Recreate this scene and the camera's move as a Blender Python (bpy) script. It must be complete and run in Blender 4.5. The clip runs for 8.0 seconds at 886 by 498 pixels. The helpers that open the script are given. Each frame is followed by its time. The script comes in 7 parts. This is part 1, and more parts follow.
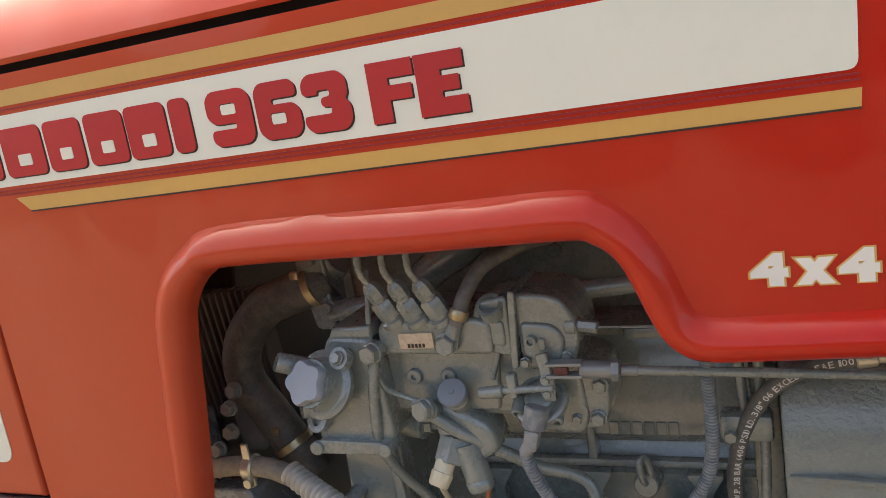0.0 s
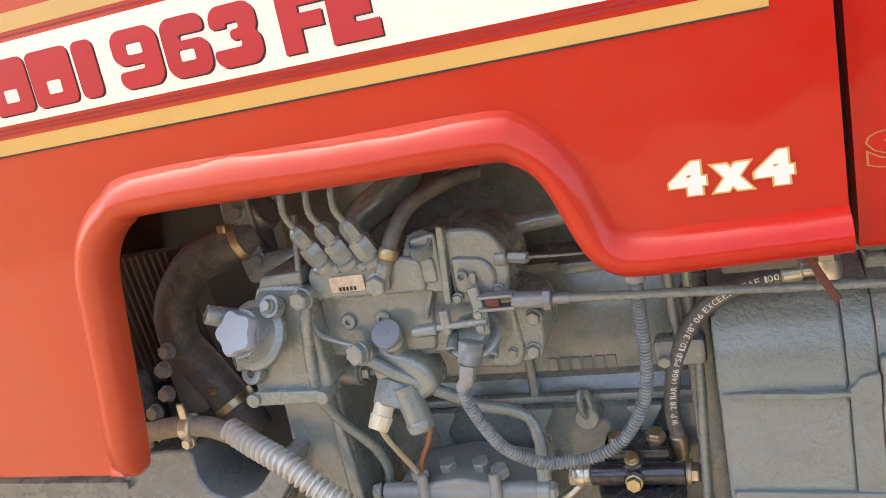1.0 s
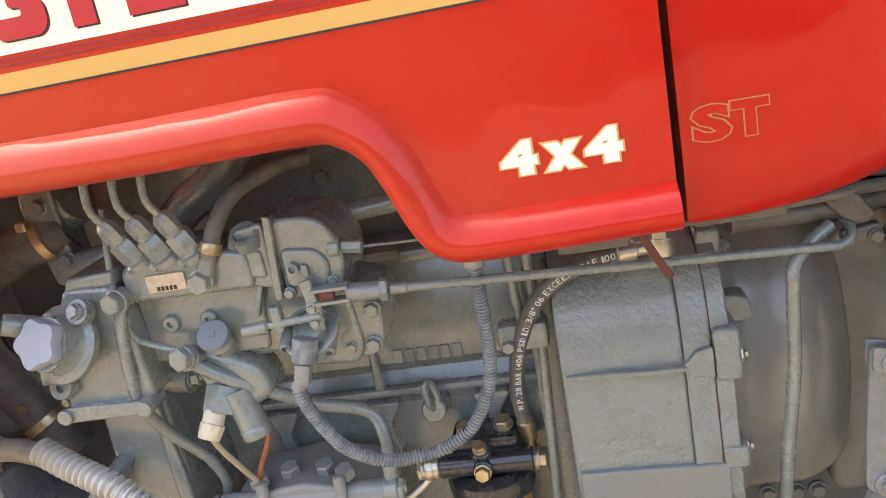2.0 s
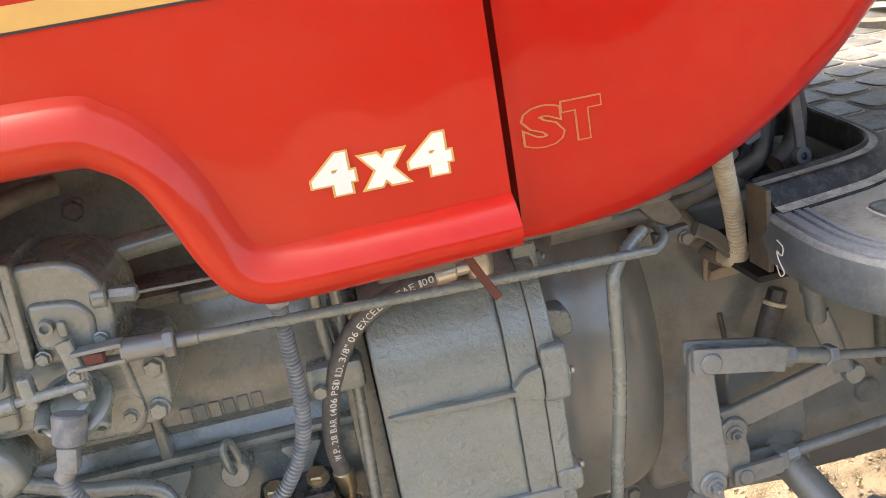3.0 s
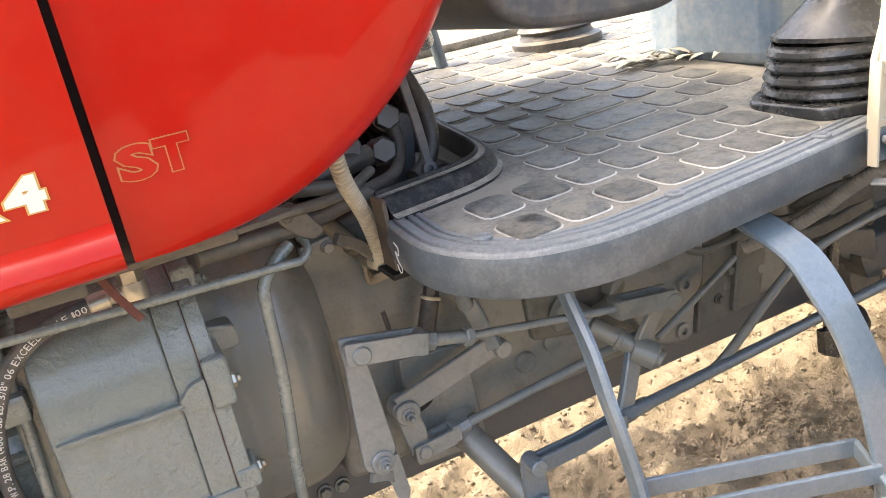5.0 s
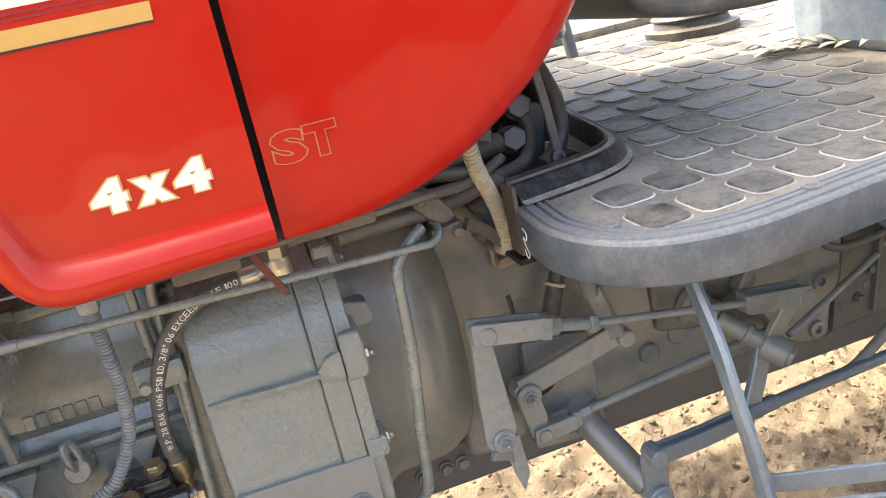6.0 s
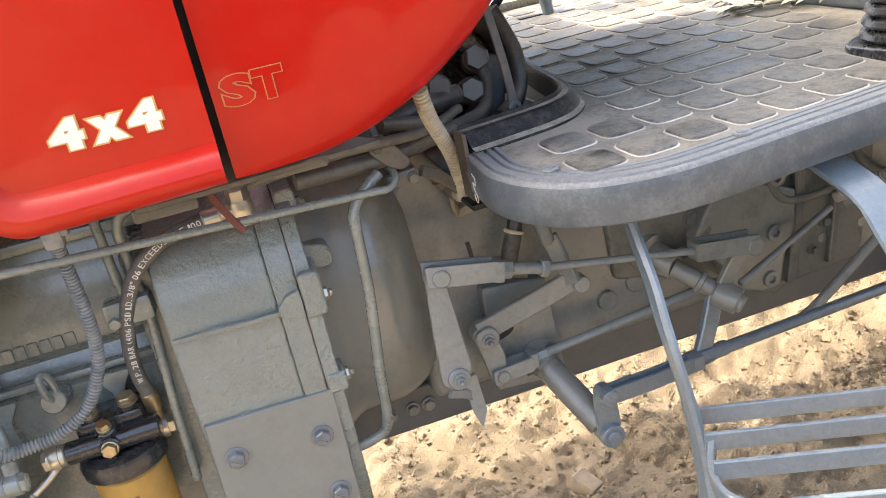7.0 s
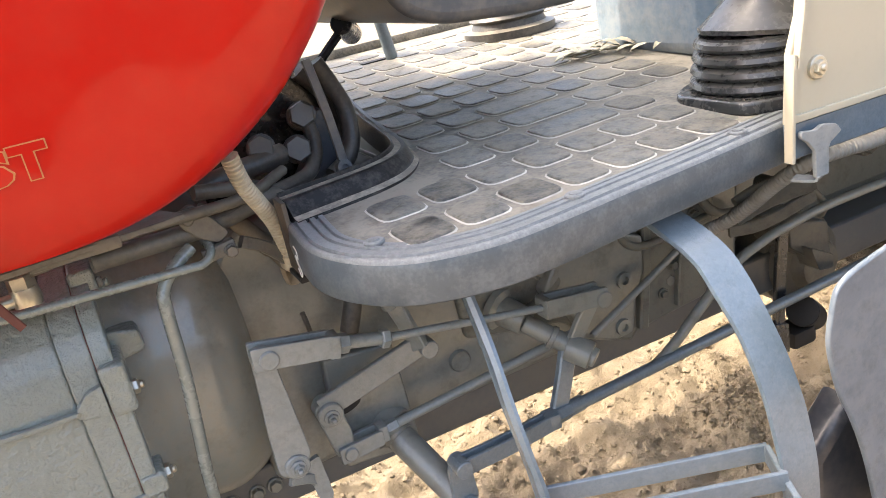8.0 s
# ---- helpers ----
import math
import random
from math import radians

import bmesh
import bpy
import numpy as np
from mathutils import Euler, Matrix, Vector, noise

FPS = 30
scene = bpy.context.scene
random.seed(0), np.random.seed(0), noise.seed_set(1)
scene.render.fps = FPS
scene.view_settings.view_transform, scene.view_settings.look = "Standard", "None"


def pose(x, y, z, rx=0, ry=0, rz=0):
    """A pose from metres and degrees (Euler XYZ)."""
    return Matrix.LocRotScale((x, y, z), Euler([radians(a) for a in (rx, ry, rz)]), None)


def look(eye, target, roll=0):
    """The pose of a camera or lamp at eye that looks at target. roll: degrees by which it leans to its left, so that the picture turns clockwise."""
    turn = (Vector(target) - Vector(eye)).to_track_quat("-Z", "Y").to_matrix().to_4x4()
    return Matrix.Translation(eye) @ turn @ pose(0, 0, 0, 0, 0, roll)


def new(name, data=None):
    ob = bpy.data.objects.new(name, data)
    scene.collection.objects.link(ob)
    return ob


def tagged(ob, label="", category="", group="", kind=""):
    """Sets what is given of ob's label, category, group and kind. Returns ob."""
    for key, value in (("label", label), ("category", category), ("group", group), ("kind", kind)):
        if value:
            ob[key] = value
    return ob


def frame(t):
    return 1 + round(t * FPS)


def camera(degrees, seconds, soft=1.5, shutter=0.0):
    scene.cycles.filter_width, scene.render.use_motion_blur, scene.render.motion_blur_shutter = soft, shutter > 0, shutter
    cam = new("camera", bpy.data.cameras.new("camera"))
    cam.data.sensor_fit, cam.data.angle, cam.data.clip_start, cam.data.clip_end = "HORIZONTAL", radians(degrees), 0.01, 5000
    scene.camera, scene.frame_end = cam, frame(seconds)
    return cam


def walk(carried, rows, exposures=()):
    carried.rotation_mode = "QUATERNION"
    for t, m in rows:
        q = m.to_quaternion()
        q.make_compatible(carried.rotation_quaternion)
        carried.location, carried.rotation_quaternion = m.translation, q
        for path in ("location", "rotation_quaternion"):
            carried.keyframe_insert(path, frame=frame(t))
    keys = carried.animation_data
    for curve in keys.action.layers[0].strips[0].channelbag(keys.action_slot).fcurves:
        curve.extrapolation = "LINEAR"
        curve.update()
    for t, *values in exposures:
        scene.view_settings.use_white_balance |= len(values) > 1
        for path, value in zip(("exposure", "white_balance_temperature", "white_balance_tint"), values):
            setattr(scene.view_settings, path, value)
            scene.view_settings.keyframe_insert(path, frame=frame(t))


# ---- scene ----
cam = camera(57.5, 8.0, soft=0.4)
PATH = [
    (0, (0.09, -0.119, 1.277), (-0.682, 1.679, 0.862), -9.5),
    (0.5, (0.108, -0.114, 1.25), (-0.585, 1.712, 0.819), -11.0),
    (1, (0.107, -0.111, 1.229), (-0.566, 1.709, 0.746), -11.7),
    (1.5, (0.113, -0.117, 1.214), (-0.537, 1.698, 0.683), -11.7),
    (2, (0.118, -0.065, 1.212), (-0.226, 1.82, 0.638), -11.2),
    (2.2, (0.107, -0.026, 1.208), (-0.097, 1.876, 0.624), -10.9),
    (3.3, (0.08, 0.03, 1.195), (0.43, 1.889, 0.546), -10.8),
    (3.5, (0.085, 0.034, 1.194), (0.51, 1.873, 0.532), -11.3),
    (4, (0.11, 0.005, 1.2), (0.65, 1.811, 0.532), -11.1),
    (4.5, (0.167, -0.062, 1.194), (0.834, 1.703, 0.53), -11.2),
    (4.7, (0.178, -0.081, 1.192), (0.893, 1.663, 0.523), -11.0),
    (5.8, (0.196, -0.108, 1.2), (0.722, 1.711, 0.556), -12.2),
    (6, (0.172, -0.116, 1.199), (0.602, 1.731, 0.564), -12.3),
    (6.5, (0.178, -0.138, 1.195), (0.55, 1.712, 0.532), -12.1),
    (7, (0.209, -0.175, 1.181), (0.602, 1.652, 0.469), -12.2),
    (7.5, (0.223, -0.192, 1.178), (0.668, 1.615, 0.443), -13.0),
    (8, (0.287, -0.117, 1.186), (0.972, 1.625, 0.483), -11.7),
]
EXPOSURE = [(0, 1.04, 7050), (0.5, 1.61, 7050), (1, 1.98, 7000), (1.5, 2.06, 7000), (2, 2.06, 7150), (3.5, 2.02, 7100), (4.5, 2.04, 7050), (6.5, 2.05, 7050), (8, 2.02, 6950)]
walk(cam, [(t, look(eye, target, roll)) for t, eye, target, roll in PATH], EXPOSURE)

# ---- light ----
world = bpy.data.worlds.new("sky")
scene.world = world
world.use_nodes = True
wn = world.node_tree.nodes
sky = wn.new("ShaderNodeTexSky")
sky.sky_type = "NISHITA"
sky.sun_disc = False
SUN_ELEV, SUN_ROT = 57.0, -60.0
sky.sun_elevation, sky.sun_rotation = radians(SUN_ELEV), radians(SUN_ROT)
sky.dust_density = 6.0
sky.air_density = 0.85
wn["Background"].inputs["Strength"].default_value = 0.238
world.node_tree.links.new(sky.outputs[0], wn["Background"].inputs["Color"])
sun_data = bpy.data.lights.new("sun", "SUN")
sun_data.energy, sun_data.angle, sun_data.color = 2.12, radians(0.6), (1.0, 0.93, 0.82)
sun_lamp = new("sun", sun_data)
SUN_DIR = Vector((math.sin(radians(SUN_ROT)) * math.cos(radians(SUN_ELEV)), math.cos(radians(SUN_ROT)) * math.cos(radians(SUN_ELEV)), math.sin(radians(SUN_ELEV))))
sun_lamp.matrix_world = look(tuple(SUN_DIR * 20), (0, 0, 0))


# ---- materials ----
def mat(name, color, rough=0.5, metal=0.0, dirt=None, dirt_amount=0.3, scale=8.0, fine=120.0, bump=0.15, coat=0.0, vary=0.12, grain=0.0015, spec=0.5, grime=0.0, settle=0.0, coat_rough=0.05):
    m = bpy.data.materials.new(name)
    m.use_nodes = True
    nt = m.node_tree
    nodes, links = nt.nodes, nt.links
    b = nodes["Principled BSDF"]
    b.inputs["Roughness"].default_value = rough
    b.inputs["Metallic"].default_value = metal
    b.inputs["Coat Weight"].default_value = coat
    b.inputs["Coat Roughness"].default_value = coat_rough
    b.inputs["Specular IOR Level"].default_value = spec
    tc = nodes.new("ShaderNodeNewGeometry")
    n1 = nodes.new("ShaderNodeTexNoise")
    n1.inputs["Scale"].default_value = scale
    n1.inputs["Detail"].default_value = 9
    n1.inputs["Roughness"].default_value = 0.70
    n2 = nodes.new("ShaderNodeTexNoise")
    n2.inputs["Scale"].default_value = fine
    n2.inputs["Detail"].default_value = 3
    for n in (n1, n2):
        links.new(tc.outputs["Position"], n.inputs["Vector"])
    info = nodes.new("ShaderNodeObjectInfo")
    hsv = nodes.new("ShaderNodeHueSaturation")
    hsv.inputs["Color"].default_value = (*color, 1)
    mr = nodes.new("ShaderNodeMapRange")
    mr.inputs["To Min"].default_value, mr.inputs["To Max"].default_value = 1 - vary, 1 + vary
    mix = nodes.new("ShaderNodeMath")
    mix.operation = "MULTIPLY_ADD"
    links.new(n2.outputs["Fac"], mix.inputs[0])
    mix.inputs[1].default_value = 0.35
    links.new(n1.outputs["Fac"], mix.inputs[2])
    links.new(mix.outputs[0], mr.inputs["Value"])
    mr.inputs["From Min"].default_value, mr.inputs["From Max"].default_value = 0.4, 0.95
    per = nodes.new("ShaderNodeMapRange")
    per.inputs["To Min"].default_value, per.inputs["To Max"].default_value = 1 - vary * 0.8, 1 + vary * 0.8
    links.new(info.outputs["Random"], per.inputs["Value"])
    both = nodes.new("ShaderNodeMath")
    both.operation = "MULTIPLY"
    links.new(mr.outputs[0], both.inputs[0])
    links.new(per.outputs[0], both.inputs[1])
    links.new(both.outputs[0], hsv.inputs["Value"])
    out = hsv.outputs[0]
    if dirt:
        ramp = nodes.new("ShaderNodeMapRange")
        ramp.inputs["From Min"].default_value, ramp.inputs["From Max"].default_value = 0.66 - 0.3 * dirt_amount, 0.86 - 0.3 * dirt_amount
        ramp.inputs["To Max"].default_value = min(1.0, dirt_amount * 1.6)
        links.new(mix.outputs[0], ramp.inputs["Value"])
        mc = nodes.new("ShaderNodeMix")
        mc.data_type = "RGBA"
        links.new(ramp.outputs[0], mc.inputs["Factor"])
        links.new(out, mc.inputs["A"])
        mc.inputs["B"].default_value = (*dirt, 1)
        out = mc.outputs["Result"]
        rr = nodes.new("ShaderNodeMapRange")
        rr.inputs["To Min"].default_value, rr.inputs["To Max"].default_value = rough, min(1, rough + 0.35)
        links.new(ramp.outputs[0], rr.inputs["Value"])
        links.new(rr.outputs[0], b.inputs["Roughness"])
    if grime:
        n3 = nodes.new("ShaderNodeTexNoise")
        n3.inputs["Scale"].default_value, n3.inputs["Detail"].default_value, n3.inputs["Roughness"].default_value = scale * 2.6, 8, 0.72
        links.new(tc.outputs["Position"], n3.inputs["Vector"])
        gr = nodes.new("ShaderNodeMapRange")
        gr.inputs["From Min"].default_value, gr.inputs["From Max"].default_value, gr.inputs["To Max"].default_value = 0.50, 0.66, grime
        links.new(n3.outputs["Fac"], gr.inputs["Value"])
        gm = nodes.new("ShaderNodeMix")
        gm.data_type, gm.blend_type = "RGBA", "MULTIPLY"
        links.new(gr.outputs[0], gm.inputs["Factor"])
        links.new(out, gm.inputs["A"])
        gm.inputs["B"].default_value = (0.32, 0.295, 0.25, 1)
        out = gm.outputs["Result"]
    if settle:
        geo, sep = nodes.new("ShaderNodeNewGeometry"), nodes.new("ShaderNodeSeparateXYZ")
        links.new(geo.outputs["Normal"], sep.inputs[0])
        st = nodes.new("ShaderNodeMapRange")
        st.inputs["From Min"].default_value, st.inputs["From Max"].default_value, st.inputs["To Max"].default_value = 0.35, 1.0, settle
        links.new(sep.outputs["Z"], st.inputs["Value"])
        sm = nodes.new("ShaderNodeMath")
        sm.operation = "MULTIPLY"
        links.new(st.outputs[0], sm.inputs[0])
        links.new(n1.outputs["Fac"], sm.inputs[1])
        dm = nodes.new("ShaderNodeMix")
        dm.data_type = "RGBA"
        links.new(sm.outputs[0], dm.inputs["Factor"])
        links.new(out, dm.inputs["A"])
        dm.inputs["B"].default_value = (0.42, 0.36, 0.27, 1)
        out = dm.outputs["Result"]
    links.new(out, b.inputs["Base Color"])
    if bump:
        bp = nodes.new("ShaderNodeBump")
        bp.inputs["Strength"].default_value = bump
        bp.inputs["Distance"].default_value = grain
        links.new(mix.outputs[0], bp.inputs["Height"])
        links.new(bp.outputs[0], b.inputs["Normal"])
    return m


DUST = (0.36, 0.29, 0.20)
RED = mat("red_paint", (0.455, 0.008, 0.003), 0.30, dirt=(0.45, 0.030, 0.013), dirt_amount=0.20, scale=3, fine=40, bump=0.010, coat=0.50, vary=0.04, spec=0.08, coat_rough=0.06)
# pressed sheet is never quite flat: the lacquer's reflections waver
rn, rl = RED.node_tree.nodes, RED.node_tree.links
waver, stretch, place_in = rn.new("ShaderNodeTexNoise"), rn.new("ShaderNodeMapping"), rn.new("ShaderNodeNewGeometry")
stretch.inputs["Scale"].default_value = (5.5, 5.5, 2.6)
waver.inputs["Scale"].default_value, waver.inputs["Detail"].default_value = 1.0, 2.0
rl.new(place_in.outputs["Position"], stretch.inputs["Vector"])
rl.new(stretch.outputs[0], waver.inputs["Vector"])
sway = rn.new("ShaderNodeBump")
sway.inputs["Strength"].default_value, sway.inputs["Distance"].default_value = 1.0, 0.020
rl.new(waver.outputs["Fac"], sway.inputs["Height"])
rl.new(sway.outputs[0], rn["Principled BSDF"].inputs["Coat Normal"])
# orange haze, with some dust, mixed into the paint's colour towards the nose
haze_ramp, haze_x, haze_mix = rn.new("ShaderNodeMapRange"), rn.new("ShaderNodeSeparateXYZ"), rn.new("ShaderNodeMix")
haze_mix.data_type = "RGBA"
rl.new(place_in.outputs["Position"], haze_x.inputs[0])
haze_ramp.inputs["From Min"].default_value, haze_ramp.inputs["From Max"].default_value = 0.22, -0.60
haze_ramp.inputs["To Max"].default_value = 0.55
rl.new(haze_x.outputs["X"], haze_ramp.inputs["Value"])
rl.new(haze_ramp.outputs[0], haze_mix.inputs["Factor"])
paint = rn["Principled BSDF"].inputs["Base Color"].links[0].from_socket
rl.new(paint, haze_mix.inputs["A"])
haze_mix.inputs["B"].default_value = (0.53, 0.135, 0.055, 1)
rl.new(haze_mix.outputs["Result"], rn["Principled BSDF"].inputs["Base Color"])
CREAM = mat("cream_decal", (0.74, 0.73, 0.60), 0.35, dirt=(0.6, 0.55, 0.42), dirt_amount=0.1, scale=4, bump=0.02, vary=0.05, coat=0.5)
GOLD = mat("gold_decal", (0.58, 0.34, 0.09), 0.35, scale=4, bump=0.02, vary=0.06, coat=0.3)
DULL_GOLD = mat("dull_gold_decal", (0.46, 0.19, 0.06), 0.35, scale=4, bump=0.02, vary=0.06, coat=0.3)
LETTER_RED = mat("letter_red", (0.45, 0.02, 0.02), 0.35, bump=0.02, vary=0.06, coat=0.3)
LETTER_DARK = mat("letter_edge", (0.03, 0.02, 0.015), 0.4, bump=0)
WHITE = mat("white_decal", (0.72, 0.70, 0.62), 0.4, bump=0.02, vary=0.04)
PIN = mat("pinstripe", (0.30, 0.015, 0.02), 0.35, bump=0, vary=0.05)
GREY = mat("engine_grey_paint", (0.198, 0.224, 0.202), 0.26, dirt=(0.25, 0.24, 0.195), dirt_amount=0.11, scale=22, fine=260, bump=0.18, vary=0.06, grime=0.22, settle=0.16, coat=1.0, coat_rough=0.12)
GREY_CAST = mat("cast_grey_paint", (0.216, 0.246, 0.222), 0.28, dirt=(0.26, 0.25, 0.20), dirt_amount=0.08, scale=9, fine=150, bump=1.0, vary=0.04, grain=0.012, grime=0.16, settle=0.18, coat=1.0, coat_rough=0.2)
GREY_DUSTY = mat("dusty_grey_paint", (0.178, 0.194, 0.182), 0.36, dirt=(0.215, 0.19, 0.155), dirt_amount=0.20, scale=9, fine=150, bump=0.4, vary=0.14, grime=0.42, settle=0.3, coat=0.6, coat_rough=0.2)
STEP_GREY = mat("step_blue_grey_paint", (0.118, 0.158, 0.188), 0.32, dirt=(0.22, 0.23, 0.23), dirt_amount=0.10, scale=60, fine=240, bump=0.3, vary=0.08, grime=0.2, settle=0.15, coat=0.8, coat_rough=0.14)
BLACK_METAL = mat("black_paint", (0.022, 0.023, 0.024), 0.26, dirt=(0.16, 0.14, 0.11), dirt_amount=0.07, scale=16, bump=0.2, coat=0.5, coat_rough=0.12)
RUBBER = mat("black_rubber", (0.042, 0.040, 0.038), 0.40, dirt=(0.17, 0.15, 0.12), dirt_amount=0.2, scale=24, fine=200, bump=0.3, settle=0.5)
MAT_RUBBER = mat("dusty_floor_rubber", (0.148, 0.147, 0.130), 0.62, dirt=(0.36, 0.32, 0.25), dirt_amount=0.42, scale=9, fine=220, bump=0.6, vary=0.22, grime=0.5, spec=0.3)
TILE_RUBBER = mat("worn_tread_rubber", (0.110, 0.110, 0.099), 0.42, dirt=(0.27, 0.24, 0.18), dirt_amount=0.34, scale=26, fine=260, bump=0.8, vary=0.55, grime=0.7, spec=0.4)
EDGE_RUBBER = mat("scuffed_edge_rubber", (0.172, 0.182, 0.180), 0.42, dirt=(0.31, 0.315, 0.305), dirt_amount=0.2, scale=160, fine=500, bump=0.4, vary=0.12)
HOSE = mat("hose_rubber", (0.090, 0.092, 0.088), 0.45, dirt=(0.22, 0.2, 0.16), dirt_amount=0.3, scale=40, bump=0.25)
ZINC = mat("zinc_plate", (0.62, 0.58, 0.48), 0.30, metal=0.85, dirt=(0.3, 0.25, 0.17), dirt_amount=0.2, scale=60, bump=0.2)
BRASS = mat("yellow_zinc", (0.50, 0.41, 0.25), 0.30, metal=0.85, dirt=(0.2, 0.16, 0.1), dirt_amount=0.22, scale=60, bump=0.2)
PALE_PLASTIC = mat("pale_blue_plastic", (0.30, 0.335, 0.37), 0.5, dirt=(0.3, 0.29, 0.27), dirt_amount=0.15, scale=30, bump=0.1, vary=0.06)
CONDUIT = mat("blue_grey_conduit", (0.165, 0.185, 0.195), 0.38, dirt=(0.33, 0.32, 0.29), dirt_amount=0.35, scale=60, bump=0.1)
BEIGE_HOSE = mat("beige_conduit", (0.60, 0.54, 0.39), 0.55, dirt=(0.3, 0.24, 0.16), dirt_amount=0.3, scale=30, bump=0.1)
SILVER_HOSE = mat("silver_conduit", (0.60, 0.58, 0.52), 0.38, metal=0.25, dirt=(0.36, 0.32, 0.25), dirt_amount=0.25, scale=30, bump=0.1)
YELLOW = mat("ochre_filter_paint", (0.52, 0.30, 0.06), 0.4, dirt=(0.3, 0.2, 0.08), dirt_amount=0.35, scale=18, bump=0.1)
BEIGE = mat("beige_panel_paint", (0.46, 0.415, 0.305), 0.42, dirt=(0.4, 0.34, 0.24), dirt_amount=0.15, scale=10, bump=0.08, vary=0.05)
RUST = mat("rusty_steel", (0.14, 0.045, 0.03), 0.7, bump=0.4, scale=40)
COPPER = mat("orange_wire", (0.34, 0.13, 0.06), 0.5, bump=0)
CREAM_WIRE = mat("cream_wire", (0.42, 0.36, 0.24), 0.5, bump=0)
PRINT = mat("white_print", (0.62, 0.62, 0.58), 0.6, bump=0, vary=0.15)
# near-black: paints shade into gaps, holes and fillers; also colours the rubber stop
DARK = mat("black_and_shade", (0.012, 0.012, 0.012), 0.7, bump=0.1)
LEAF = mat("dry_leaf", (0.42, 0.40, 0.30), 0.7, bump=0.2, vary=0.3)
SLATE = mat("dark_slate_paint", (0.075, 0.082, 0.09), 0.4, dirt=DUST, dirt_amount=0.15, scale=8, bump=0.1)
SKIRT = mat("dark_edge_paint", (0.070, 0.086, 0.097), 0.32, dirt=(0.24, 0.25, 0.25), dirt_amount=0.14, scale=36, fine=300, bump=0.3, vary=0.06, grime=0.15, coat=0.3, coat_rough=0.2)
WALL_WHITE = mat("pale_blue_grey_paint", (0.17, 0.24, 0.31), 0.3, dirt=(0.4, 0.38, 0.33), dirt_amount=0.2, scale=14, bump=0.15, grime=0.25, coat=0.6, coat_rough=0.15)


# ---- building helpers ----
def finish(name, bm, material, sharp=38):
    bmesh.ops.recalc_face_normals(bm, faces=bm.faces[:])
    bm.edges.index_update()
    crisp = []
    for e in bm.edges:
        if len(e.link_faces) == 2:
            a, c = (f.calc_area() for f in e.link_faces)
            if (max(a, c) > 10 * min(a, c) or max(len(f.verts) for f in e.link_faces) > 4) and e.calc_face_angle(0) > 0.12:
                crisp.append(e.index)
    me = bpy.data.meshes.new(name)
    bm.to_mesh(me)
    bm.free()
    me.materials.append(material)
    me.polygons.foreach_set("use_smooth", [True] * len(me.polygons))
    me.set_sharp_from_angle(angle=radians(sharp))
    if crisp:
        mark = me.attributes.get("sharp_edge") or me.attributes.new("sharp_edge", "BOOLEAN", "EDGE")
        for i in crisp:
            mark.data[i].value = True
    return me


def part(name, bm, material, parent, label="", sharp=38):
    """One mesh, built in world metres, under a thing or a part."""
    ob = new(name, finish(name, bm, material, sharp) if isinstance(bm, bmesh.types.BMesh) else bm)
    while parent is not None and parent.parent is not None and parent.parent.parent is not None:
        parent = parent.parent
    if parent is not None:
        ob.parent = parent
        base = parent.matrix_basis if parent.parent is None else Matrix.Identity(4)
        ob.matrix_parent_inverse = base.inverted()
    return tagged(ob, label)


def thing(name, place, label, category, group="", kind=""):
    ob = new(name)
    ob.location = place
    ob.empty_display_size = 0.05
    return tagged(ob, label, category, group, kind)


def box(bm, c, s, bevel=0.003, turn=None, seg=2):
    m = Matrix.Translation(c) @ (turn or Matrix.Identity(4)) @ Matrix.Diagonal((*s, 1))
    g = bmesh.ops.create_cube(bm, size=1, matrix=m)
    if bevel:
        es = list({e for v in g["verts"] for e in v.link_edges})
        bmesh.ops.bevel(bm, geom=es, offset=bevel, segments=seg, profile=0.5, affect="EDGES")
    return bm


def frame_of(d):
    d = Vector(d).normalized()
    a = Vector((0, 0, 1)) if abs(d.z) < 0.9 else Vector((1, 0, 0))
    u = d.cross(a).normalized()
    return d, u, d.cross(u).normalized()


def lathe(bm, origin, axis, profile, seg=24, spin=0.0, lobes=None):
    """Rings of (radius, distance along axis). lobes: (count, depth) for a star grip."""
    d, u, v = frame_of(axis)
    o = Vector(origin)
    rings = []
    for r, h in profile:
        ring = []
        for i in range(seg):
            a = 2 * math.pi * i / seg + spin
            rr = r * (1 + lobes[1] * math.cos(lobes[0] * a)) if lobes else r
            ring.append(bm.verts.new(o + d * h + (u * math.cos(a) + v * math.sin(a)) * rr))
        rings.append(ring)
    for p, q in zip(rings, rings[1:]):
        for i in range(seg):
            bm.faces.new((p[i], p[(i + 1) % seg], q[(i + 1) % seg], q[i]))
    bm.faces.new(rings[0][::-1])
    bm.faces.new(rings[-1])
    return bm


def cyl(bm, p, q, r, r2=None, seg=20, bevel=0.0015):
    p, q = Vector(p), Vector(q)
    n, r2 = (q - p).length, r if r2 is None else r2
    b = min(bevel, r * 0.4, n * 0.3)
    return lathe(bm, p, q - p, [(r - b, 0), (r, b), (r2, n - b), (r2 - b, n)], seg)


def smooth_path(pts, steps=8):
    P = [Vector(p) for p in pts]
    if len(P) < 3:
        return P
    E = [2 * P[0] - P[1]] + P + [2 * P[-1] - P[-2]]
    out = []
    for i in range(1, len(E) - 2):
        a, b, c, d = E[i - 1 : i + 3]
        for k in range(steps):
            t = k / steps
            out.append(0.5 * ((2 * b) + (c - a) * t + (2 * a - 5 * b + 4 * c - d) * t * t + (3 * b - a - 3 * c + d) * t**3))
    return out + [P[-1]]


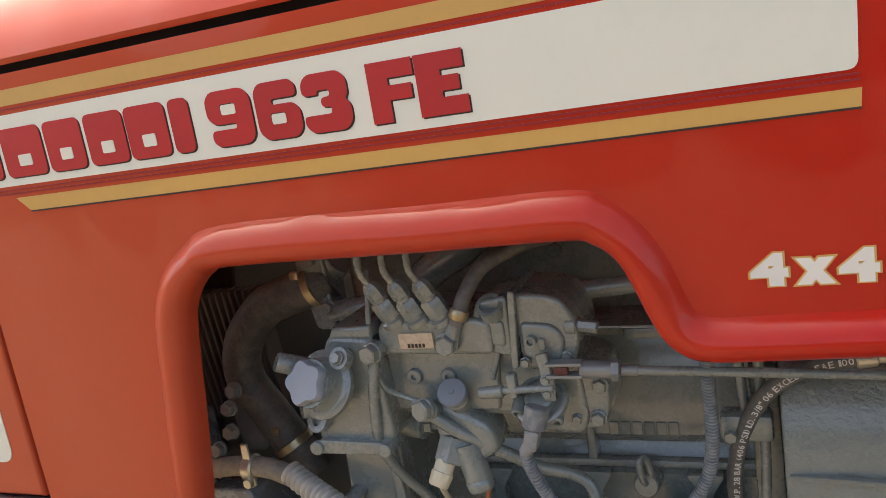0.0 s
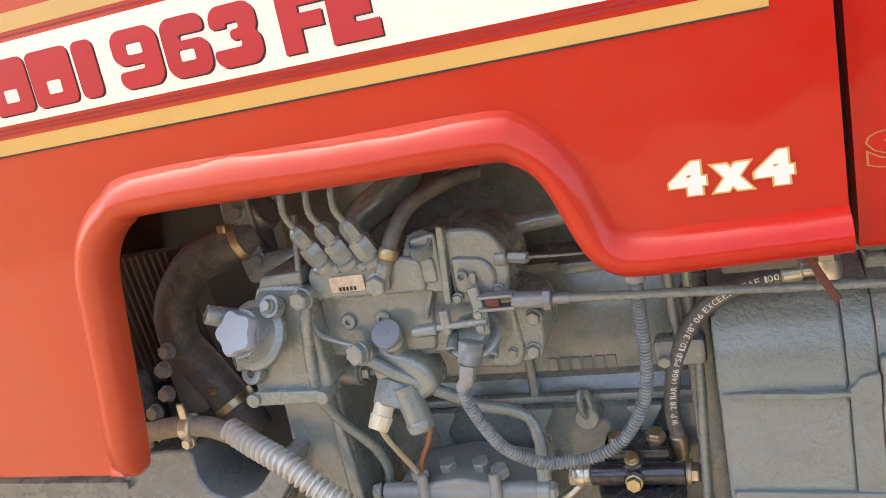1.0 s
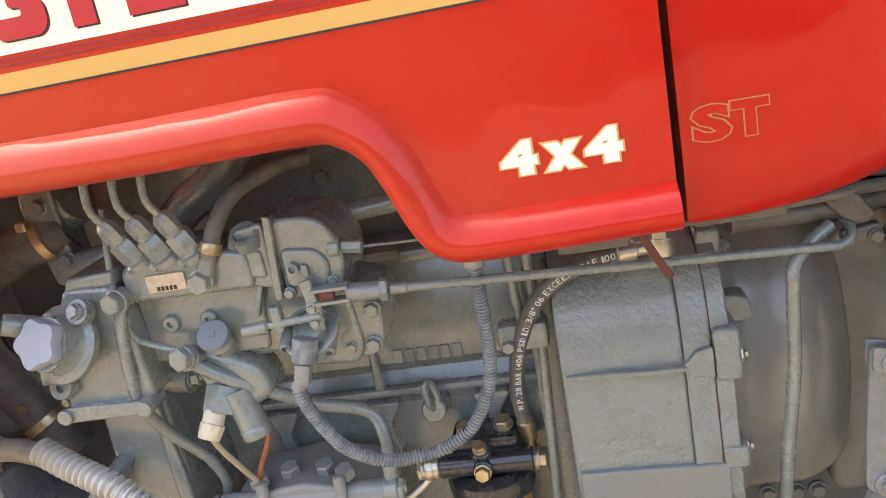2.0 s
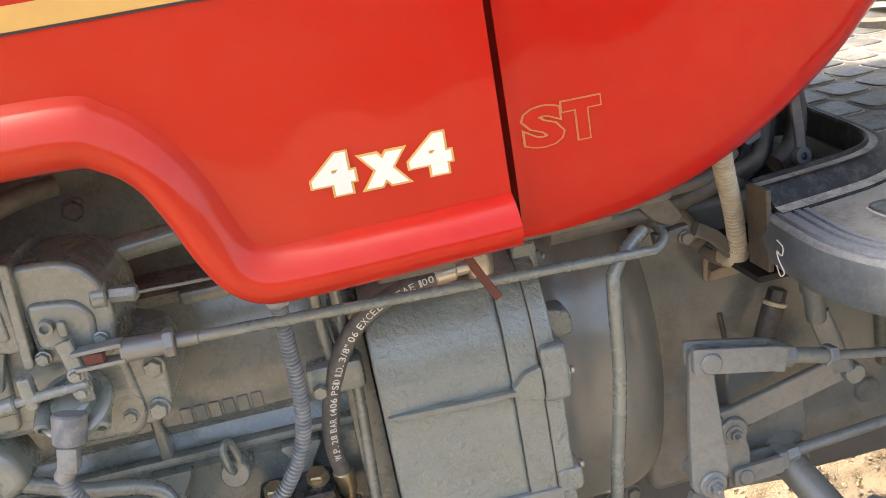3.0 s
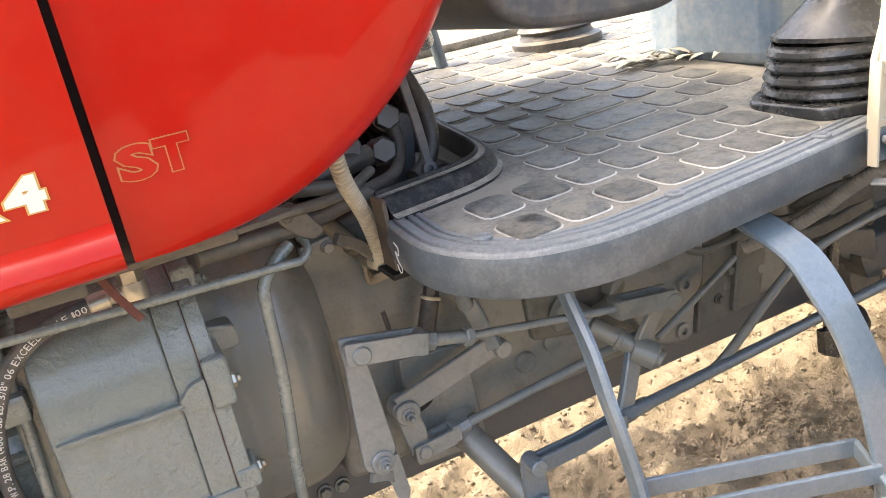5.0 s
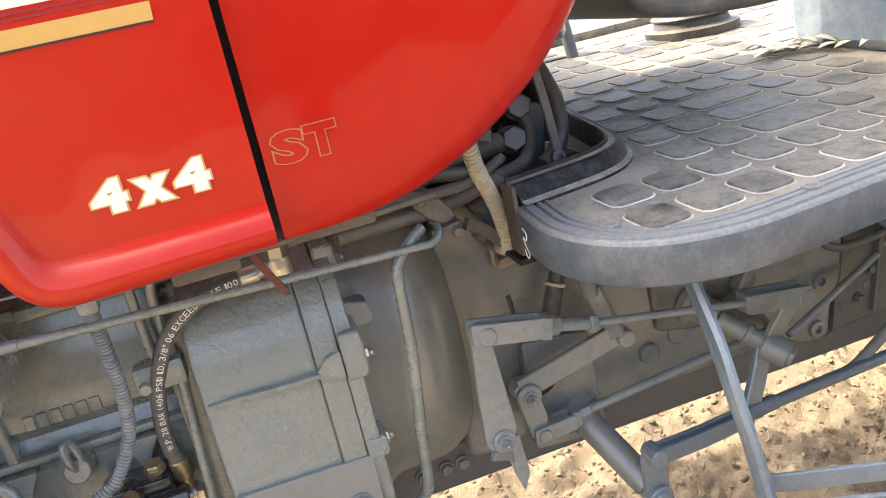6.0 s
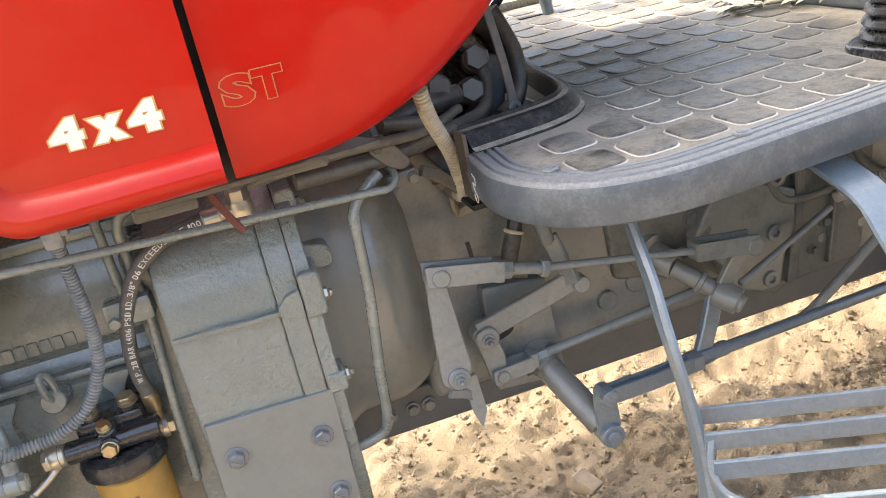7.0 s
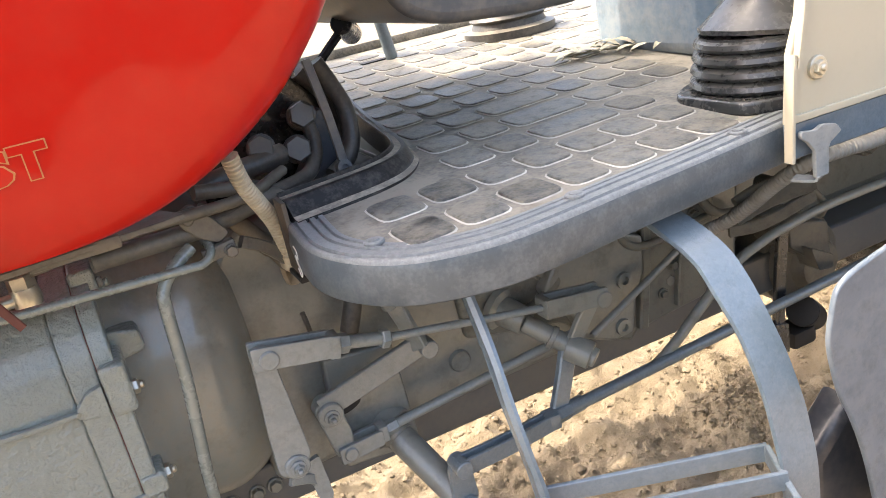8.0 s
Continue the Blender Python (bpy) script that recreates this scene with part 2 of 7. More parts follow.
def sweep(bm, path, ring, cap=True):
    """ring(i, s, length) gives the cross-section as (across, up) pairs at point i, s metres along."""
    path = [Vector(p) for p in path]
    tang = [(path[min(i + 1, len(path) - 1)] - path[max(i - 1, 0)]).normalized() for i in range(len(path))]
    _, u, _ = frame_of(tang[0])
    s, rows = 0.0, []
    for i, (p, t) in enumerate(zip(path, tang)):
        u = (u - t * u.dot(t)).normalized()
        w = t.cross(u)
        if i:
            s += (p - path[i - 1]).length
        rows.append([bm.verts.new(p + u * a + w * b) for a, b in ring(i, s)])
    for a, b in zip(rows, rows[1:]):
        for k in range(len(a)):
            bm.faces.new((a[k], a[(k + 1) % len(a)], b[(k + 1) % len(b)], b[k]))
    if cap:
        bm.faces.new(rows[0][::-1])
        bm.faces.new(rows[-1])
    return bm


def circle(r, seg):
    return [(r * math.cos(2 * math.pi * k / seg), r * math.sin(2 * math.pi * k / seg)) for k in range(seg)]


def tube(bm, pts, r, seg=12, steps=8):
    return sweep(bm, smooth_path(pts, steps), lambda i, s: circle(r, seg))


def corrugated(bm, pts, r, depth, pitch, seg=14):
    """A ribbed conduit: four rings to a rib."""
    path = smooth_path(pts, 24)
    run = [0.0]
    for a, b in zip(path, path[1:]):
        run.append(run[-1] + (b - a).length)
    n = int(run[-1] / pitch * 4)
    fine, j = [], 0
    for k in range(n + 1):
        s = run[-1] * k / n
        while j < len(run) - 2 and run[j + 1] < s:
            j += 1
        fine.append(path[j].lerp(path[j + 1], (s - run[j]) / max(1e-9, run[j + 1] - run[j])))
    return sweep(bm, fine, lambda i, s: circle(r - (depth if i % 4 in (2, 3) else 0), seg))


def strap(bm, pts, w, h, steps=8, up=(0, 0, 1), smooth=True):
    """A flat bar of width w along `up`-ish and thickness h."""
    path = smooth_path(pts, steps) if smooth else [Vector(p) for p in pts]
    rows = []
    for i, p in enumerate(path):
        t = (path[min(i + 1, len(path) - 1)] - path[max(i - 1, 0)]).normalized()
        a = (Vector(up) - t * t.dot(Vector(up))).normalized()
        b = t.cross(a)
        e = min(w, h) * 0.18
        sect = [(w / 2 - e, h / 2), (w / 2, h / 2 - e), (w / 2, -h / 2 + e), (w / 2 - e, -h / 2), (-w / 2 + e, -h / 2), (-w / 2, -h / 2 + e), (-w / 2, h / 2 - e), (-w / 2 + e, h / 2)]
        rows.append([bm.verts.new(p + a * x + b * y) for x, y in sect])
    for a, b in zip(rows, rows[1:]):
        for k in range(8):
            bm.faces.new((a[k], a[(k + 1) % 8], b[(k + 1) % 8], b[k]))
    bm.faces.new(rows[0][::-1])
    bm.faces.new(rows[-1])
    return bm


def inset(outline, d):
    """The outline drawn in by d all round."""
    n = len(outline)
    turn = 1 if sum(outline[k][0] * outline[(k + 1) % n][1] - outline[(k + 1) % n][0] * outline[k][1] for k in range(n)) > 0 else -1
    out = []
    for k in range(n):
        p, q, w = Vector(outline[k - 1]), Vector(outline[k]), Vector(outline[(k + 1) % n])
        e, f = (q - p).normalized(), (w - q).normalized()
        u, v = Vector((-e.y, e.x)), Vector((-f.y, f.x))
        out.append(tuple(q + (u + v) * (turn * d / max(0.35, 1 + u.dot(v)))))
    return out


def prism(bm, outline, y0, y1, bevel=0.003, axis="y"):
    """An outline of (x, z), extruded from y0 to y1 (axis 'z': (x, y) from z0 to z1; 'x': (y, z)), with rounded rims."""
    put = {"y": lambda a, b, c: (a, c, b), "z": lambda a, b, c: (a, b, c), "x": lambda a, b, c: (c, a, b)}[axis]
    outline = [p for k, p in enumerate(outline) if (Vector(p) - Vector(outline[k - 1])).length > 1e-6]
    bevel = min(bevel, abs(y1 - y0) * 0.45)
    sgn = 1 if y1 > y0 else -1
    for _ in range(12):
        ins = inset(outline, bevel)
        if all((Vector(ins[k]) - Vector(ins[k - 1])).dot(Vector(outline[k]) - Vector(outline[k - 1])) > 0.12 * (Vector(outline[k]) - Vector(outline[k - 1])).length_squared for k in range(len(outline))):
            break
        bevel *= 0.82
    if bevel:
        arc = [(bevel * (1 - math.sin(a)), bevel * (1 - math.cos(a))) for a in (0, 0.52, 1.05, 1.571)]
        levels = [(d, y0 + sgn * h) for d, h in arc] + [(d, y1 - sgn * h) for d, h in reversed(arc)]
    else:
        levels = [(0, y0), (0, y1)]
    rings = [[bm.verts.new(put(a, b, c)) for a, b in (inset(outline, d) if d > 1e-7 else outline)] for d, c in levels]
    n = len(outline)
    bm.faces.new(rings[0])
    bm.faces.new(rings[-1][::-1])
    for ra, rb in zip(rings, rings[1:]):
        for k in range(n):
            bm.faces.new((ra[k], ra[(k + 1) % n], rb[(k + 1) % n], rb[k]))
    return bm


def rounded(outline, r, n=5):
    """Rounds the corners of an outline; r: one radius, or one for each corner."""
    out, m = [], len(outline)
    for i, p in enumerate(outline):
        p = Vector(p)
        a, b = Vector(outline[i - 1]), Vector(outline[(i + 1) % m])
        ri = r[i] if isinstance(r, (list, tuple)) else r
        if ri <= 0:
            out.append(tuple(p))
            continue
        da, db = (a - p), (b - p)
        k = min(ri, da.length * 0.48, db.length * 0.48)
        s, e = p + da.normalized() * k, p + db.normalized() * k
        for j in range(n + 1):
            t = j / n
            out.append(tuple((1 - t) ** 2 * s + 2 * t * (1 - t) * p + t * t * e))
    return out


def bolt(bm, p, axis, af=0.017, h=0.009, washer=0.0, stud=0.0):
    """A hexagon head on its washer, the axis pointing out of the surface."""
    d = Vector(axis).normalized()
    p = Vector(p)
    if washer:
        lathe(bm, p - d * 0.002, d, [(washer, 0), (washer, 0.0035), (washer - 0.001, 0.004)], 20)
    r = af / math.sqrt(3)
    lathe(bm, p - d * 0.003, d, [(r, 0), (r, h + 0.0015), (r * 0.86, h + 0.003)], 6, spin=0.4)
    if stud:
        cyl(bm, p, p + d * (h + stud), af * 0.28, seg=10)
    return bm


def writing(text, m, size, depth, width=None, weight=0.0, grow=0.0):
    """Letters as a mesh, standing at the pose m; weight thickens the strokes inside that size, grow thickens them beyond it."""
    cu = bpy.data.curves.new("letters", "FONT")
    cu.body, cu.size, cu.extrude, cu.resolution_u, cu.offset = text, size, depth, 3, weight
    def shape():
        ob = bpy.data.objects.new("letters", cu)
        me = bpy.data.meshes.new_from_object(ob)
        bpy.data.objects.remove(ob)
        return me

    me = shape()
    xs = [v.co.x for v in me.vertices]
    ys = [v.co.y for v in me.vertices]
    x0, y0 = min(xs), min(ys)
    k = width / (max(xs) - x0) if width else 1
    hk = size / (max(ys) - y0) if width else 1
    if grow:
        cu.offset = weight + grow
        me = shape()
    bm = bmesh.new()
    bm.from_mesh(me)
    bmesh.ops.transform(bm, matrix=m @ Matrix.Diagonal((k, hk, 1, 1)) @ Matrix.Translation((-x0, -y0, 0)), verts=bm.verts[:])
    return bm


def plat_z(y):
    return 0.955 + 0.065 * (y - 0.5)


SIDE = Matrix(((1, 0, 0, 0), (0, 0, -1, 0), (0, 1, 0, 0), (0, 0, 0, 1)))  # letters upright, facing the near side


def on_side(x, y, z, lean=0.0):
    return Matrix.Translation((x, y, z)) @ Matrix.Rotation(radians(lean), 4, "Y") @ SIDE


# ---- ground ----
def spaced(lo, hi, fine_lo, fine_hi, step):
    inner = list(np.arange(fine_lo, fine_hi, step))
    out_hi, out_lo, k = [], [], step
    p = fine_hi
    while p < hi:
        out_hi.append(p)
        k *= 1.35
        p += k
    p, k = fine_lo - step, step
    while p > lo:
        out_lo.append(p)
        k *= 1.35
        p -= k
    return [lo] + out_lo[::-1] + inner + out_hi + [hi]


GROUND_Z = 0.12


def ground_height(x, y):
    near = max(0.0, min(1.0, 1.0 - max(0.3 - x, x - 2.2, 0.7 - y, y - 2.2, 0.0) / 0.5))
    n = noise.fractal(Vector((x * 1.3, y * 1.3, 0)), 1.0, 2.0, 4)
    f = noise.fractal(Vector((x * 6.0, y * 6.0, 3)), 0.55, 2.2, 6)
    g = abs(noise.noise(Vector((x * 30.0, y * 30.0, 7)))) + 0.5 * noise.noise(Vector((x * 75.0, y * 75.0, 5)))
    return near * (0.050 * n + 0.030 * f + 0.009 * g + 0.0035 * noise.noise(Vector((x * 160.0, y * 160.0, 1)))) + GROUND_Z


gx, gy = spaced(-400, 400, 0.2, 2.3, 0.0105), spaced(-400, 400, 0.6, 2.3, 0.0105)
bm = bmesh.new()
rows_v = [[bm.verts.new((x, y, ground_height(x, y))) for x in gx] for y in gy]
for ra, rb in zip(rows_v, rows_v[1:]):
    for i in range(len(gx) - 1):
        bm.faces.new((ra[i], ra[i + 1], rb[i + 1], rb[i]))
SAND = mat("dry_sand", (0.222, 0.174, 0.112), 0.9, dirt=(0.158, 0.124, 0.082), dirt_amount=0.36, scale=16, fine=260, bump=1.0, vary=0.3, grain=0.012)
ground = new("ground", finish("ground", bm, SAND, 180))
tagged(ground, "dry sandy ground with clods and small stones", "ground", kind="structure")



def stone_mesh(bm, p, r, seed):
    """A broken clod: a lumpy, flattened ball."""
    g = bmesh.ops.create_icosphere(bm, subdivisions=2, radius=r, matrix=Matrix.Translation(p) @ Matrix.Rotation(seed * 1.7, 4, (0.6, 0.64, 0.48)))
    sx, sy, sz = (random.uniform(0.7, 1.35), random.uniform(0.7, 1.3), random.uniform(0.5, 0.8))
    for v in g["verts"]:
        d = v.co - Vector(p)
        u = d.normalized()
        k = 1 + 0.40 * noise.noise(u * 1.6 + Vector((seed * 7.3, seed, 0))) + 0.22 * noise.noise(u * 4.5 + Vector((seed, 0, 3.1)))
        v.co = Vector(p) + Vector((d.x * sx * k, d.y * sy * k, d.z * sz * k))


CLOD = mat("clod", (0.218, 0.172, 0.113), 0.9, dirt=(0.19, 0.15, 0.10), dirt_amount=0.3, scale=40, fine=200, bump=0.8, vary=0.14, grain=0.004)
for k in range(150):
    x, y = random.uniform(0.5, 1.9), random.uniform(0.75, 1.75)
    r = random.choice((0.004, 0.004, 0.005, 0.005, 0.006, 0.007, 0.009, 0.013))
    bm = bmesh.new()
    stone_mesh(bm, (x, y, ground_height(x, y) + r * 0.25), r, k)
    tagged(new("stone", finish("stone", bm, CLOD, 16)), "small dusty clod lying on the sand", "stone", group="clods on the sand")
ball = bmesh.new()
bmesh.ops.create_icosphere(ball, subdivisions=1, radius=1)
ball_v, ball_f = [v.co.copy() for v in ball.verts], [[v.index for v in f.verts] for f in ball.faces]
ball.free()
vs, fs = [], []
for k in range(14000):
    x, y = random.uniform(0.3, 2.0), random.uniform(0.65, 1.9)
    r = min(0.0065, 0.0013 * random.random() ** -0.5)
    if k > 13400:
        x, y, r = random.gauss(1.36, 0.06), random.gauss(1.04, 0.07), random.uniform(0.002, 0.0048)
    z, n = ground_height(x, y) + r * 0.25, len(vs)
    vs += [(x + (v.x + random.uniform(-0.3, 0.3)) * r, y + (v.y + random.uniform(-0.3, 0.3)) * r, z + (v.z * 0.8 + random.uniform(-0.3, 0.3)) * r) for v in ball_v]
    fs += [[n + a for a in f] for f in ball_f]
me = bpy.data.meshes.new("gravel")
me.from_pydata(vs, [], fs)
me.materials.append(CLOD)
tagged(new("gravel", me), "loose fine gravel scattered on sand", "gravel", kind="stuff")
bm = bmesh.new()
box(bm, (0.664, 1.083, ground_height(0.664, 1.083) + 0.012), (0.035, 0.055, 0.04), 0.004, Matrix.Rotation(0.5, 4, "Z") @ Matrix.Rotation(0.35, 4, "X"))
tagged(new("brick_piece", finish("brick_piece", bm, mat("old_brick", (0.30, 0.245, 0.19), 0.85, dirt=(0.4, 0.31, 0.2), dirt_amount=0.4, scale=40, bump=0.6, grain=0.004))), "broken piece of brick half sunk in sand", "brick")

# plain unseen wall added behind the viewer to dull sky light and reflections
bm = bmesh.new()
box(bm, (0.0, -6.6, 1.1), (26.0, 0.3, 2.2), 0.01)
wall_south = new("wall_south", finish("wall_south", bm, mat("dusty_plaster", (0.10, 0.085, 0.065), 0.85, dirt=(0.05, 0.042, 0.033), dirt_amount=0.4, scale=0.9, fine=20, bump=0.5, vary=0.2)))
tagged(wall_south, "unseen plain plastered wall added to dull sky light and reflections", "wall", kind="structure")

# ---- tractor ----
tractor = thing("tractor", (0.2, 1.0, GROUND_Z), "red tractor with grey engine and rubber footplate on sand", "tractor")
PY = 0.515


# hood side panel, with a rolled rim round the engine opening
def offset_curve(curve, d):
    out = []
    for i, p in enumerate(curve):
        a, b = Vector(curve[max(0, i - 1)]), Vector(curve[min(len(curve) - 1, i + 1)])
        t = (b - a).normalized()
        out.append((p[0] - t.y * d, p[1] + t.x * d))
    return out


def smooth2(pts, n):
    return [tuple(v.to_2d()) for v in smooth_path([(a, b, 0) for a, b in pts], n)]


opening = smooth2([(-0.530, 0.851), (-0.513, 0.868), (-0.4865, 1.030), (-0.4815, 1.060), (-0.475, 1.085), (-0.462, 1.106), (-0.442, 1.122), (-0.408, 1.131), (-0.20, 1.1305), (-0.075, 1.131), (-0.050, 1.126), (-0.033, 1.112), (-0.022, 1.090), (-0.010, 1.058), (0.002, 1.038), (0.020, 1.026), (0.045, 1.0235), (0.10, 1.0245), (0.1885, 1.0265)], 6)
crease = smooth2([(-0.560, 0.851), (-0.550, 0.885), (-0.5265, 1.030), (-0.522, 1.062), (-0.513, 1.096), (-0.495, 1.127), (-0.462, 1.153), (-0.410, 1.1715), (-0.20, 1.171), (-0.068, 1.1715), (-0.036, 1.161), (-0.010, 1.137), (0.006, 1.110), (0.016, 1.082), (0.022, 1.067), (0.030, 1.0605), (0.047, 1.0585), (0.10, 1.0595), (0.1885, 1.061)], 6)
# share of the way from the opening to the crease, and how far the bead stands out
RIM = [(0.0, 0.018), (-0.02, 0.006), (-0.02, -0.004), (0.05, -0.0115), (0.16, -0.0165), (0.30, -0.0188), (0.46, -0.0188), (0.62, -0.0165), (0.76, -0.0125), (0.87, -0.0075), (0.95, -0.003), (1.0, 0.0)]


def rim_rows(bm, curve, y, profile, limit):
    rows = []
    for d, dy in profile:
        pts = [limit(p) for p in offset_curve(curve, d)]
        rows.append([bm.verts.new((a, y + dy * (0.22 + 0.78 * min(1.0, max(0.0, (a - 0.22) / 0.2))), b)) for a, b in pts])
    for ra, rb in zip(rows, rows[1:]):
        for i in range(len(ra) - 1):
            bm.faces.new((ra[i], ra[i + 1], rb[i + 1], rb[i]))
    return rows


bm = bmesh.new()
last = [bm.verts.new((a, PY, b)) for a, b in crease]
P = lambda x, z, dy=0.0: bm.verts.new((x, PY + dy, z))
corner = [P(0.1885, 1.352), P(-0.747, 1.352), P(-0.747, 0.851)]
bm.faces.new(last + corner)
# folded edges give the sheet its thickness
back = [P(0.1885, 1.352, 0.02), P(-0.747, 1.352, 0.02), P(-0.747, 0.851, 0.02)]
gap_back, foot_back = P(0.1885, last[-1].co.z, 0.02), P(last[0].co.x, 0.851, 0.02)
for quad in ((corner[0], corner[1], back[1], back[0]), (corner[1], corner[2], back[2], back[1]), (corner[2], last[0], foot_back, back[2]), (last[-1], corner[0], back[0], gap_back)):
    bm.faces.new(quad)
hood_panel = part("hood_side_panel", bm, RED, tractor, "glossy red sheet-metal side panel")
bm = bmesh.new()
rows_v = [[bm.verts.new((a[0] + (c[0] - a[0]) * k, PY + dy * (1 if dy > 0 else min(1.0, max(0.0, (a[1] - 0.850) / 0.020)) ** 0.5), a[1] + (c[1] - a[1]) * k)) for a, c in zip(opening, crease)] for k, dy in RIM]
for ra, rb in zip(rows_v, rows_v[1:]):
    for i in range(len(ra) - 1):
        bm.faces.new((ra[i], ra[i + 1], rb[i + 1], rb[i]))
part("opening_rim", bm, RED, hood_panel, "rolled red rim round the engine opening")

# bonnet top and nose
bm = bmesh.new()
prof = [(PY + 0.024, 1.3640), (PY + 0.006, 1.3615), (PY + 0.0015, 1.367), (PY + 0.006, 1.378), (PY + 0.018, 1.400), (PY + 0.045, 1.435), (PY + 0.10, 1.482), (PY + 0.22, 1.53), (PY + 0.5950, 1.55), (PY + 0.8150, 1.53), (PY + 0.9350, 1.482), (PY + 0.9900, 1.435), (PY + 1.0170, 1.40), (PY + 1.0290, 1.378), (PY + 1.0335, 1.367), (PY + 1.0310, 1.3615), (PY + 1.0130, 1.352)]
xs = [-1.45, -1.2, -0.9, -0.5, -0.1, 0.1885]
rows_v = [[bm.verts.new((x, a, b)) for a, b in prof] for x in xs]
for ra, rb in zip(rows_v, rows_v[1:]):
    for i in range(len(prof) - 1):
        bm.faces.new((ra[i], ra[i + 1], rb[i + 1], rb[i]))
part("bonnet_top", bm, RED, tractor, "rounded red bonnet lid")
bm = bmesh.new()
prism(bm, [(-1.45, 0.86), (-0.7565, 0.86), (-0.7565, 1.352), (-1.45, 1.352)], PY, PY + 0.02, 0.004)
nose = part("nose_panel", bm, RED, tractor)
bm = bmesh.new()
prism(bm, rounded([(-1.2, 0.905), (-0.790, 0.905), (-0.790, 1.03), (-0.83, 1.10), (-1.2, 1.10)], 0.02), PY - 0.001, PY + 0.001, 0)
part("cream_panel", bm, CREAM, nose, "cream decal")
bm = bmesh.new()
box(bm, (-1.08, PY + 0.012, 0.845), (0.66, 0.05, 0.026), 0.01)
part("lower_trim", bm, BLACK_METAL, nose)
# near-black strips put the shade of the panel seams in as colour
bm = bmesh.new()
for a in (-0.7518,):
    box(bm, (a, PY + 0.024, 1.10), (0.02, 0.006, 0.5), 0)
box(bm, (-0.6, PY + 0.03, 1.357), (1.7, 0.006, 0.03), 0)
part("seam_backing", bm, DARK, tractor, "near-black backing that paints shade behind panel edges")

# far side is unseen; FY is set wide so it shades the ground
FY = 1.55
bm = bmesh.new()
prism(bm, [(-1.45, 0.86), (-0.56, 0.86), (-0.50, 1.13), (-0.05, 1.13), (0.02, 1.03), (0.19, 1.025), (0.21, 1.022), (0.32, 1.032), (0.44, 1.095), (0.515, 1.19), (0.55, 1.38), (0.55, 1.44), (0.19, 1.46), (0.1885, 1.352), (-1.45, 1.352)], FY - 0.02, FY, 0.004)
far_panel = part("far_side_panel", bm, RED, tractor)
# black sheet added only to stop red bounce from the far panel
bm = bmesh.new()
prism(bm, [(-1.40, 0.90), (-0.56, 0.90), (-0.50, 1.14), (-0.05, 1.14), (0.03, 1.05), (0.30, 1.05), (0.50, 1.20), (0.52, 1.42), (0.18, 1.42), (0.18, 1.34), (-1.40, 1.34)], FY - 0.034, FY - 0.026, 0.002)
part("inner_liner", bm, BLACK_METAL, far_panel)

# decals
D = 0.0008


def decal(name, outline, material, parent, label="", lift=1):
    bm = bmesh.new()
    prism(bm, outline, PY - D * lift, PY + 0.0006, 0)
    return part(name, bm, material, parent, label)


decal("name_band", rounded([(-0.7465, 1.2365), (0.1475, 1.2355), (0.1495, 1.312), (-0.7465, 1.311)], [0, 0.008, 0.008, 0]), CREAM, hood_panel, "cream decal band")
decal("gold_stripe", [(-0.650, 1.2085), (0.148, 1.2095), (0.149, 1.2225), (-0.667, 1.2235)], GOLD, hood_panel, "gold stripe")
decal("gold_stripe", [(-0.7465, 1.320), (0.149, 1.320), (0.149, 1.3355), (-0.7465, 1.3365)], GOLD, hood_panel, "gold stripe")
for z in (1.2315, 1.2275, 1.3155):
    decal("pinstripe", [(-0.7465, z), (0.148, z), (0.148, z + 0.0016), (-0.7465, z + 0.0016)], PIN, hood_panel)
decal("shadow_line", [(-0.650, 1.2068), (0.148, 1.2078), (0.148, 1.2093), (-0.650, 1.2083)], LETTER_DARK, hood_panel)


def glyphs(text, x, z, w, h, weight, material, parent, lift, label="", grow=0.0):
    m = on_side(x, PY - D * lift, z)
    return part("lettering", writing(text, m, h, 0.0003, w, weight, grow), material, parent, label)


# the model number: chunky red characters over a dark, shifted edge
NINE = [(0.14, 1), (0.84, 1), (1, 0.85), (1, 0.14), (0.86, 0), (0.16, 0), (0.04, 0.10), (0.04, 0.30), (0.62, 0.30), (0.62, 0.40), (0.14, 0.40), (0, 0.53), (0, 0.86)]
THREE = [(0.02, 0.64), (0.02, 0.86), (0.16, 1), (0.82, 1), (0.97, 0.86), (0.97, 0.60), (0.90, 0.52), (1, 0.42), (1, 0.15), (0.85, 0), (0.14, 0), (0, 0.14), (0, 0.30), (0.60, 0.30), (0.60, 0.42), (0.40, 0.42), (0.40, 0.59), (0.60, 0.59), (0.60, 0.71), (0.34, 0.71), (0.34, 0.64)]
EFF = [(0, 0), (0.44, 0), (0.44, 0.36), (0.93, 0.36), (0.93, 0.60), (0.44, 0.60), (0.44, 0.72), (1, 0.72), (1, 1), (0, 1)]
EEE = [(0, 0), (1, 0), (1, 0.28), (0.50, 0.28), (0.50, 0.38), (0.86, 0.38), (0.86, 0.62), (0.50, 0.62), (0.50, 0.72), (0.98, 0.72), (0.98, 1), (0, 1)]
turned = lambda shape: [(1 - a, 1 - b) for a, b in shape]
HOLE = [(0.34, 0.56), (0.66, 0.56), (0.66, 0.74), (0.34, 0.74)]
LOW, HIGH = 1.2452, 1.2968


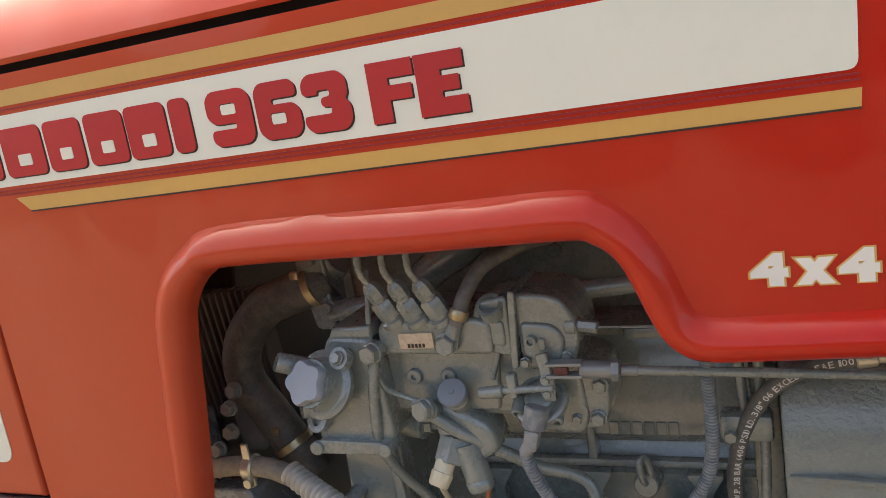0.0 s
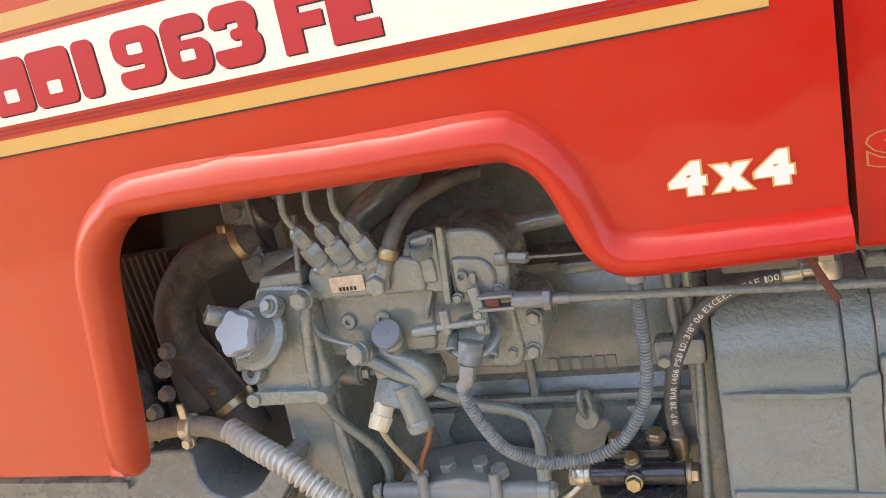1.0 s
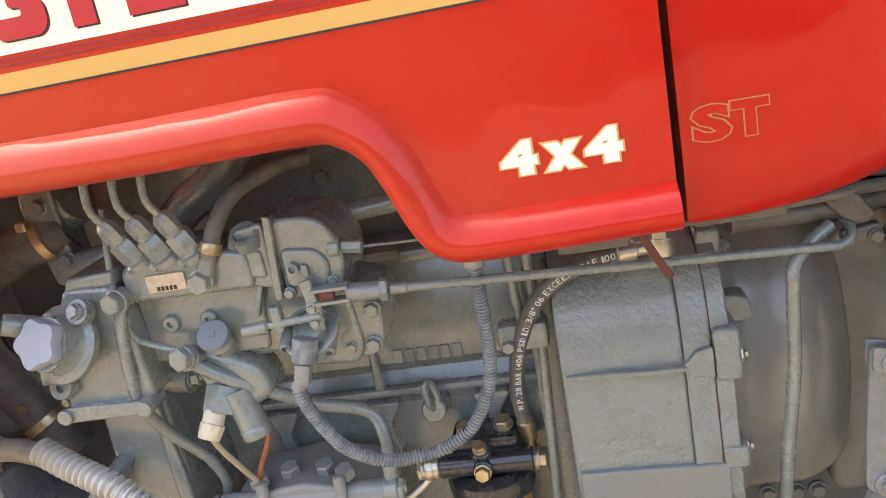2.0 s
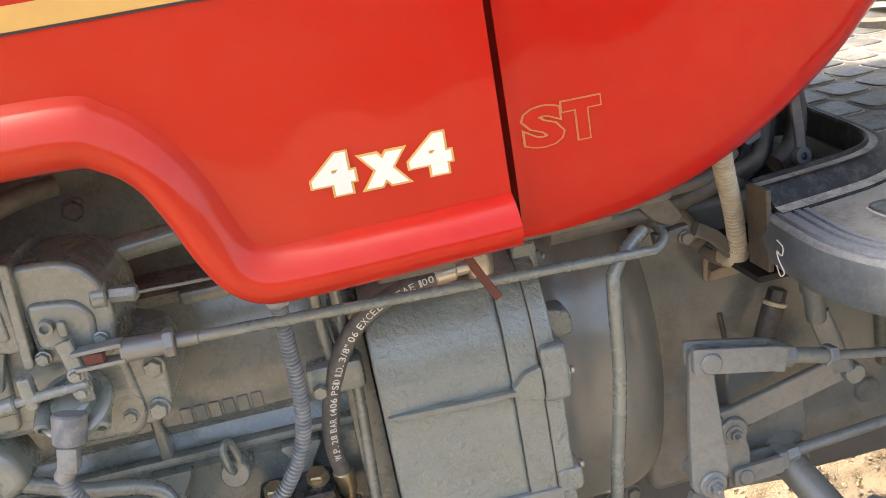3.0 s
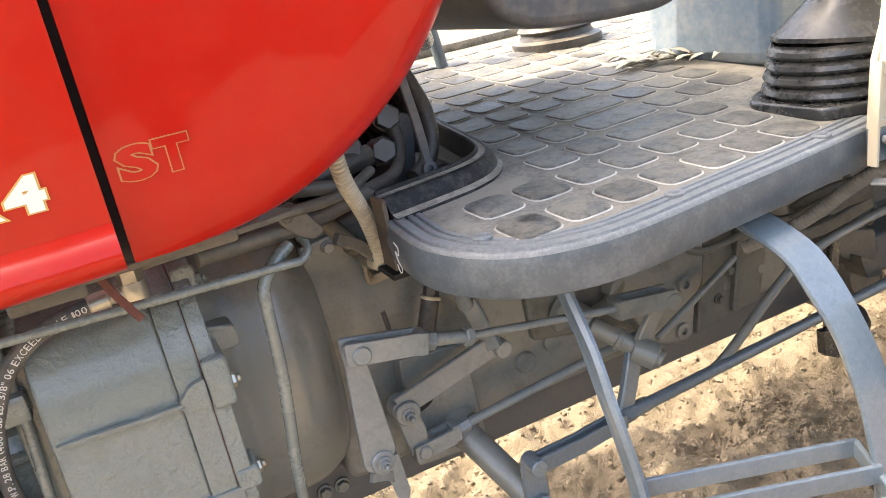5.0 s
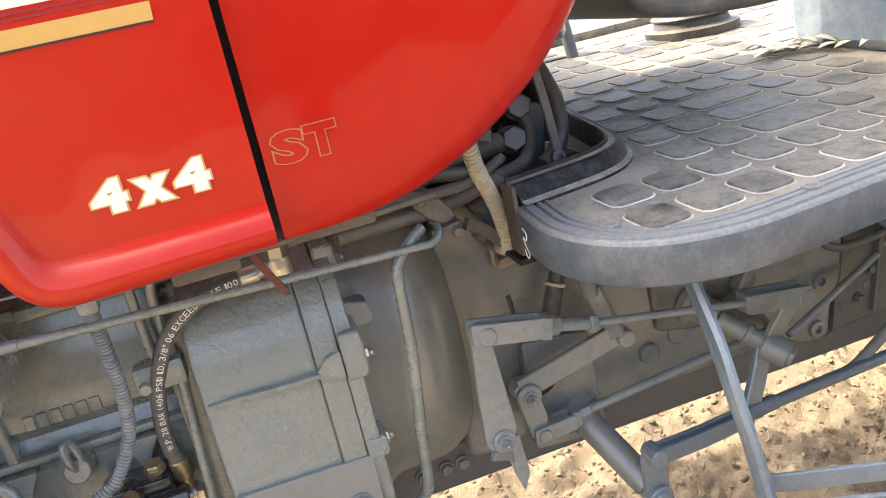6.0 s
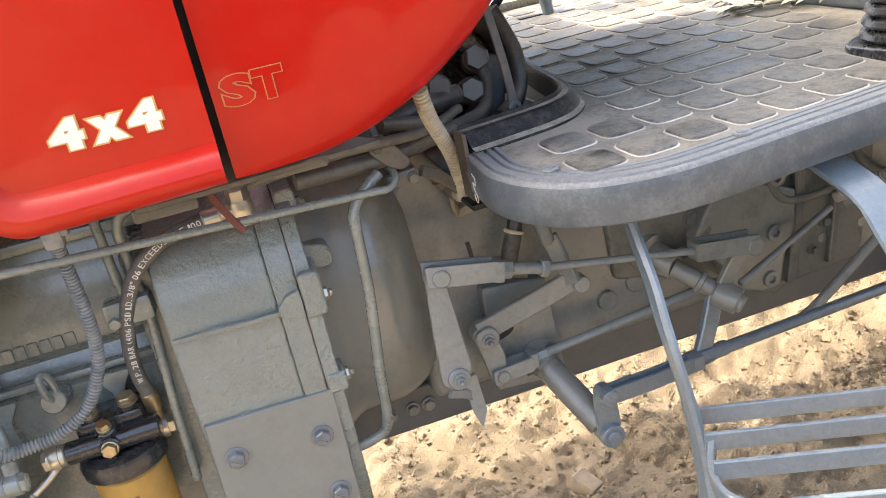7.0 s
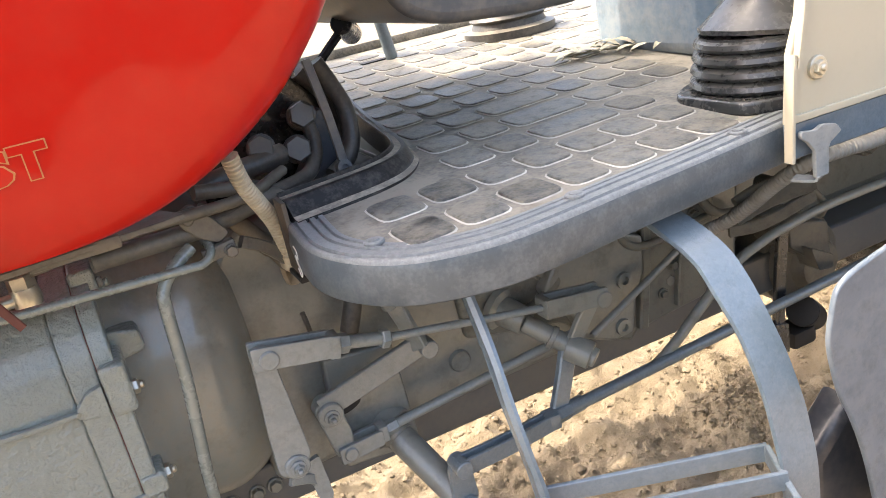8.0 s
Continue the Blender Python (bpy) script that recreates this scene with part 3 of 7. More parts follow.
def character(shape, hole, x0, x1, r):
    place = lambda pts, dx=0.0: [(x0 + (x1 - x0) * a + dx, LOW + (HIGH - LOW) * b - dx) for a, b in pts]
    ob = decal("character", rounded(place(shape), r, 3), LETTER_RED, hood_panel, "dark red character", lift=2.3)
    decal("dark_edge", rounded(place(shape, 0.0014), r, 3), LETTER_DARK, hood_panel, lift=1.5)
    if hole:
        decal("counter_edge", rounded(place(hole, -0.0008), 0.002, 2), LETTER_DARK, hood_panel, lift=2.7)
        decal("counter", rounded(place(hole), 0.002, 2), CREAM, hood_panel, lift=3.1)
    return ob


character(NINE, HOLE, -0.3965, -0.3465, 0.0065)
character(turned(NINE), turned(HOLE), -0.3420, -0.2955, 0.0065)
character(THREE, None, -0.2925, -0.2445, 0.0050)
character(EFF, None, -0.2255, -0.1825, 0)
character(EEE, None, -0.1805, -0.1365, 0)
# the maker's name is a row of plain red blocks
for a, b in ((-0.7465, -0.674), (-0.667, -0.609), (-0.604, -0.554), (-0.548, -0.498), (-0.495, -0.445), (-0.440, -0.416)):
    decal("name_block", rounded([(a + 0.0014, LOW - 0.0014), (b + 0.0014, LOW - 0.0014), (b + 0.0014, HIGH - 0.0014), (a + 0.0014, HIGH - 0.0014)], 0.008), LETTER_DARK, hood_panel, lift=1.5)
    decal("name_block", rounded([(a, LOW), (b, LOW), (b, HIGH), (a, HIGH)], 0.008), LETTER_RED, hood_panel, lift=2.3)
    if b - a > 0.03:
        decal("block_slot", rounded([(a + (b - a) * 0.36, LOW + 0.011), (b - (b - a) * 0.32, LOW + 0.011), (b - (b - a) * 0.32, LOW + 0.023), (a + (b - a) * 0.36, LOW + 0.023)], 0.002), CREAM, hood_panel, lift=3)
for text, x, w in (("4", 0.0665, 0.0268), ("x", 0.0985, 0.0268), ("4", 0.1275, 0.0268)):
    hh = 0.0258 if text == "4" else 0.0205
    glyphs(text, x, 1.0825, w, hh, 0.0017, GOLD, hood_panel, 1.2, grow=0.0009)
    glyphs(text, x, 1.0825, w, hh, 0.0017, WHITE, hood_panel, 2.0, "white character with a gold edge")

# tank cowl
cowl_edge = [(0.1952, 1.0225), (0.242, 1.0225), (0.278, 1.0245), (0.321, 1.0325), (0.365, 1.0485), (0.405, 1.070), (0.437, 1.093), (0.464, 1.119), (0.490, 1.150), (0.515, 1.192), (0.535, 1.245), (0.546, 1.31), (0.550, 1.38)]
cowl_edge = [tuple(v.to_2d()) for v in smooth_path([(a, b, 0) for a, b in cowl_edge], 4)]
CY = 0.524
COWL = [(0.004, 0.075), (0.0, 0.045), (0.0005, 0.034), (0.004, 0.024), (0.012, 0.0135), (0.022, 0.0065), (0.034, 0.003), (0.044, 0.0015), (0.060, 0.0), (0.066, 0.0)]


def clamp_cowl(p):
    return (max(p[0], 0.1952), p[1])


bm = bmesh.new()
rows_v = rim_rows(bm, cowl_edge, CY, COWL, clamp_cowl)
last = rows_v[-1]
tl = bm.verts.new((0.1952, CY, 1.38))
bm.faces.new(last + [tl])
up = [bm.verts.new((v.co.x, CY + 0.05, 1.47)) for v in (last[-1], tl)]
far = [bm.verts.new((v.co.x, CY + 0.995, 1.52)) for v in (last[-1], tl)]
edge_up = [bm.verts.new((0.53, CY + 0.08, 1.45)), bm.verts.new((0.53, CY + 0.995, 1.50))]
bm.faces.new((last[-1], tl, up[1], up[0]))
bm.faces.new((up[0], up[1], far[1], far[0]))
tip = rows_v[0][-1]
bm.faces.new((tip, last[-1], up[0], edge_up[0]))
bm.faces.new((edge_up[0], up[0], far[0], edge_up[1]))
back = [bm.verts.new((0.1952, CY + 0.03, z)) for z in (1.0225, 1.38)]
bm.faces.new([r[0] for r in rows_v] + [tl, back[1], back[0]])
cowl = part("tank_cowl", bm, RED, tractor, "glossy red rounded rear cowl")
# near-black strip, painting the shade inside the cowl gap
bm = bmesh.new()
box(bm, (0.192, PY + 0.04, 1.20), (0.03, 0.01, 0.36), 0)
part("gap_backing", bm, DARK, tractor)
# unseen plate added behind the cowl to keep sun out of the tunnel
bm = bmesh.new()
prism(bm, [(0.60, 1.10), (1.34, 1.10), (1.34, 1.44), (0.60, 1.44)], 0.45, 0.465, 0.002, axis="x")
part("firewall", bm, BLACK_METAL, tractor)


for text, x, w in (("S", 0.2035, 0.0275), ("T", 0.2305, 0.0265)):
    for grow, material, lift in ((0.0004, DULL_GOLD, 0.0006), (-0.0003, RED, 0.0011)):
        part("lettering", writing(text, on_side(x, CY - lift, 1.0835), 0.0265, 0.0003, w, 0.0015, grow), material, cowl, "gold outlined letter" if lift < 0.001 else "")


# ---- engine ----
bm = bmesh.new()
prism(bm, [(0.735, 0.62), (0.725, 0.80), (0.742, 0.812), (0.748, 0.83), (0.735, 0.845), (0.735, 0.885), (0.752, 0.935), (0.76, 0.96), (0.745, 0.975), (0.80, 0.985), (0.805, 1.2), (1.1, 1.2), (1.1, 0.6)], -0.36, 0.062, 0.004, axis="x")
block = part("engine_block", bm, GREY, tractor, "dusty grey painted engine block")
bm = bmesh.new()
for z, w in ((0.812, 0.016),):
    box(bm, (-0.15, 0.731, z), (0.42, 0.016, 0.011), 0.005)
for x in (-0.25, -0.128, -0.002):
    prism(bm, rounded([(x - 0.012, 0.74), (x + 0.012, 0.74), (x + 0.006, 0.78), (x + 0.022, 0.806), (x - 0.022, 0.806), (x - 0.006, 0.78)], 0.006), 0.712, 0.76, 0.003)
prism(bm, [(-0.136, 0.815), (-0.124, 0.815), (-0.127, 0.90), (-0.134, 0.90)], 0.725, 0.76, 0.003)
box(bm, (0.0, 0.752, 0.968), (0.16, 0.03, 0.014), 0.004)
part("stiffening_ribs", bm, GREY, block)
for k in range(6):
    bm = bmesh.new()
    x0 = -0.108 + k * 0.0137
    prism(bm, rounded([(x0, 0.8445), (x0 + 0.0112, 0.8445), (x0 + 0.0112, 0.861), (x0, 0.861)], 0.002), 0.7325, 0.742, 0.001)
    part("cast_block", bm, GREY, block)
bm = bmesh.new()
prism(bm, [(0.058, 0.60), (0.0745, 0.60), (0.0745, 0.93), (0.058, 0.95)], 0.69, 1.05, 0.003)
part("rear_flange", bm, GREY, block)
bm = bmesh.new()
box(bm, (0.067, 0.938, 0.745), (0.0285, 0.50, 0.40), 0.003)
part("backplate", bm, GREY, block)
bm = bmesh.new()
cyl(bm, (-0.066, 0.735, 0.795), (-0.066, 0.695, 0.800), 0.017, 0.014)
tube(bm, [(-0.066, 0.700, 0.80), (-0.068, 0.690, 0.812), (-0.070, 0.690, 0.832), (-0.064, 0.697, 0.834), (-0.060, 0.70, 0.815), (-0.062, 0.70, 0.803)], 0.0042, 8)
part("dipstick", bm, GREY, block)
block.location = (-0.005, 0.025, -0.011)
bm = bmesh.new()
box(bm, (-0.15, 0.85, 1.08), (0.62, 0.06, 0.24), 0.01)
tube(bm, [(-0.20, 0.70, 1.02), (-0.13, 0.70, 1.029), (-0.06, 0.70, 1.035), (0.03, 0.70, 1.04)], 0.0105, 12)
for p in ((-0.105, 0.768, 1.10), (-0.165, 0.768, 1.05), (-0.02, 0.768, 1.09)):
    bolt(bm, Vector(p) + Vector((0, 0.05, 0)), (0, -1, 0), 0.017, 0.01, 0.012)
part("cylinder_head", bm, GREY, tractor)


# timing case with the oil filler
bm = bmesh.new()
prism(bm, rounded([(-0.408, 0.896), (-0.318, 0.896), (-0.312, 0.906), (-0.320, 1.020), (-0.372, 1.024), (-0.392, 0.985), (-0.404, 0.940)], 0.010), 0.600, 0.70, 0.010)
prism(bm, [(-0.372, 1.018), (-0.318, 1.020), (-0.318, 1.034), (-0.365, 1.032)], 0.60, 0.70, 0.004)
prism(bm, rounded([(-0.414, 0.888), (-0.312, 0.889), (-0.312, 0.903), (-0.406, 0.905)], 0.006), 0.590, 0.62, 0.004)
for p in ((-0.405, 0.589, 0.8965), (-0.320, 0.589, 0.896)):
    lathe(bm, p, (0, -1, 0), [(0.008, -0.004), (0.008, 0.003), (0.0065, 0.004)], 14)
timing = part("timing_case", bm, GREY, tractor)
bm = bmesh.new()
prism(bm, [(-0.415, 0.62), (-0.33, 0.60), (-0.330, 0.900), (-0.405, 0.895)], 0.64, 0.76, 0.006)
prism(bm, [(-0.345, 0.60), (-0.320, 0.60), (-0.336, 0.89), (-0.346, 0.89)], 0.635, 0.70, 0.003)
part("front_plate", bm, GREY, timing)
FA = Vector((-0.12, -0.86, 0.42)).normalized()
F0 = Vector((-0.380, 0.582, 0.976))
bm = bmesh.new()
lathe(bm, F0 - FA * 0.012, FA, [(0.037, 0), (0.038, 0.002), (0.038, 0.008), (0.036, 0.010), (0.030, 0.011), (0.027, 0.016), (0.0255, 0.030)], 32)
lathe(bm, (-0.399, 0.592, 0.928), FA, [(0.013, -0.008), (0.013, 0.003), (0.006, 0.003), (0.0055, -0.002)], 20)
lathe(bm, (-0.352, 0.585, 1.004), FA, [(0.012, -0.010), (0.012, 0.002)], 20)
bolt(bm, Vector((-0.352, 0.585, 1.004)) + FA * 0.003, FA, 0.012, 0.006, 0.008)
cyl(bm, (-0.395, 0.60, 0.985), (-0.425, 0.575, 1.006), 0.0125, 0.011)
cyl(bm, (-0.385, 0.60, 0.95), (-0.408, 0.578, 0.952), 0.017, 0.015)
neck = part("filler_neck", bm, GREY, timing)
bm = bmesh.new()
lathe(bm, F0 + FA * 0.014, FA, [(0.019, 0), (0.0215, 0.002), (0.0228, 0.006), (0.0228, 0.0125), (0.0212, 0.0160), (0.011, 0.0170)], 60, lobes=(5, 0.11), spin=0.25)
part("oil_filler_cap", bm, PALE_PLASTIC, neck, "pale blue-grey plastic cap with lobes")

# injection pump
bm = bmesh.new()
prism(bm, rounded([(-0.318, 0.925), (-0.195, 0.925), (-0.188, 0.99), (-0.195, 1.002), (-0.318, 1.004)], 0.006), 0.627, 0.70, 0.006)
prism(bm, rounded([(-0.313, 0.998), (-0.185, 0.996), (-0.185, 1.030), (-0.205, 1.036), (-0.300, 1.040), (-0.313, 1.028)], 0.007), 0.606, 0.70, 0.008)
box(bm, (-0.255, 0.622, 0.9965), (0.128, 0.014, 0.0045), 0.0015)
box(bm, (-0.192, 0.624, 0.978), (0.006, 0.008, 0.034), 0.002, Matrix.Rotation(0.35, 4, "Y"))
for x in (-0.287, -0.247):
    lathe(bm, (x, 0.628, 0.966), (0, -1, 0), [(0.009, 0), (0.0085, 0.006), (0.0075, 0.007), (0.0032, 0.007), (0.003, 0.003)], 18)
for x in (-0.275, -0.246, -0.219):
    cyl(bm, (x, 0.620, 1.032), (x - 0.001, 0.603, 1.0305), 0.0052, seg=12)
box(bm, (-0.190, 0.667, 0.972), (0.06, 0.07, 0.11), 0.006)
pump = part("injection_pump", bm, GREY, tractor, "grey cast injection pump")
bm = bmesh.new()
prism(bm, rounded([(-0.287, 1.006), (-0.248, 1.006), (-0.248, 1.023), (-0.287, 1.023)], 0.002), 0.6025, 0.606, 0.0005)
part("maker_plate", bm, mat("worn_plate", (0.62, 0.52, 0.38), 0.45, metal=0.3, dirt=(0.25, 0.2, 0.15), dirt_amount=0.3, scale=60), pump, "worn pale metal plate")
bm = bmesh.new()
for k in range(5):
    box(bm, (-0.276 + k * 0.0042, 0.6022, 1.0095), (0.0026, 0.0008, 0.004), 0)
part("print_bar", bm, LETTER_DARK, pump)
VA = Vector((-0.30, -0.30, 0.90)).normalized()
for k, x in enumerate((-0.287, -0.259, -0.231)):
    b0 = Vector((x - 0.004, 0.612, 1.033))
    bm = bmesh.new()
    lathe(bm, b0, VA, [(0.0140, 0), (0.0140, 0.006), (0.0112, 0.008), (0.0112, 0.011)], 20)
    lathe(bm, b0 + VA * 0.010, VA, [(0.0122, 0), (0.0122, 0.019), (0.0105, 0.021)], 6, spin=0.3)
    lathe(bm, b0 + VA * 0.030, VA, [(0.0095, 0), (0.0095, 0.005)], 16)
    lathe(bm, b0 + VA * 0.034, VA, [(0.0098, 0), (0.0098, 0.012), (0.0085, 0.016), (0.0052, 0.020)], 6, spin=0.1)
    valve = part("delivery_valve", bm, GREY, pump)
    p = b0 + VA * 0.05
    bm = bmesh.new()
    tube(bm, [p, p + VA * 0.02, p + Vector((-0.006, -0.002, 0.045)), p + Vector((-0.004, 0.006, 0.085)), p + Vector((0.0, 0.03, 0.16))], 0.0040, 10)
    part("injector_line", bm, GREY, valve)
# governor housing on the pump's end
bm = bmesh.new()
prism(bm, rounded([(-0.208, 1.000), (-0.166, 0.990), (-0.166, 1.056), (-0.199, 1.050), (-0.208, 1.030)], 0.008), 0.612, 0.69, 0.009)
prism(bm, rounded([(-0.169, 0.980), (-0.162, 0.980), (-0.1555, 1.060), (-0.1625, 1.062)], 0.003), 0.607, 0.69, 0.003)
prism(bm, rounded([(-0.160, 0.976), (-0.160, 1.056), (-0.128, 1.054), (-0.112, 1.048), (-0.101, 1.030), (-0.098, 1.006), (-0.106, 0.974)], 0.008), 0.615, 0.70, 0.013)
prism(bm, rounded([(-0.156, 0.990), (-0.116, 0.984), (-0.111, 1.010), (-0.122, 1.024), (-0.156, 1.028)], 0.008), 0.6105, 0.625, 0.006)
prism(bm, rounded([(-0.180, 0.902), (-0.112, 0.896), (-0.102, 0.912), (-0.108, 0.984), (-0.180, 0.988)], 0.010), 0.631, 0.70, 0.008)
prism(bm, rounded([(-0.190, 1.006), (-0.172, 1.003), (-0.172, 1.030), (-0.190, 1.032)], 0.005), 0.609, 0.62, 0.003)
lathe(bm, (-0.184, 0.618, 1.038), (0.0, -0.62, 0.75), [(0.0145, 0), (0.0140, 0.013), (0.0100, 0.0135), (0.0090, 0.008), (0.003, 0.008)], 22)
lathe(bm, (-0.145, 0.612, 1.009), (0, -1, 0), [(0.0062, 0), (0.0058, 0.008), (0.0035, 0.0085), (0.003, 0.004)], 16)
prism(bm, rounded([(-0.138, 1.000), (-0.131, 0.999), (-0.131, 1.011), (-0.137, 1.012)], 0.003), 0.6055, 0.614, 0.001)
for p in ((-0.155, 0.612, 0.985), (-0.112, 0.613, 0.990), (-0.172, 0.631, 0.945), (-0.115, 0.631, 0.915)):
    bolt(bm, p, (0, -1, 0), 0.009, 0.005, 0.006)
governor = part("governor_housing", bm, GREY, pump)
bm = bmesh.new()
prism(bm, rounded([(-0.118, 0.976), (-0.088, 0.966), (-0.080, 0.945), (-0.084, 0.910), (-0.100, 0.900), (-0.124, 0.903)], 0.008), 0.636, 0.72, 0.005)
for p in ((-0.0885, 0.635, 0.950), (-0.094, 0.635, 0.914)):
    bolt(bm, p, (0, -1, 0), 0.013, 0.007, 0.009)
lathe(bm, (-0.115, 0.637, 0.922), (0, -1, 0), [(0.012, 0), (0.0115, 0.006), (0.007, 0.0065), (0.006, 0.003)], 20)
part("end_cover", bm, GREY, governor)
bm = bmesh.new()
cyl(bm, (-0.112, 0.622, 1.020), (-0.100, 0.622, 1.019), 0.010)
cyl(bm, (-0.100, 0.622, 1.019), (-0.079, 0.620, 1.017), 0.0062, seg=6)
tube(bm, [(-0.08, 0.620, 1.017), (-0.02, 0.632, 1.012), (0.03, 0.642, 1.012)], 0.0014, 6)
part("stop_cable", bm, GREY, governor)
bm = bmesh.new()
bolt(bm, (-0.316, 0.594, 1.006), (-0.15, -0.95, 0.05), 0.019, 0.012, 0.012)
cyl(bm, (-0.316, 0.606, 1.006), (-0.316, 0.592, 1.006), 0.0115)
tube(bm, [(-0.316, 0.597, 1.0), (-0.321, 0.594, 0.975), (-0.328, 0.596, 0.93), (-0.332, 0.605, 0.89), (-0.325, 0.625, 0.848), (-0.305, 0.645, 0.805), (-0.298, 0.655, 0.772), (-0.300, 0.657, 0.752)], 0.0062, 12)
part("return_pipe", bm, GREY, pump)
bm = bmesh.new()
tube(bm, [(-0.318, 0.62, 1.09), (-0.322, 0.61, 1.04), (-0.322, 0.603, 1.0), (-0.316, 0.604, 0.965), (-0.30, 0.606, 0.953), (-0.275, 0.605, 0.945)], 0.0032, 8)
part("thin_pipe", bm, GREY, pump)
bm = bmesh.new()
bolt(bm, (-0.231, 0.600, 1.012), (0, -1, 0), 0.019, 0.012, 0.012)
cyl(bm, (-0.229, 0.602, 1.012), (-0.218, 0.603, 1.036), 0.0085, 0.0075)
part("banjo", bm, GREY, pump)
bm = bmesh.new()
tube(bm, [(-0.220, 0.602, 1.031), (-0.215, 0.604, 1.042), (-0.209, 0.612, 1.059), (-0.194, 0.630, 1.081), (-0.175, 0.648, 1.090), (-0.152, 0.668, 1.096), (-0.133, 0.685, 1.0965)], 0.0082, 14)
fuel_hose = part("fuel_hose", bm, HOSE, pump, "worn black rubber hose")
bm = bmesh.new()
lathe(bm, (-0.2175, 0.6030, 1.036), (0.25, 0.15, 0.6), [(0.0090, 0), (0.0104, 0.002), (0.0104, 0.009), (0.0096, 0.011)], 18)
part("hose_clip", bm, BRASS, fuel_hose)
# lift pump with hand primer
bm = bmesh.new()
PA = Vector((0.10, -0.70, 0.70)).normalized()
K0 = Vector((-0.236, 0.600, 0.959))  # top of the hand primer
prism(bm, rounded([(-0.274, 0.93), (-0.255, 0.942), (-0.205, 0.915), (-0.196, 0.885), (-0.225, 0.868), (-0.262, 0.880)], 0.012), 0.612, 0.66, 0.008)
lift = part("lift_pump", bm, GREY, pump)
bm = bmesh.new()
lathe(bm, K0 - PA * 0.085, PA, [(0.0165, 0), (0.0190, 0.002), (0.0190, 0.038), (0.0172, 0.042), (0.0125, 0.045), (0.0125, 0.064), (0.0085, 0.068)], 28)
part("primer_barrel", bm, GREY, lift)
bm = bmesh.new()
lathe(bm, Vector((-0.236, 0.617, 0.892)), Vector((0.012, -0.006, -0.048)), [(0.0152, 0), (0.0150, 0.040), (0.0160, 0.042), (0.0160, 0.050), (0.0145, 0.052)], 28)
part("sediment_bowl", bm, GREY, lift)
bm = bmesh.new()
cyl(bm, (-0.250, 0.622, 0.895), (-0.256, 0.607, 0.872), 0.0178, 0.0172, seg=6)
part("hex_plug", bm, GREY, lift)
bm = bmesh.new()
lathe(bm, K0 - PA * 0.0185, PA, [(0.009, 0), (0.009, 0.006), (0.0140, 0.009), (0.0158, 0.012), (0.0160, 0.0165), (0.0148, 0.0182), (0.003, 0.0185), (0.0025, 0.0195)], 28)
part("primer_knob", bm, mat("primer_knob_grey", (0.21, 0.235, 0.255), 0.4, bump=0.1, vary=0.08), lift)
bm = bmesh.new()
cyl(bm, (-0.258, 0.606, 0.878), (-0.262, 0.597, 0.864), 0.0108)
cyl(bm, (-0.261, 0.599, 0.867), (-0.266, 0.590, 0.854), 0.0124, 0.011, seg=8)
part("drain_plug", bm, mat("cream_plastic", (0.55, 0.50, 0.36), 0.5), lift, "cream plastic plug")
bm = bmesh.new()
bolt(bm, (-0.268, 0.597, 0.940), (-0.3, -0.9, 0.15), 0.021, 0.011, 0.0125)
cyl(bm, (-0.268, 0.615, 0.932), (-0.268, 0.598, 0.939), 0.013)
tube(bm, [(-0.264, 0.603, 0.930), (-0.24, 0.610, 0.909), (-0.21, 0.622, 0.885), (-0.188, 0.634, 0.867), (-0.172, 0.647, 0.850), (-0.143, 0.664, 0.834), (-0.123, 0.669, 0.820), (-0.115, 0.665, 0.797), (-0.113, 0.653, 0.760)], 0.0072, 12)
cyl(bm, (-0.285, 0.607, 0.944), (-0.272, 0.603, 0.937), 0.0065)
part("feed_pipe", bm, GREY, pump)
bm = bmesh.new()
for z in (0.925, 0.895):
    cyl(bm, (-0.335, 0.66, z), (-0.30, 0.655, z - 0.002), 0.016)
    bolt(bm, (-0.30, 0.655, z - 0.002), (1, -0.1, 0), 0.016, 0.010, 0.011, 0.008)
part("coupling", bm, GREY, pump)
bm = bmesh.new()
tube(bm, [(-0.264, 0.594, 0.855), (-0.262, 0.602, 0.835), (-0.257, 0.618, 0.805), (-0.252, 0.635, 0.775), (-0.25, 0.645, 0.755)], 0.0032, 8)
part("cream_cable", bm, CREAM_WIRE, pump, "thin cream-coloured wire")
bm = bmesh.new()
tube(bm, [(-0.222, 0.63, 0.85), (-0.226, 0.63, 0.825), (-0.245, 0.635, 0.79), (-0.256, 0.645, 0.765), (-0.285, 0.65, 0.745), (-0.33, 0.655, 0.71)], 0.0027, 8)
part("orange_cable", bm, COPPER, pump, "thin orange wire")

# throttle lever, clevis and rod
bm = bmesh.new()
TA = Vector((-0.08, -0.60, 0.80)).normalized()
T0 = Vector((-0.145, 0.611, 0.945))
lathe(bm, T0, TA, [(0.0270, -0.005), (0.0290, -0.004), (0.0290, 0.001), (0.0275, 0.002), (0.0235, 0.002), (0.0225, -0.001), (0.0165, -0.001), (0.0155, 0.006), (0.012, 0.008)], 40)
for q in (Vector((-0.167, 0.606, 0.941)), Vector((-0.127, 0.605, 0.933))):
    lathe(bm, q, Vector((0.0, -0.8, -0.5)), [(0.0068, -0.008), (0.0068, 0.010), (0.0055, 0.0115), (0.0036, 0.0115), (0.0033, 0.007)], 18)
lever = part("throttle_lever", bm, GREY, governor)
bm = bmesh.new()
cyl(bm, (-0.143, 0.591, 0.947), (-0.148, 0.586, 0.925), 0.0126, 0.0120)
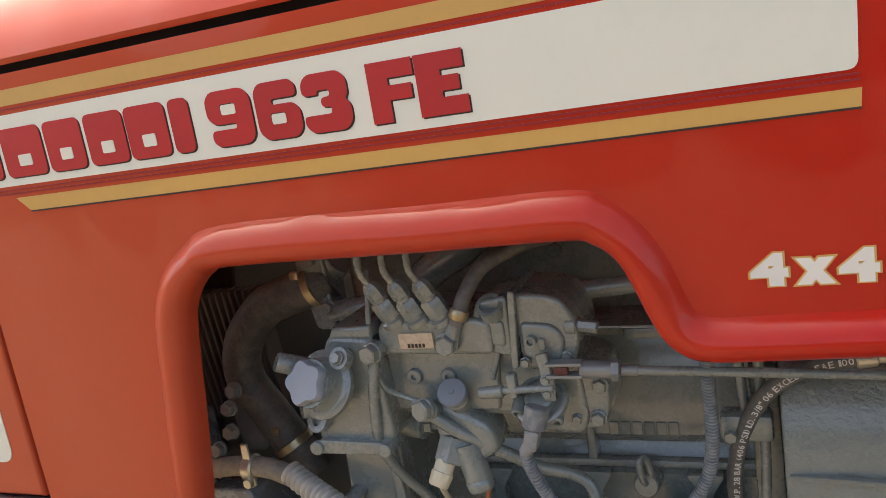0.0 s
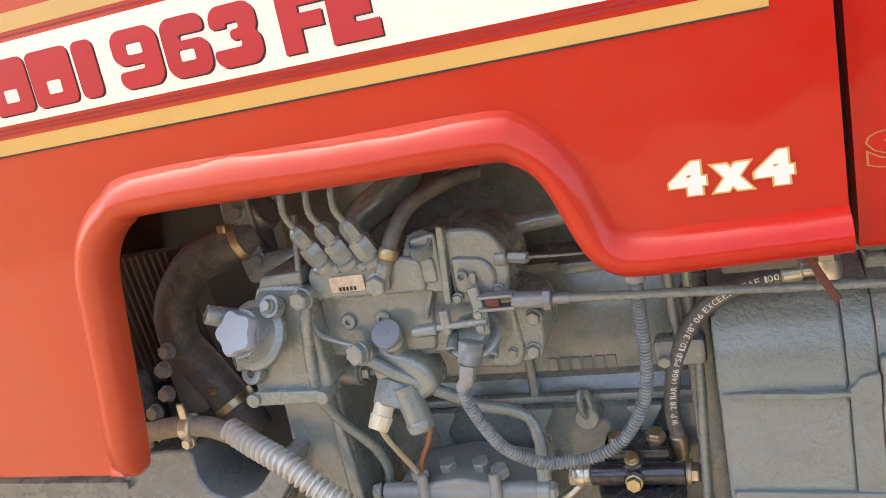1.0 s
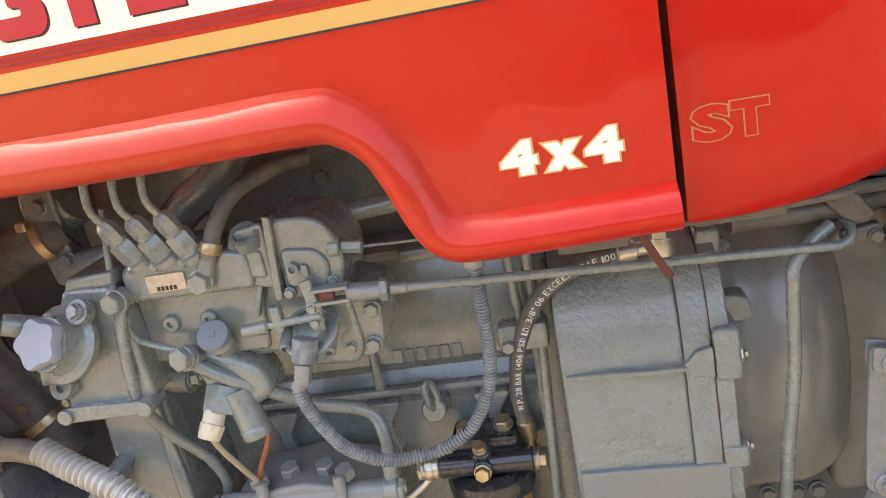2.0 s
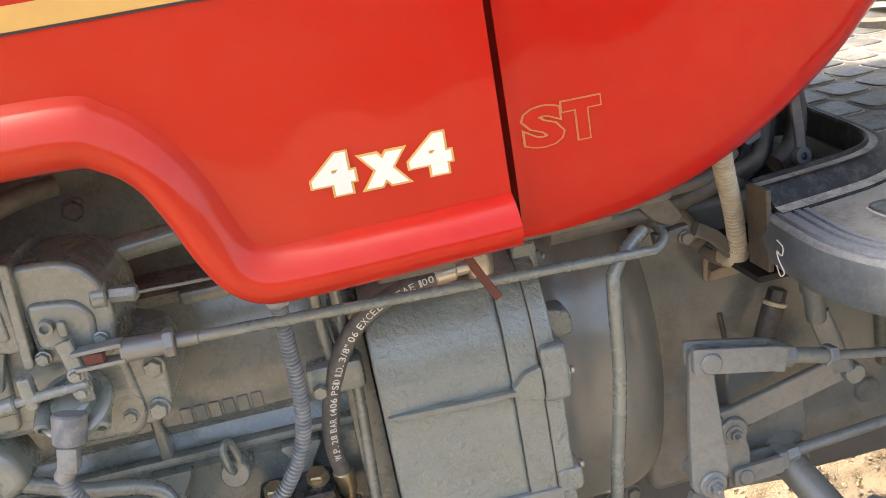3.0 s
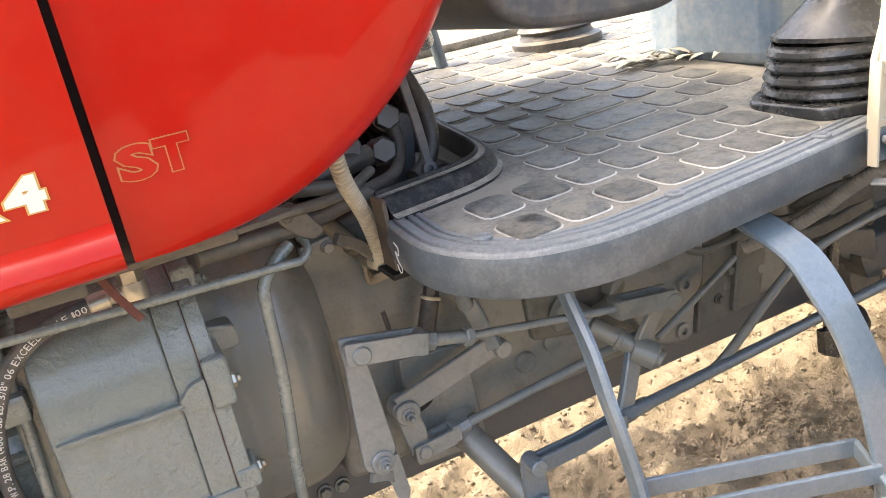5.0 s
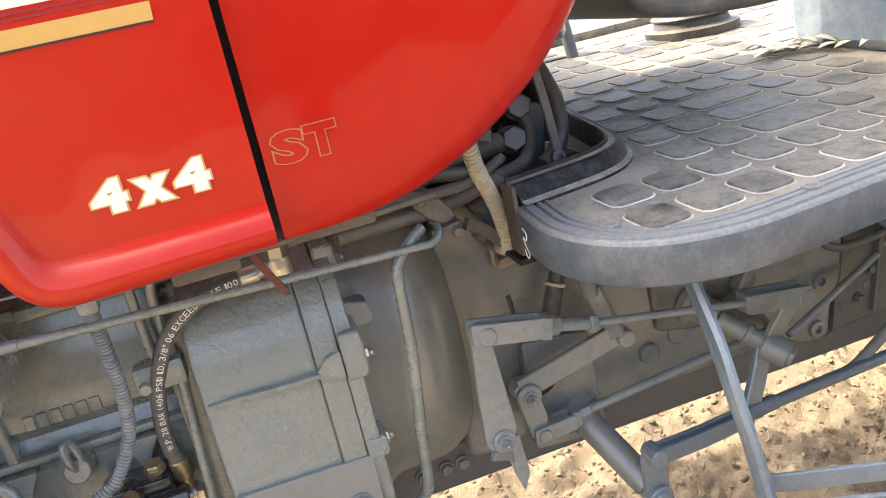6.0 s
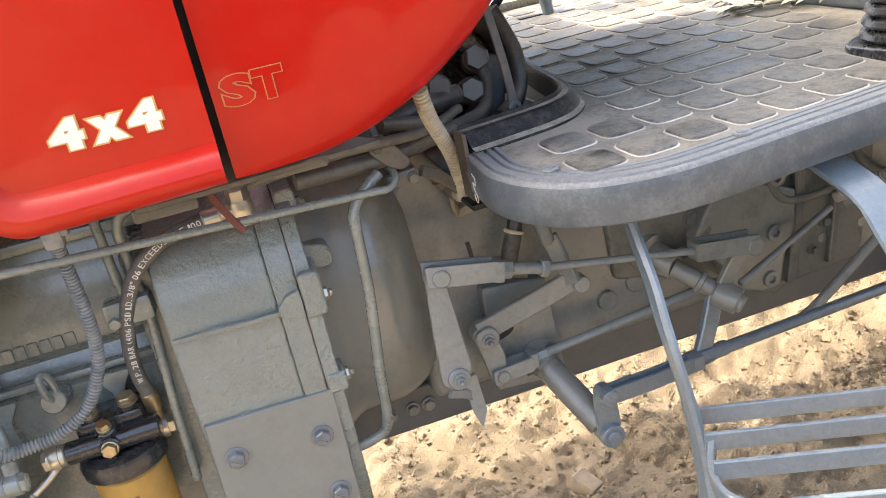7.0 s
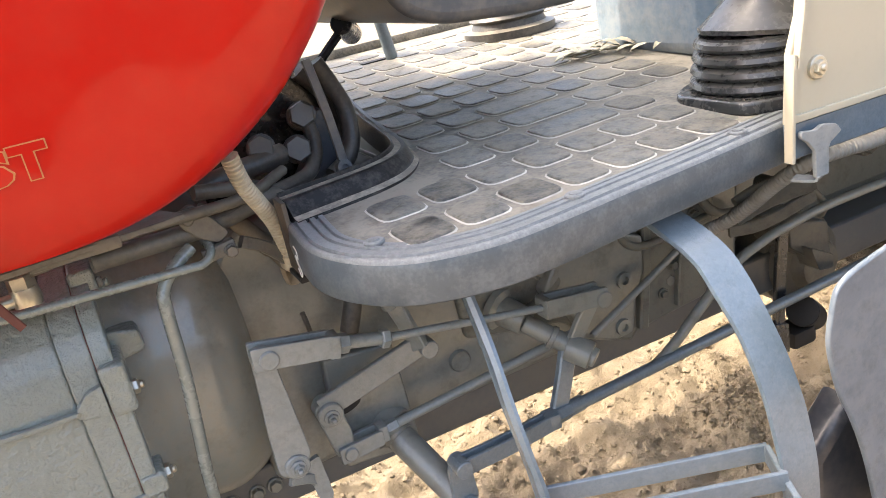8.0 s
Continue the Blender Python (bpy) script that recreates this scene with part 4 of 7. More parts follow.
box(bm, (-0.1515, 0.585, 0.915), (0.0150, 0.014, 0.022), 0.003, Matrix.Rotation(0.25, 4, "Y"))
cyl(bm, (-0.154, 0.585, 0.908), (-0.162, 0.587, 0.898), 0.0072, 0.0068)
part("cable_plug", bm, CONDUIT, lever, "grey electrical plug")
bm = bmesh.new()
strap(bm, [(-0.135, 0.601, 0.998), (-0.131, 0.60, 0.975), (-0.131, 0.601, 0.95)], 0.012, 0.007, 3, up=(1, 0, 0))
for z in (0.972, 0.958):
    bolt(bm, (-0.132, 0.597, z), (0, -1, 0), 0.008, 0.005, 0.006)
cyl(bm, (-0.19, 0.598, 0.960), (-0.125, 0.597, 0.964), 0.004, seg=10)
box(bm, (-0.168, 0.60, 0.966), (0.010, 0.012, 0.026), 0.003)
cyl(bm, (-0.205, 0.598, 0.958), (-0.178, 0.598, 0.960), 0.006, 0.007, seg=10)
part("lever_arm", bm, GREY, lever)
R0, R1 = Vector((-0.128, 0.597, 0.984)), Vector((0.345, 0.668, 0.9385))
rd = (R1 - R0).normalized()
bm = bmesh.new()
for s in (-1, 1):
    box(bm, R0 + rd * 0.016 + Vector((0, 0, 0.0062 * s)), (0.036, 0.014, 0.0035), 0.001)
cyl(bm, R0 + rd * 0.030, R0 + rd * 0.062, 0.0092, 0.0085, seg=12)
cyl(bm, R0 + rd * 0.060, R0 + rd * 0.068, 0.011, seg=6)
cyl(bm, R0 + rd * 0.068, R0 + rd * 0.086, 0.0056, seg=12)
clevis = part("rod_clevis", bm, mat("bright_grey_paint", (0.24, 0.25, 0.24), 0.35, metal=0.3, dirt=(0.2, 0.18, 0.14), dirt_amount=0.2, scale=30), lever)
bm = bmesh.new()
cyl(bm, R0 + rd * 0.006 + Vector((0, -0.003, 0)), R0 + rd * 0.02 + Vector((0, -0.003, 0)), 0.005, seg=8)
part("clevis_pin", bm, RUST, clevis)
bm = bmesh.new()
tube(bm, [R0 + rd * 0.07, R0 + rd * 0.25, R1 - rd * 0.03, R1 + Vector((0, 0.002, 0.0)), R1 + Vector((0.012, 0.01, 0.008)), R1 + Vector((0.01, 0.03, 0.016))], 0.0047, 12, 6)
part("throttle_rod", bm, GREY, tractor)

# wiring conduit under the pump
bm = bmesh.new()
corrugated(bm, [(-0.161, 0.587, 0.900), (-0.158, 0.590, 0.878), (-0.149, 0.596, 0.850), (-0.138, 0.604, 0.824), (-0.121, 0.613, 0.805), (-0.101, 0.621, 0.793), (-0.081, 0.630, 0.788), (-0.053, 0.639, 0.788), (-0.025, 0.645, 0.800), (-0.008, 0.647, 0.820), (0.006, 0.646, 0.847), (0.013, 0.643, 0.878), (0.0155, 0.639, 0.909), (0.016, 0.634, 0.939), (0.017, 0.628, 0.964), (0.0185, 0.618, 0.992)], 0.0070, 0.0018, 0.0038)
harness = part("wiring_conduit", bm, CONDUIT, tractor, "ribbed blue-grey wiring conduit")
bm = bmesh.new()
box(bm, (0.0195, 0.612, 0.997), (0.018, 0.014, 0.024), 0.003)
box(bm, (0.0295, 0.612, 1.002), (0.010, 0.010, 0.014), 0.002)
part("connector", bm, CONDUIT, harness)

# twin-bowl fuel filter
bm = bmesh.new()
prism(bm, rounded([(-0.288, 0.738), (-0.290, 0.716), (-0.280, 0.710), (-0.130, 0.710), (-0.122, 0.716), (-0.120, 0.752), (-0.205, 0.768), (-0.286, 0.755)], 0.006), 0.632, 0.72, 0.010)
for x in (-0.248, -0.163):
    lathe(bm, (x, 0.667, 0.722), (0, 0, -1), [(0.042, 0), (0.0445, 0.004), (0.0445, 0.015), (0.043, 0.018)], 36)
cyl(bm, (-0.300, 0.640, 0.748), (-0.118, 0.640, 0.748), 0.0115)
for x in (-0.255, -0.225, -0.185, -0.160):
    bolt(bm, (x, 0.66 if x in (-0.225, -0.185) else 0.645, 0.768), (0, -0.2, 1), 0.019, 0.008, 0.0)
for x in (-0.248, -0.163):
    cyl(bm, (x, 0.632, 0.775), (x, 0.626, 0.735), 0.0065)
    bolt(bm, (x, 0.625, 0.738), (0, -0.8, -0.5), 0.011, 0.006)
filt = part("fuel_filter", bm, mat("filter_grey_paint", (0.215, 0.225, 0.215), 0.32, dirt=(0.3, 0.26, 0.2), dirt_amount=0.25, scale=20, bump=0.25), tractor, "blue-grey twin fuel filter")
for x in (-0.248, -0.163):
    bm = bmesh.new()
    lathe(bm, (x, 0.667, 0.71), (0, 0, -1), [(0.039, 0), (0.0395, 0.006), (0.0385, 0.010), (0.0375, 0.09), (0.030, 0.12), (0.012, 0.125)], 32)
    part("filter_bowl", bm, filt.data.materials[0], filt)
bm = bmesh.new()
bolt(bm, (-0.306, 0.64, 0.748), (-1, 0, 0), 0.018, 0.008, 0.011)
part("banjo_bolt", bm, GREY, filt)
bm = bmesh.new()
bolt(bm, (-0.108, 0.64, 0.748), (1, 0, 0), 0.019, 0.009, 0.0115)
cyl(bm, (-0.120, 0.64, 0.748), (-0.104, 0.64, 0.748), 0.012)
cyl(bm, (-0.112, 0.645, 0.752), (-0.112, 0.650, 0.772), 0.0085)
part("banjo_fitting", bm, GREY, filt)

# oil filter with black head
bm = bmesh.new()
lathe(bm, (-0.010, 0.668, 0.752), (0, 0, -1), [(0.034, 0), (0.046, 0.006), (0.0485, 0.014), (0.0475, 0.026), (0.042, 0.030)], 40)
cyl(bm, (-0.060, 0.648, 0.765), (0.042, 0.648, 0.765), 0.013)
box(bm, (-0.010, 0.68, 0.775), (0.075, 0.05, 0.03), 0.008)
cyl(bm, (-0.012, 0.655, 0.765), (-0.012, 0.631, 0.765), 0.011)
cyl(bm, (-0.012, 0.652, 0.76), (-0.012, 0.640, 0.786), 0.011)
oil = part("oil_filter", bm, BLACK_METAL, tractor, "oil filter with black head and ochre canister")
bm = bmesh.new()
lathe(bm, (-0.010, 0.668, 0.722), (0, 0, -1), [(0.037, 0), (0.0405, 0.004), (0.0405, 0.09), (0.036, 0.10), (0.01, 0.102)], 40)
can = part("canister", bm, YELLOW, oil, "ochre painted canister")
bm = bmesh.new()
for k in range(5):
    a = -2.1 + k * 0.16
    p = Vector((-0.010 + 0.0408 * math.cos(a), 0.668 + 0.0408 * math.sin(a), 0.694))
    box(bm, p, (0.006, 0.0006, 0.009), 0, Matrix.Rotation(a + math.pi / 2, 4, "Z"))
part("print_bar", bm, mat("dark_ochre", (0.22, 0.11, 0.03), 0.5), can)
for name, p, ax, af in (("bolt", (-0.012, 0.638, 0.788), (0, -0.45, 0.9), 0.013), ("bolt", (-0.012, 0.629, 0.765), (0, -1, 0.1), 0.015), ("bolt", (-0.030, 0.672, 0.792), (0, -0.2, 1), 0.017), ("bolt", (0.012, 0.675, 0.794), (0, -0.2, 1), 0.018)):
    bm = bmesh.new()
    bolt(bm, p, ax, af, 0.008, af * 0.62)
    part(name, bm, BRASS, oil)
bm = bmesh.new()
cyl(bm, (-0.060, 0.648, 0.765), (-0.068, 0.648, 0.765), 0.0125)
bolt(bm, (-0.078, 0.647, 0.765), (-1, 0, 0), 0.02, 0.007, 0.012)
lathe(bm, (-0.070, 0.648, 0.765), (-1, 0, 0), [(0.008, -0.006), (0.0135, -0.003), (0.0145, 0.003), (0.0125, 0.008)], 20)
tube(bm, [(-0.07, 0.644, 0.758), (-0.085, 0.636, 0.748), (-0.105, 0.628, 0.738)], 0.0048, 10)
cyl(bm, (-0.100, 0.629, 0.740), (-0.110, 0.625, 0.735), 0.0075)
part("inlet_union", bm, ZINC, oil)
oil.location = (-0.008, 0.037, -0.025)

# printed hydraulic hose with its fittings
bm = bmesh.new()
HP = [(0.0285, 0.712, 0.768), (0.026, 0.707, 0.794), (0.029, 0.699, 0.829), (0.040, 0.689, 0.873), (0.060, 0.682, 0.913), (0.086, 0.678, 0.938), (0.115, 0.677, 0.951), (0.150, 0.680, 0.9565)]
tube(bm, HP, 0.0082, 16)
hyd = part("hydraulic_hose", bm, HOSE, tractor, "black hydraulic hose with white print")
bm = bmesh.new()
cyl(bm, (0.0285, 0.712, 0.771), (0.0287, 0.714, 0.747), 0.0105, 0.0098, seg=12)
cyl(bm, (0.0287, 0.714, 0.749), (0.029, 0.715, 0.727), 0.0072)
part("hose_ferrule", bm, BRASS, hyd)
bm = bmesh.new()
lathe(bm, (0.020, 0.717, 0.722), (1, -0.1, 0), [(0.009, 0), (0.0135, 0.004), (0.0145, 0.011), (0.0135, 0.018)], 20)
bolt(bm, (0.040, 0.715, 0.722), (1, -0.1, 0), 0.020, 0.006)
part("lower_union", bm, ZINC, hyd, "zinc-plated banjo union")
bm = bmesh.new()
cyl(bm, (0.146, 0.680, 0.956), (0.165, 0.682, 0.957), 0.0103, 0.0098, seg=12)
cyl(bm, (0.164, 0.682, 0.957), (0.181, 0.684, 0.957), 0.0068)
lathe(bm, (0.188, 0.686, 0.945), (0, 0, 1), [(0.009, 0), (0.0125, 0.003), (0.0136, 0.011), (0.0125, 0.021)], 20)
bolt(bm, (0.188, 0.686, 0.969), (0, 0, 1), 0.022, 0.010)
bolt(bm, (0.189, 0.686, 0.943), (0, 0, -1), 0.020, 0.005)
part("elbow_union", bm, ZINC, hyd, "zinc-plated banjo union")

path = smooth_path(HP, 16)
run = [0.0]
for a, b in zip(path, path[1:]):
    run.append(run[-1] + (b - a).length)
TEXT = 'W.P. 28 BAR (406 PSI) I.D. 3/8" 06 EXCEEDS SAE 100'
bm = bmesh.new()
s0, s1 = 0.024, run[-1] - 0.005
WIDE = {" ": 0.45, ".": 0.32, "(": 0.5, ")": 0.5, "I": 0.38, "1": 0.42, "/": 0.55, '"': 0.55, "W": 1.25}
before = [sum(WIDE.get(c, 0.9) for c in TEXT[:k]) for k in range(len(TEXT) + 1)]
for k, ch in enumerate(TEXT):
    if ch == " ":
        continue
    unit = (s1 - s0) / before[-1]
    s = s0 + unit * before[k]
    j = max(i for i in range(len(run) - 1) if run[i] <= s)
    p = path[j].lerp(path[j + 1], (s - run[j]) / (run[j + 1] - run[j]))
    t = (path[j + 1] - path[j]).normalized()
    face = Vector((0.25, -1.0, 0.15))
    face = (face - t * face.dot(t)).normalized()
    upw = face.cross(t)
    m = Matrix((t, upw, face)).transposed().to_4x4()
    m.translation = p + face * 0.0085 - upw * 0.003
    if ch == '"':
        m.translation += upw * 0.0038
    one = writing(ch, m, {".": 0.0012, '"': 0.0024}.get(ch, 0.0062), 0.0002, unit * WIDE.get(ch, 0.9) * 0.80, 0.00002)
    me = bpy.data.meshes.new("glyph")
    one.to_mesh(me)
    one.free()
    bm.from_mesh(me)
    bpy.data.meshes.remove(me)
part("hose_print", bm, PRINT, hyd, "white print")

# ---- cooling side ----
bm = bmesh.new()
tube(bm, [(-0.420, 0.712, 1.060), (-0.444, 0.704, 1.052), (-0.485, 0.700, 1.042), (-0.522, 0.700, 1.026), (-0.562, 0.700, 0.982), (-0.570, 0.700, 0.935), (-0.545, 0.700, 0.890), (-0.514, 0.702, 0.835), (-0.500, 0.705, 0.80)], 0.0255, 20)
rad_hose = part("radiator_hose", bm, mat("dusty_hose_rubber", (0.060, 0.057, 0.052), 0.5, dirt=(0.24, 0.21, 0.16), dirt_amount=0.24, scale=30, fine=220, bump=0.4, settle=0.5), tractor, "dusty black moulded radiator hose")
for p, ax in (((-0.447, 0.704, 1.0515), (0.6, 0.08, 0.2)), ((-0.521, 0.7015, 0.848), (0.45, 0.02, -0.8))):
    bm = bmesh.new()
    lathe(bm, p, ax, [(0.0258, 0), (0.0280, 0.001), (0.0280, 0.011), (0.0258, 0.012)], 28)
    box(bm, Vector(p) + Vector((-0.004, -0.022, 0.022)), (0.012, 0.010, 0.010), 0.002)
    part("hose_clamp", bm, BRASS, rad_hose)
bm = bmesh.new()
prism(bm, rounded([(-0.44, 1.0), (-0.412, 1.0), (-0.415, 1.12), (-0.445, 1.14), (-0.455, 1.09)], 0.01), 0.69, 0.73, 0.005)
bolt(bm, (-0.418, 0.69, 1.03), (0, -1, 0), 0.014, 0.008, 0.009)
bolt(bm, (-0.430, 0.69, 1.09), (0, -1, 0), 0.014, 0.008, 0.009)
cyl(bm, (-0.45, 0.72, 1.065), (-0.41, 0.72, 1.085), 0.025)
part("thermostat_housing", bm, GREY, tractor)
bm = bmesh.new()
tube(bm, [(-0.42, 0.70, 1.02), (-0.38, 0.70, 1.025), (-0.30, 0.72, 1.03)], 0.013, 14)
tube(bm, [(-0.31, 0.735, 1.045), (-0.285, 0.73, 1.062), (-0.245, 0.725, 1.085), (-0.215, 0.735, 1.13), (-0.21, 0.75, 1.2)], 0.021, 18)
part("intake_pipe", bm, GREY, tractor)
bm = bmesh.new()
box(bm, (-0.74, 0.95, 1.02), (0.06, 0.55, 0.5), 0.01)
FIN = mat("dusty_fin", (0.12, 0.108, 0.092), 0.6, dirt=(0.16, 0.13, 0.1), dirt_amount=0.35, scale=20)
rad = part("radiator", bm, mat("dusty_core", (0.055, 0.05, 0.044), 0.7, dirt=(0.12, 0.1, 0.08), dirt_amount=0.3, scale=14), tractor, "dark radiator core with thin fins")
for k in range(15):
    bm = bmesh.new()
    box(bm, (-0.700 + k * 0.0105, 0.735 + k * 0.001, 0.955), (0.0045, 0.03, 0.18), 0.001, Matrix.Rotation(-0.10, 4, "Y"))
    part("fin", bm, FIN, rad)
bm = bmesh.new()
lathe(bm, (-0.62, 0.98, 1.0), (-1, 0, 0), [(0.200, 0), (0.205, 0.002), (0.205, 0.05), (0.22, 0.08)], 40)
part("fan_shroud", bm, mat("dusty_black", (0.022, 0.019, 0.016), 0.6, dirt=(0.08, 0.06, 0.04), dirt_amount=0.3, scale=14, bump=0.3), rad)
bm = bmesh.new()
tube(bm, [(-0.64, 0.63, 0.842), (-0.60, 0.622, 0.845), (-0.55, 0.620, 0.852), (-0.505, 0.622, 0.850), (-0.475, 0.627, 0.836), (-0.455, 0.632, 0.824)], 0.0125, 14)
pipe_lo = part("heater_pipe", bm, mat("weathered_hose", (0.20, 0.185, 0.15), 0.6, dirt=DUST, dirt_amount=0.4, scale=30), tractor)
bm = bmesh.new()
corrugated(bm, [(-0.476, 0.625, 0.844), (-0.445, 0.615, 0.830), (-0.393, 0.600, 0.809), (-0.350, 0.592, 0.779), (-0.309, 0.588, 0.752), (-0.272, 0.585, 0.729), (-0.231, 0.582, 0.699)], 0.0150, 0.0040, 0.0082, 18)
part("silver_conduit", bm, SILVER_HOSE, pipe_lo, "ribbed silver-grey conduit")
bm = bmesh.new()
lathe(bm, (-0.535, 0.620, 0.852), (1, 0, -0.05), [(0.014, 0), (0.0165, 0.002), (0.0165, 0.013), (0.014, 0.015)], 20)
prism(bm, [(-0.533, 0.83), (-0.520, 0.83), (-0.522, 0.885), (-0.531, 0.885)], 0.612, 0.616, 0.001)
bolt(bm, (-0.527, 0.612, 0.836), (0, -1, 0), 0.012, 0.008, 0.008)
part("pipe_clamp", bm, ZINC, pipe_lo)
for p in ((-0.578, 0.63, 0.868), (-0.566, 0.645, 0.885), (-0.565, 0.65, 0.915), (-0.560, 0.66, 0.935)):
    bm = bmesh.new()
    bolt(bm, p, (0, -1, 0.2), 0.016, 0.01, 0.0105)
    part("bolt", bm, GREY_DUSTY, rad)
bm = bmesh.new()
prism(bm, rounded([(-0.60, 0.83), (-0.56, 0.83), (-0.57, 0.93), (-0.59, 0.95), (-0.61, 0.92)], 0.01), 0.70, 0.72, 0.004)
part("radiator_bracket", bm, GREY_DUSTY, rad)

# front support casting under the hood
bm = bmesh.new()
prism(bm, rounded([(-1.35, 0.8), (-0.815, 0.789), (-0.638, 0.789), (-0.614, 0.802), (-0.591, 0.827), (-0.53, 0.829), (-0.523, 0.821), (-0.525, 0.792), (-0.513, 0.77), (-0.48, 0.761), (-0.449, 0.772), (-0.43, 0.791), (-0.399, 0.824), (-0.381, 0.819), (-0.397, 0.785), (-0.432, 0.744), (-0.458, 0.705), (-0.491, 0.622), (-1.35, 0.62)], 0.006), 0.605, 0.69, 0.008)
prism(bm, rounded([(-1.018, 0.789), (-0.809, 0.790), (-0.625, 0.791), (-0.625, 0.780), (-0.815, 0.777), (-1.026, 0.774)], 0.003), 0.598, 0.612, 0.003)
box(bm, (-1.0, 0.66, 0.83), (0.78, 0.03, 0.16), 0.004)
for x in (-0.70, -0.80, -0.46):
    bolt(bm, (x, 0.604, 0.70), (0, -1, 0), 0.02, 0.011, 0.014)
support = part("front_support", bm, mat("blue_grey_cast_paint", (0.150, 0.172, 0.180), 0.26, dirt=(0.22, 0.21, 0.18), dirt_amount=0.15, scale=14, fine=160, bump=0.6, vary=0.12, grime=0.4, settle=0.4, coat=0.8, coat_rough=0.2), tractor, "grey painted front support casting")
bm = bmesh.new()
cyl(bm, (-0.594, 0.645, 0.802), (-0.594, 0.645, 0.808), 0.017)
cyl(bm, (-0.594, 0.645, 0.808), (-0.594, 0.645, 0.817), 0.0125, seg=6)
cyl(bm, (-0.594, 0.645, 0.817), (-0.594, 0.645, 0.828), 0.007)
part("bolt", bm, ZINC, support)
bm = bmesh.new()
box(bm, (-0.28, 0.98, 0.5), (0.75, 0.4, 0.25), 0.03)
part("sump", bm, GREY_DUSTY, tractor)
bm = bmesh.new()
box(bm, (-0.9, 1.02, 0.7), (1.2, 0.44, 0.3), 0.02)
part("front_frame", bm, GREY_DUSTY, tractor)

# small lines on the block's rear
bm = bmesh.new()
tube(bm, [(0.040, 0.71, 1.02), (0.040, 0.705, 0.96), (0.043, 0.70, 0.90), (0.052, 0.70, 0.87)], 0.0055, 10)
tube(bm, [(0.10, 0.70, 0.985), (0.072, 0.698, 0.982), (0.060, 0.698, 0.965), (0.060, 0.70, 0.93), (0.060, 0.70, 0.85), (0.055, 0.69, 0.76), (0.048, 0.70, 0.65)], 0.0055, 10)
lines = part("brake_line", bm, GREY, tractor)
bm = bmesh.new()
box(bm, (0.044, 0.70, 0.878), (0.052, 0.03, 0.03), 0.006)
bolt(bm, (0.028, 0.685, 0.872), (0, -1, 0), 0.012, 0.008)
part("line_clip", bm, GREY, lines)

# ---- bell housing and gearbox ----
bm = bmesh.new()
prof = [(1.21, 0.950), (1.10, 0.966), (0.95, 0.972), (0.80, 0.963), (0.735, 0.952), (0.705, 0.940), (0.685, 0.924), (0.672, 0.903), (0.664, 0.878), (0.6595, 0.850), (0.657, 0.80), (0.655, 0.74), (0.66, 0.60), (0.70, 0.53), (0.95, 0.50), (1.16, 0.53), (1.25, 0.62)]
prism(bm, prof, 0.0775, 0.196, 0.004, axis="x")
housing = part("bell_housing", bm, GREY_CAST, tractor, "rough-cast grey painted bell housing")
bm = bmesh.new()
strap(bm, [(0.082, 0.659, 0.842), (0.12, 0.654, 0.843), (0.16, 0.652, 0.842), (0.196, 0.652, 0.842)], 0.005, 0.008, 4)
part("rib", bm, GREY_CAST, housing)
prof2 = [(a - 0.003, b + 0.002) for a, b in prof]
bm = bmesh.new()
prism(bm, prof2, 0.1955, 0.2217, 0.0018, axis="x")
flange = part("front_flange", bm, GREY_CAST, housing)
bm = bmesh.new()
prism(bm, prof2, 0.2225, 0.2395, 0.0018, axis="x")
flange = part("rear_flange", bm, GREY_CAST, housing)
bm = bmesh.new()
prism(bm, [(a - 0.0012, b + 0.0008) for a, b in prof], 0.2210, 0.2230, 0, axis="x")
part("gasket", bm, RUST, housing, "rust-stained gasket line")
for z0, z1 in ((0.825, 0.878), (0.728, 0.752), (0.925, 0.958)):
    yy = 0.655 if z0 < 0.9 else 0.715
    bm = bmesh.new()
    prism(bm, rounded([(0.2225, z0), (0.247, z0), (0.247, z1), (0.2225, z1)], 0.006), yy - 0.006, yy + 0.06, 0.005)
    part("boss", bm, GREY_CAST, housing)
bm = bmesh.new()
prism(bm, rounded([(0.194, 0.836), (0.200, 0.834), (0.2216, 0.829), (0.2216, 0.862), (0.206, 0.858), (0.199, 0.850), (0.194, 0.846)], 0.003), 0.6495, 0.67, 0.003)
part("boss", bm, GREY_CAST, housing)
bm = bmesh.new()
prism(bm, rounded([(0.238, 0.858), (0.270, 0.862), (0.268, 0.885), (0.238, 0.893)], 0.006), 0.7005, 0.76, 0.006)
part("boss", bm, GREY_CAST, housing)
for z, y in ((0.840, 0.672), (0.731, 0.684), (0.936, 0.722)):
    bm = bmesh.new()
    cyl(bm, (0.246, y, z), (0.2525, y, z), 0.0080, seg=6)
    cyl(bm, (0.252, y, z), (0.2575, y, z), 0.0042, seg=10)
    part("bolt", bm, ZINC if z < 0.9 else GREY, flange)
bm = bmesh.new()
prism(bm, [(0.082, 0.738), (0.227, 0.735), (0.2245, 0.575), (0.075, 0.560)], 0.6490, 0.6575, 0.002)
BOLT = mat("blue_grey_bolt_paint", (0.15, 0.168, 0.176), 0.32, dirt=(0.25, 0.24, 0.2), dirt_amount=0.15, scale=60, coat=0.6)
plate = part("mounting_plate", bm, mat("smooth_grey_paint", (0.172, 0.192, 0.184), 0.3, dirt=(0.24, 0.225, 0.19), dirt_amount=0.1, scale=14, bump=0.15, vary=0.05, grime=0.12, coat=0.8, coat_rough=0.15), housing)
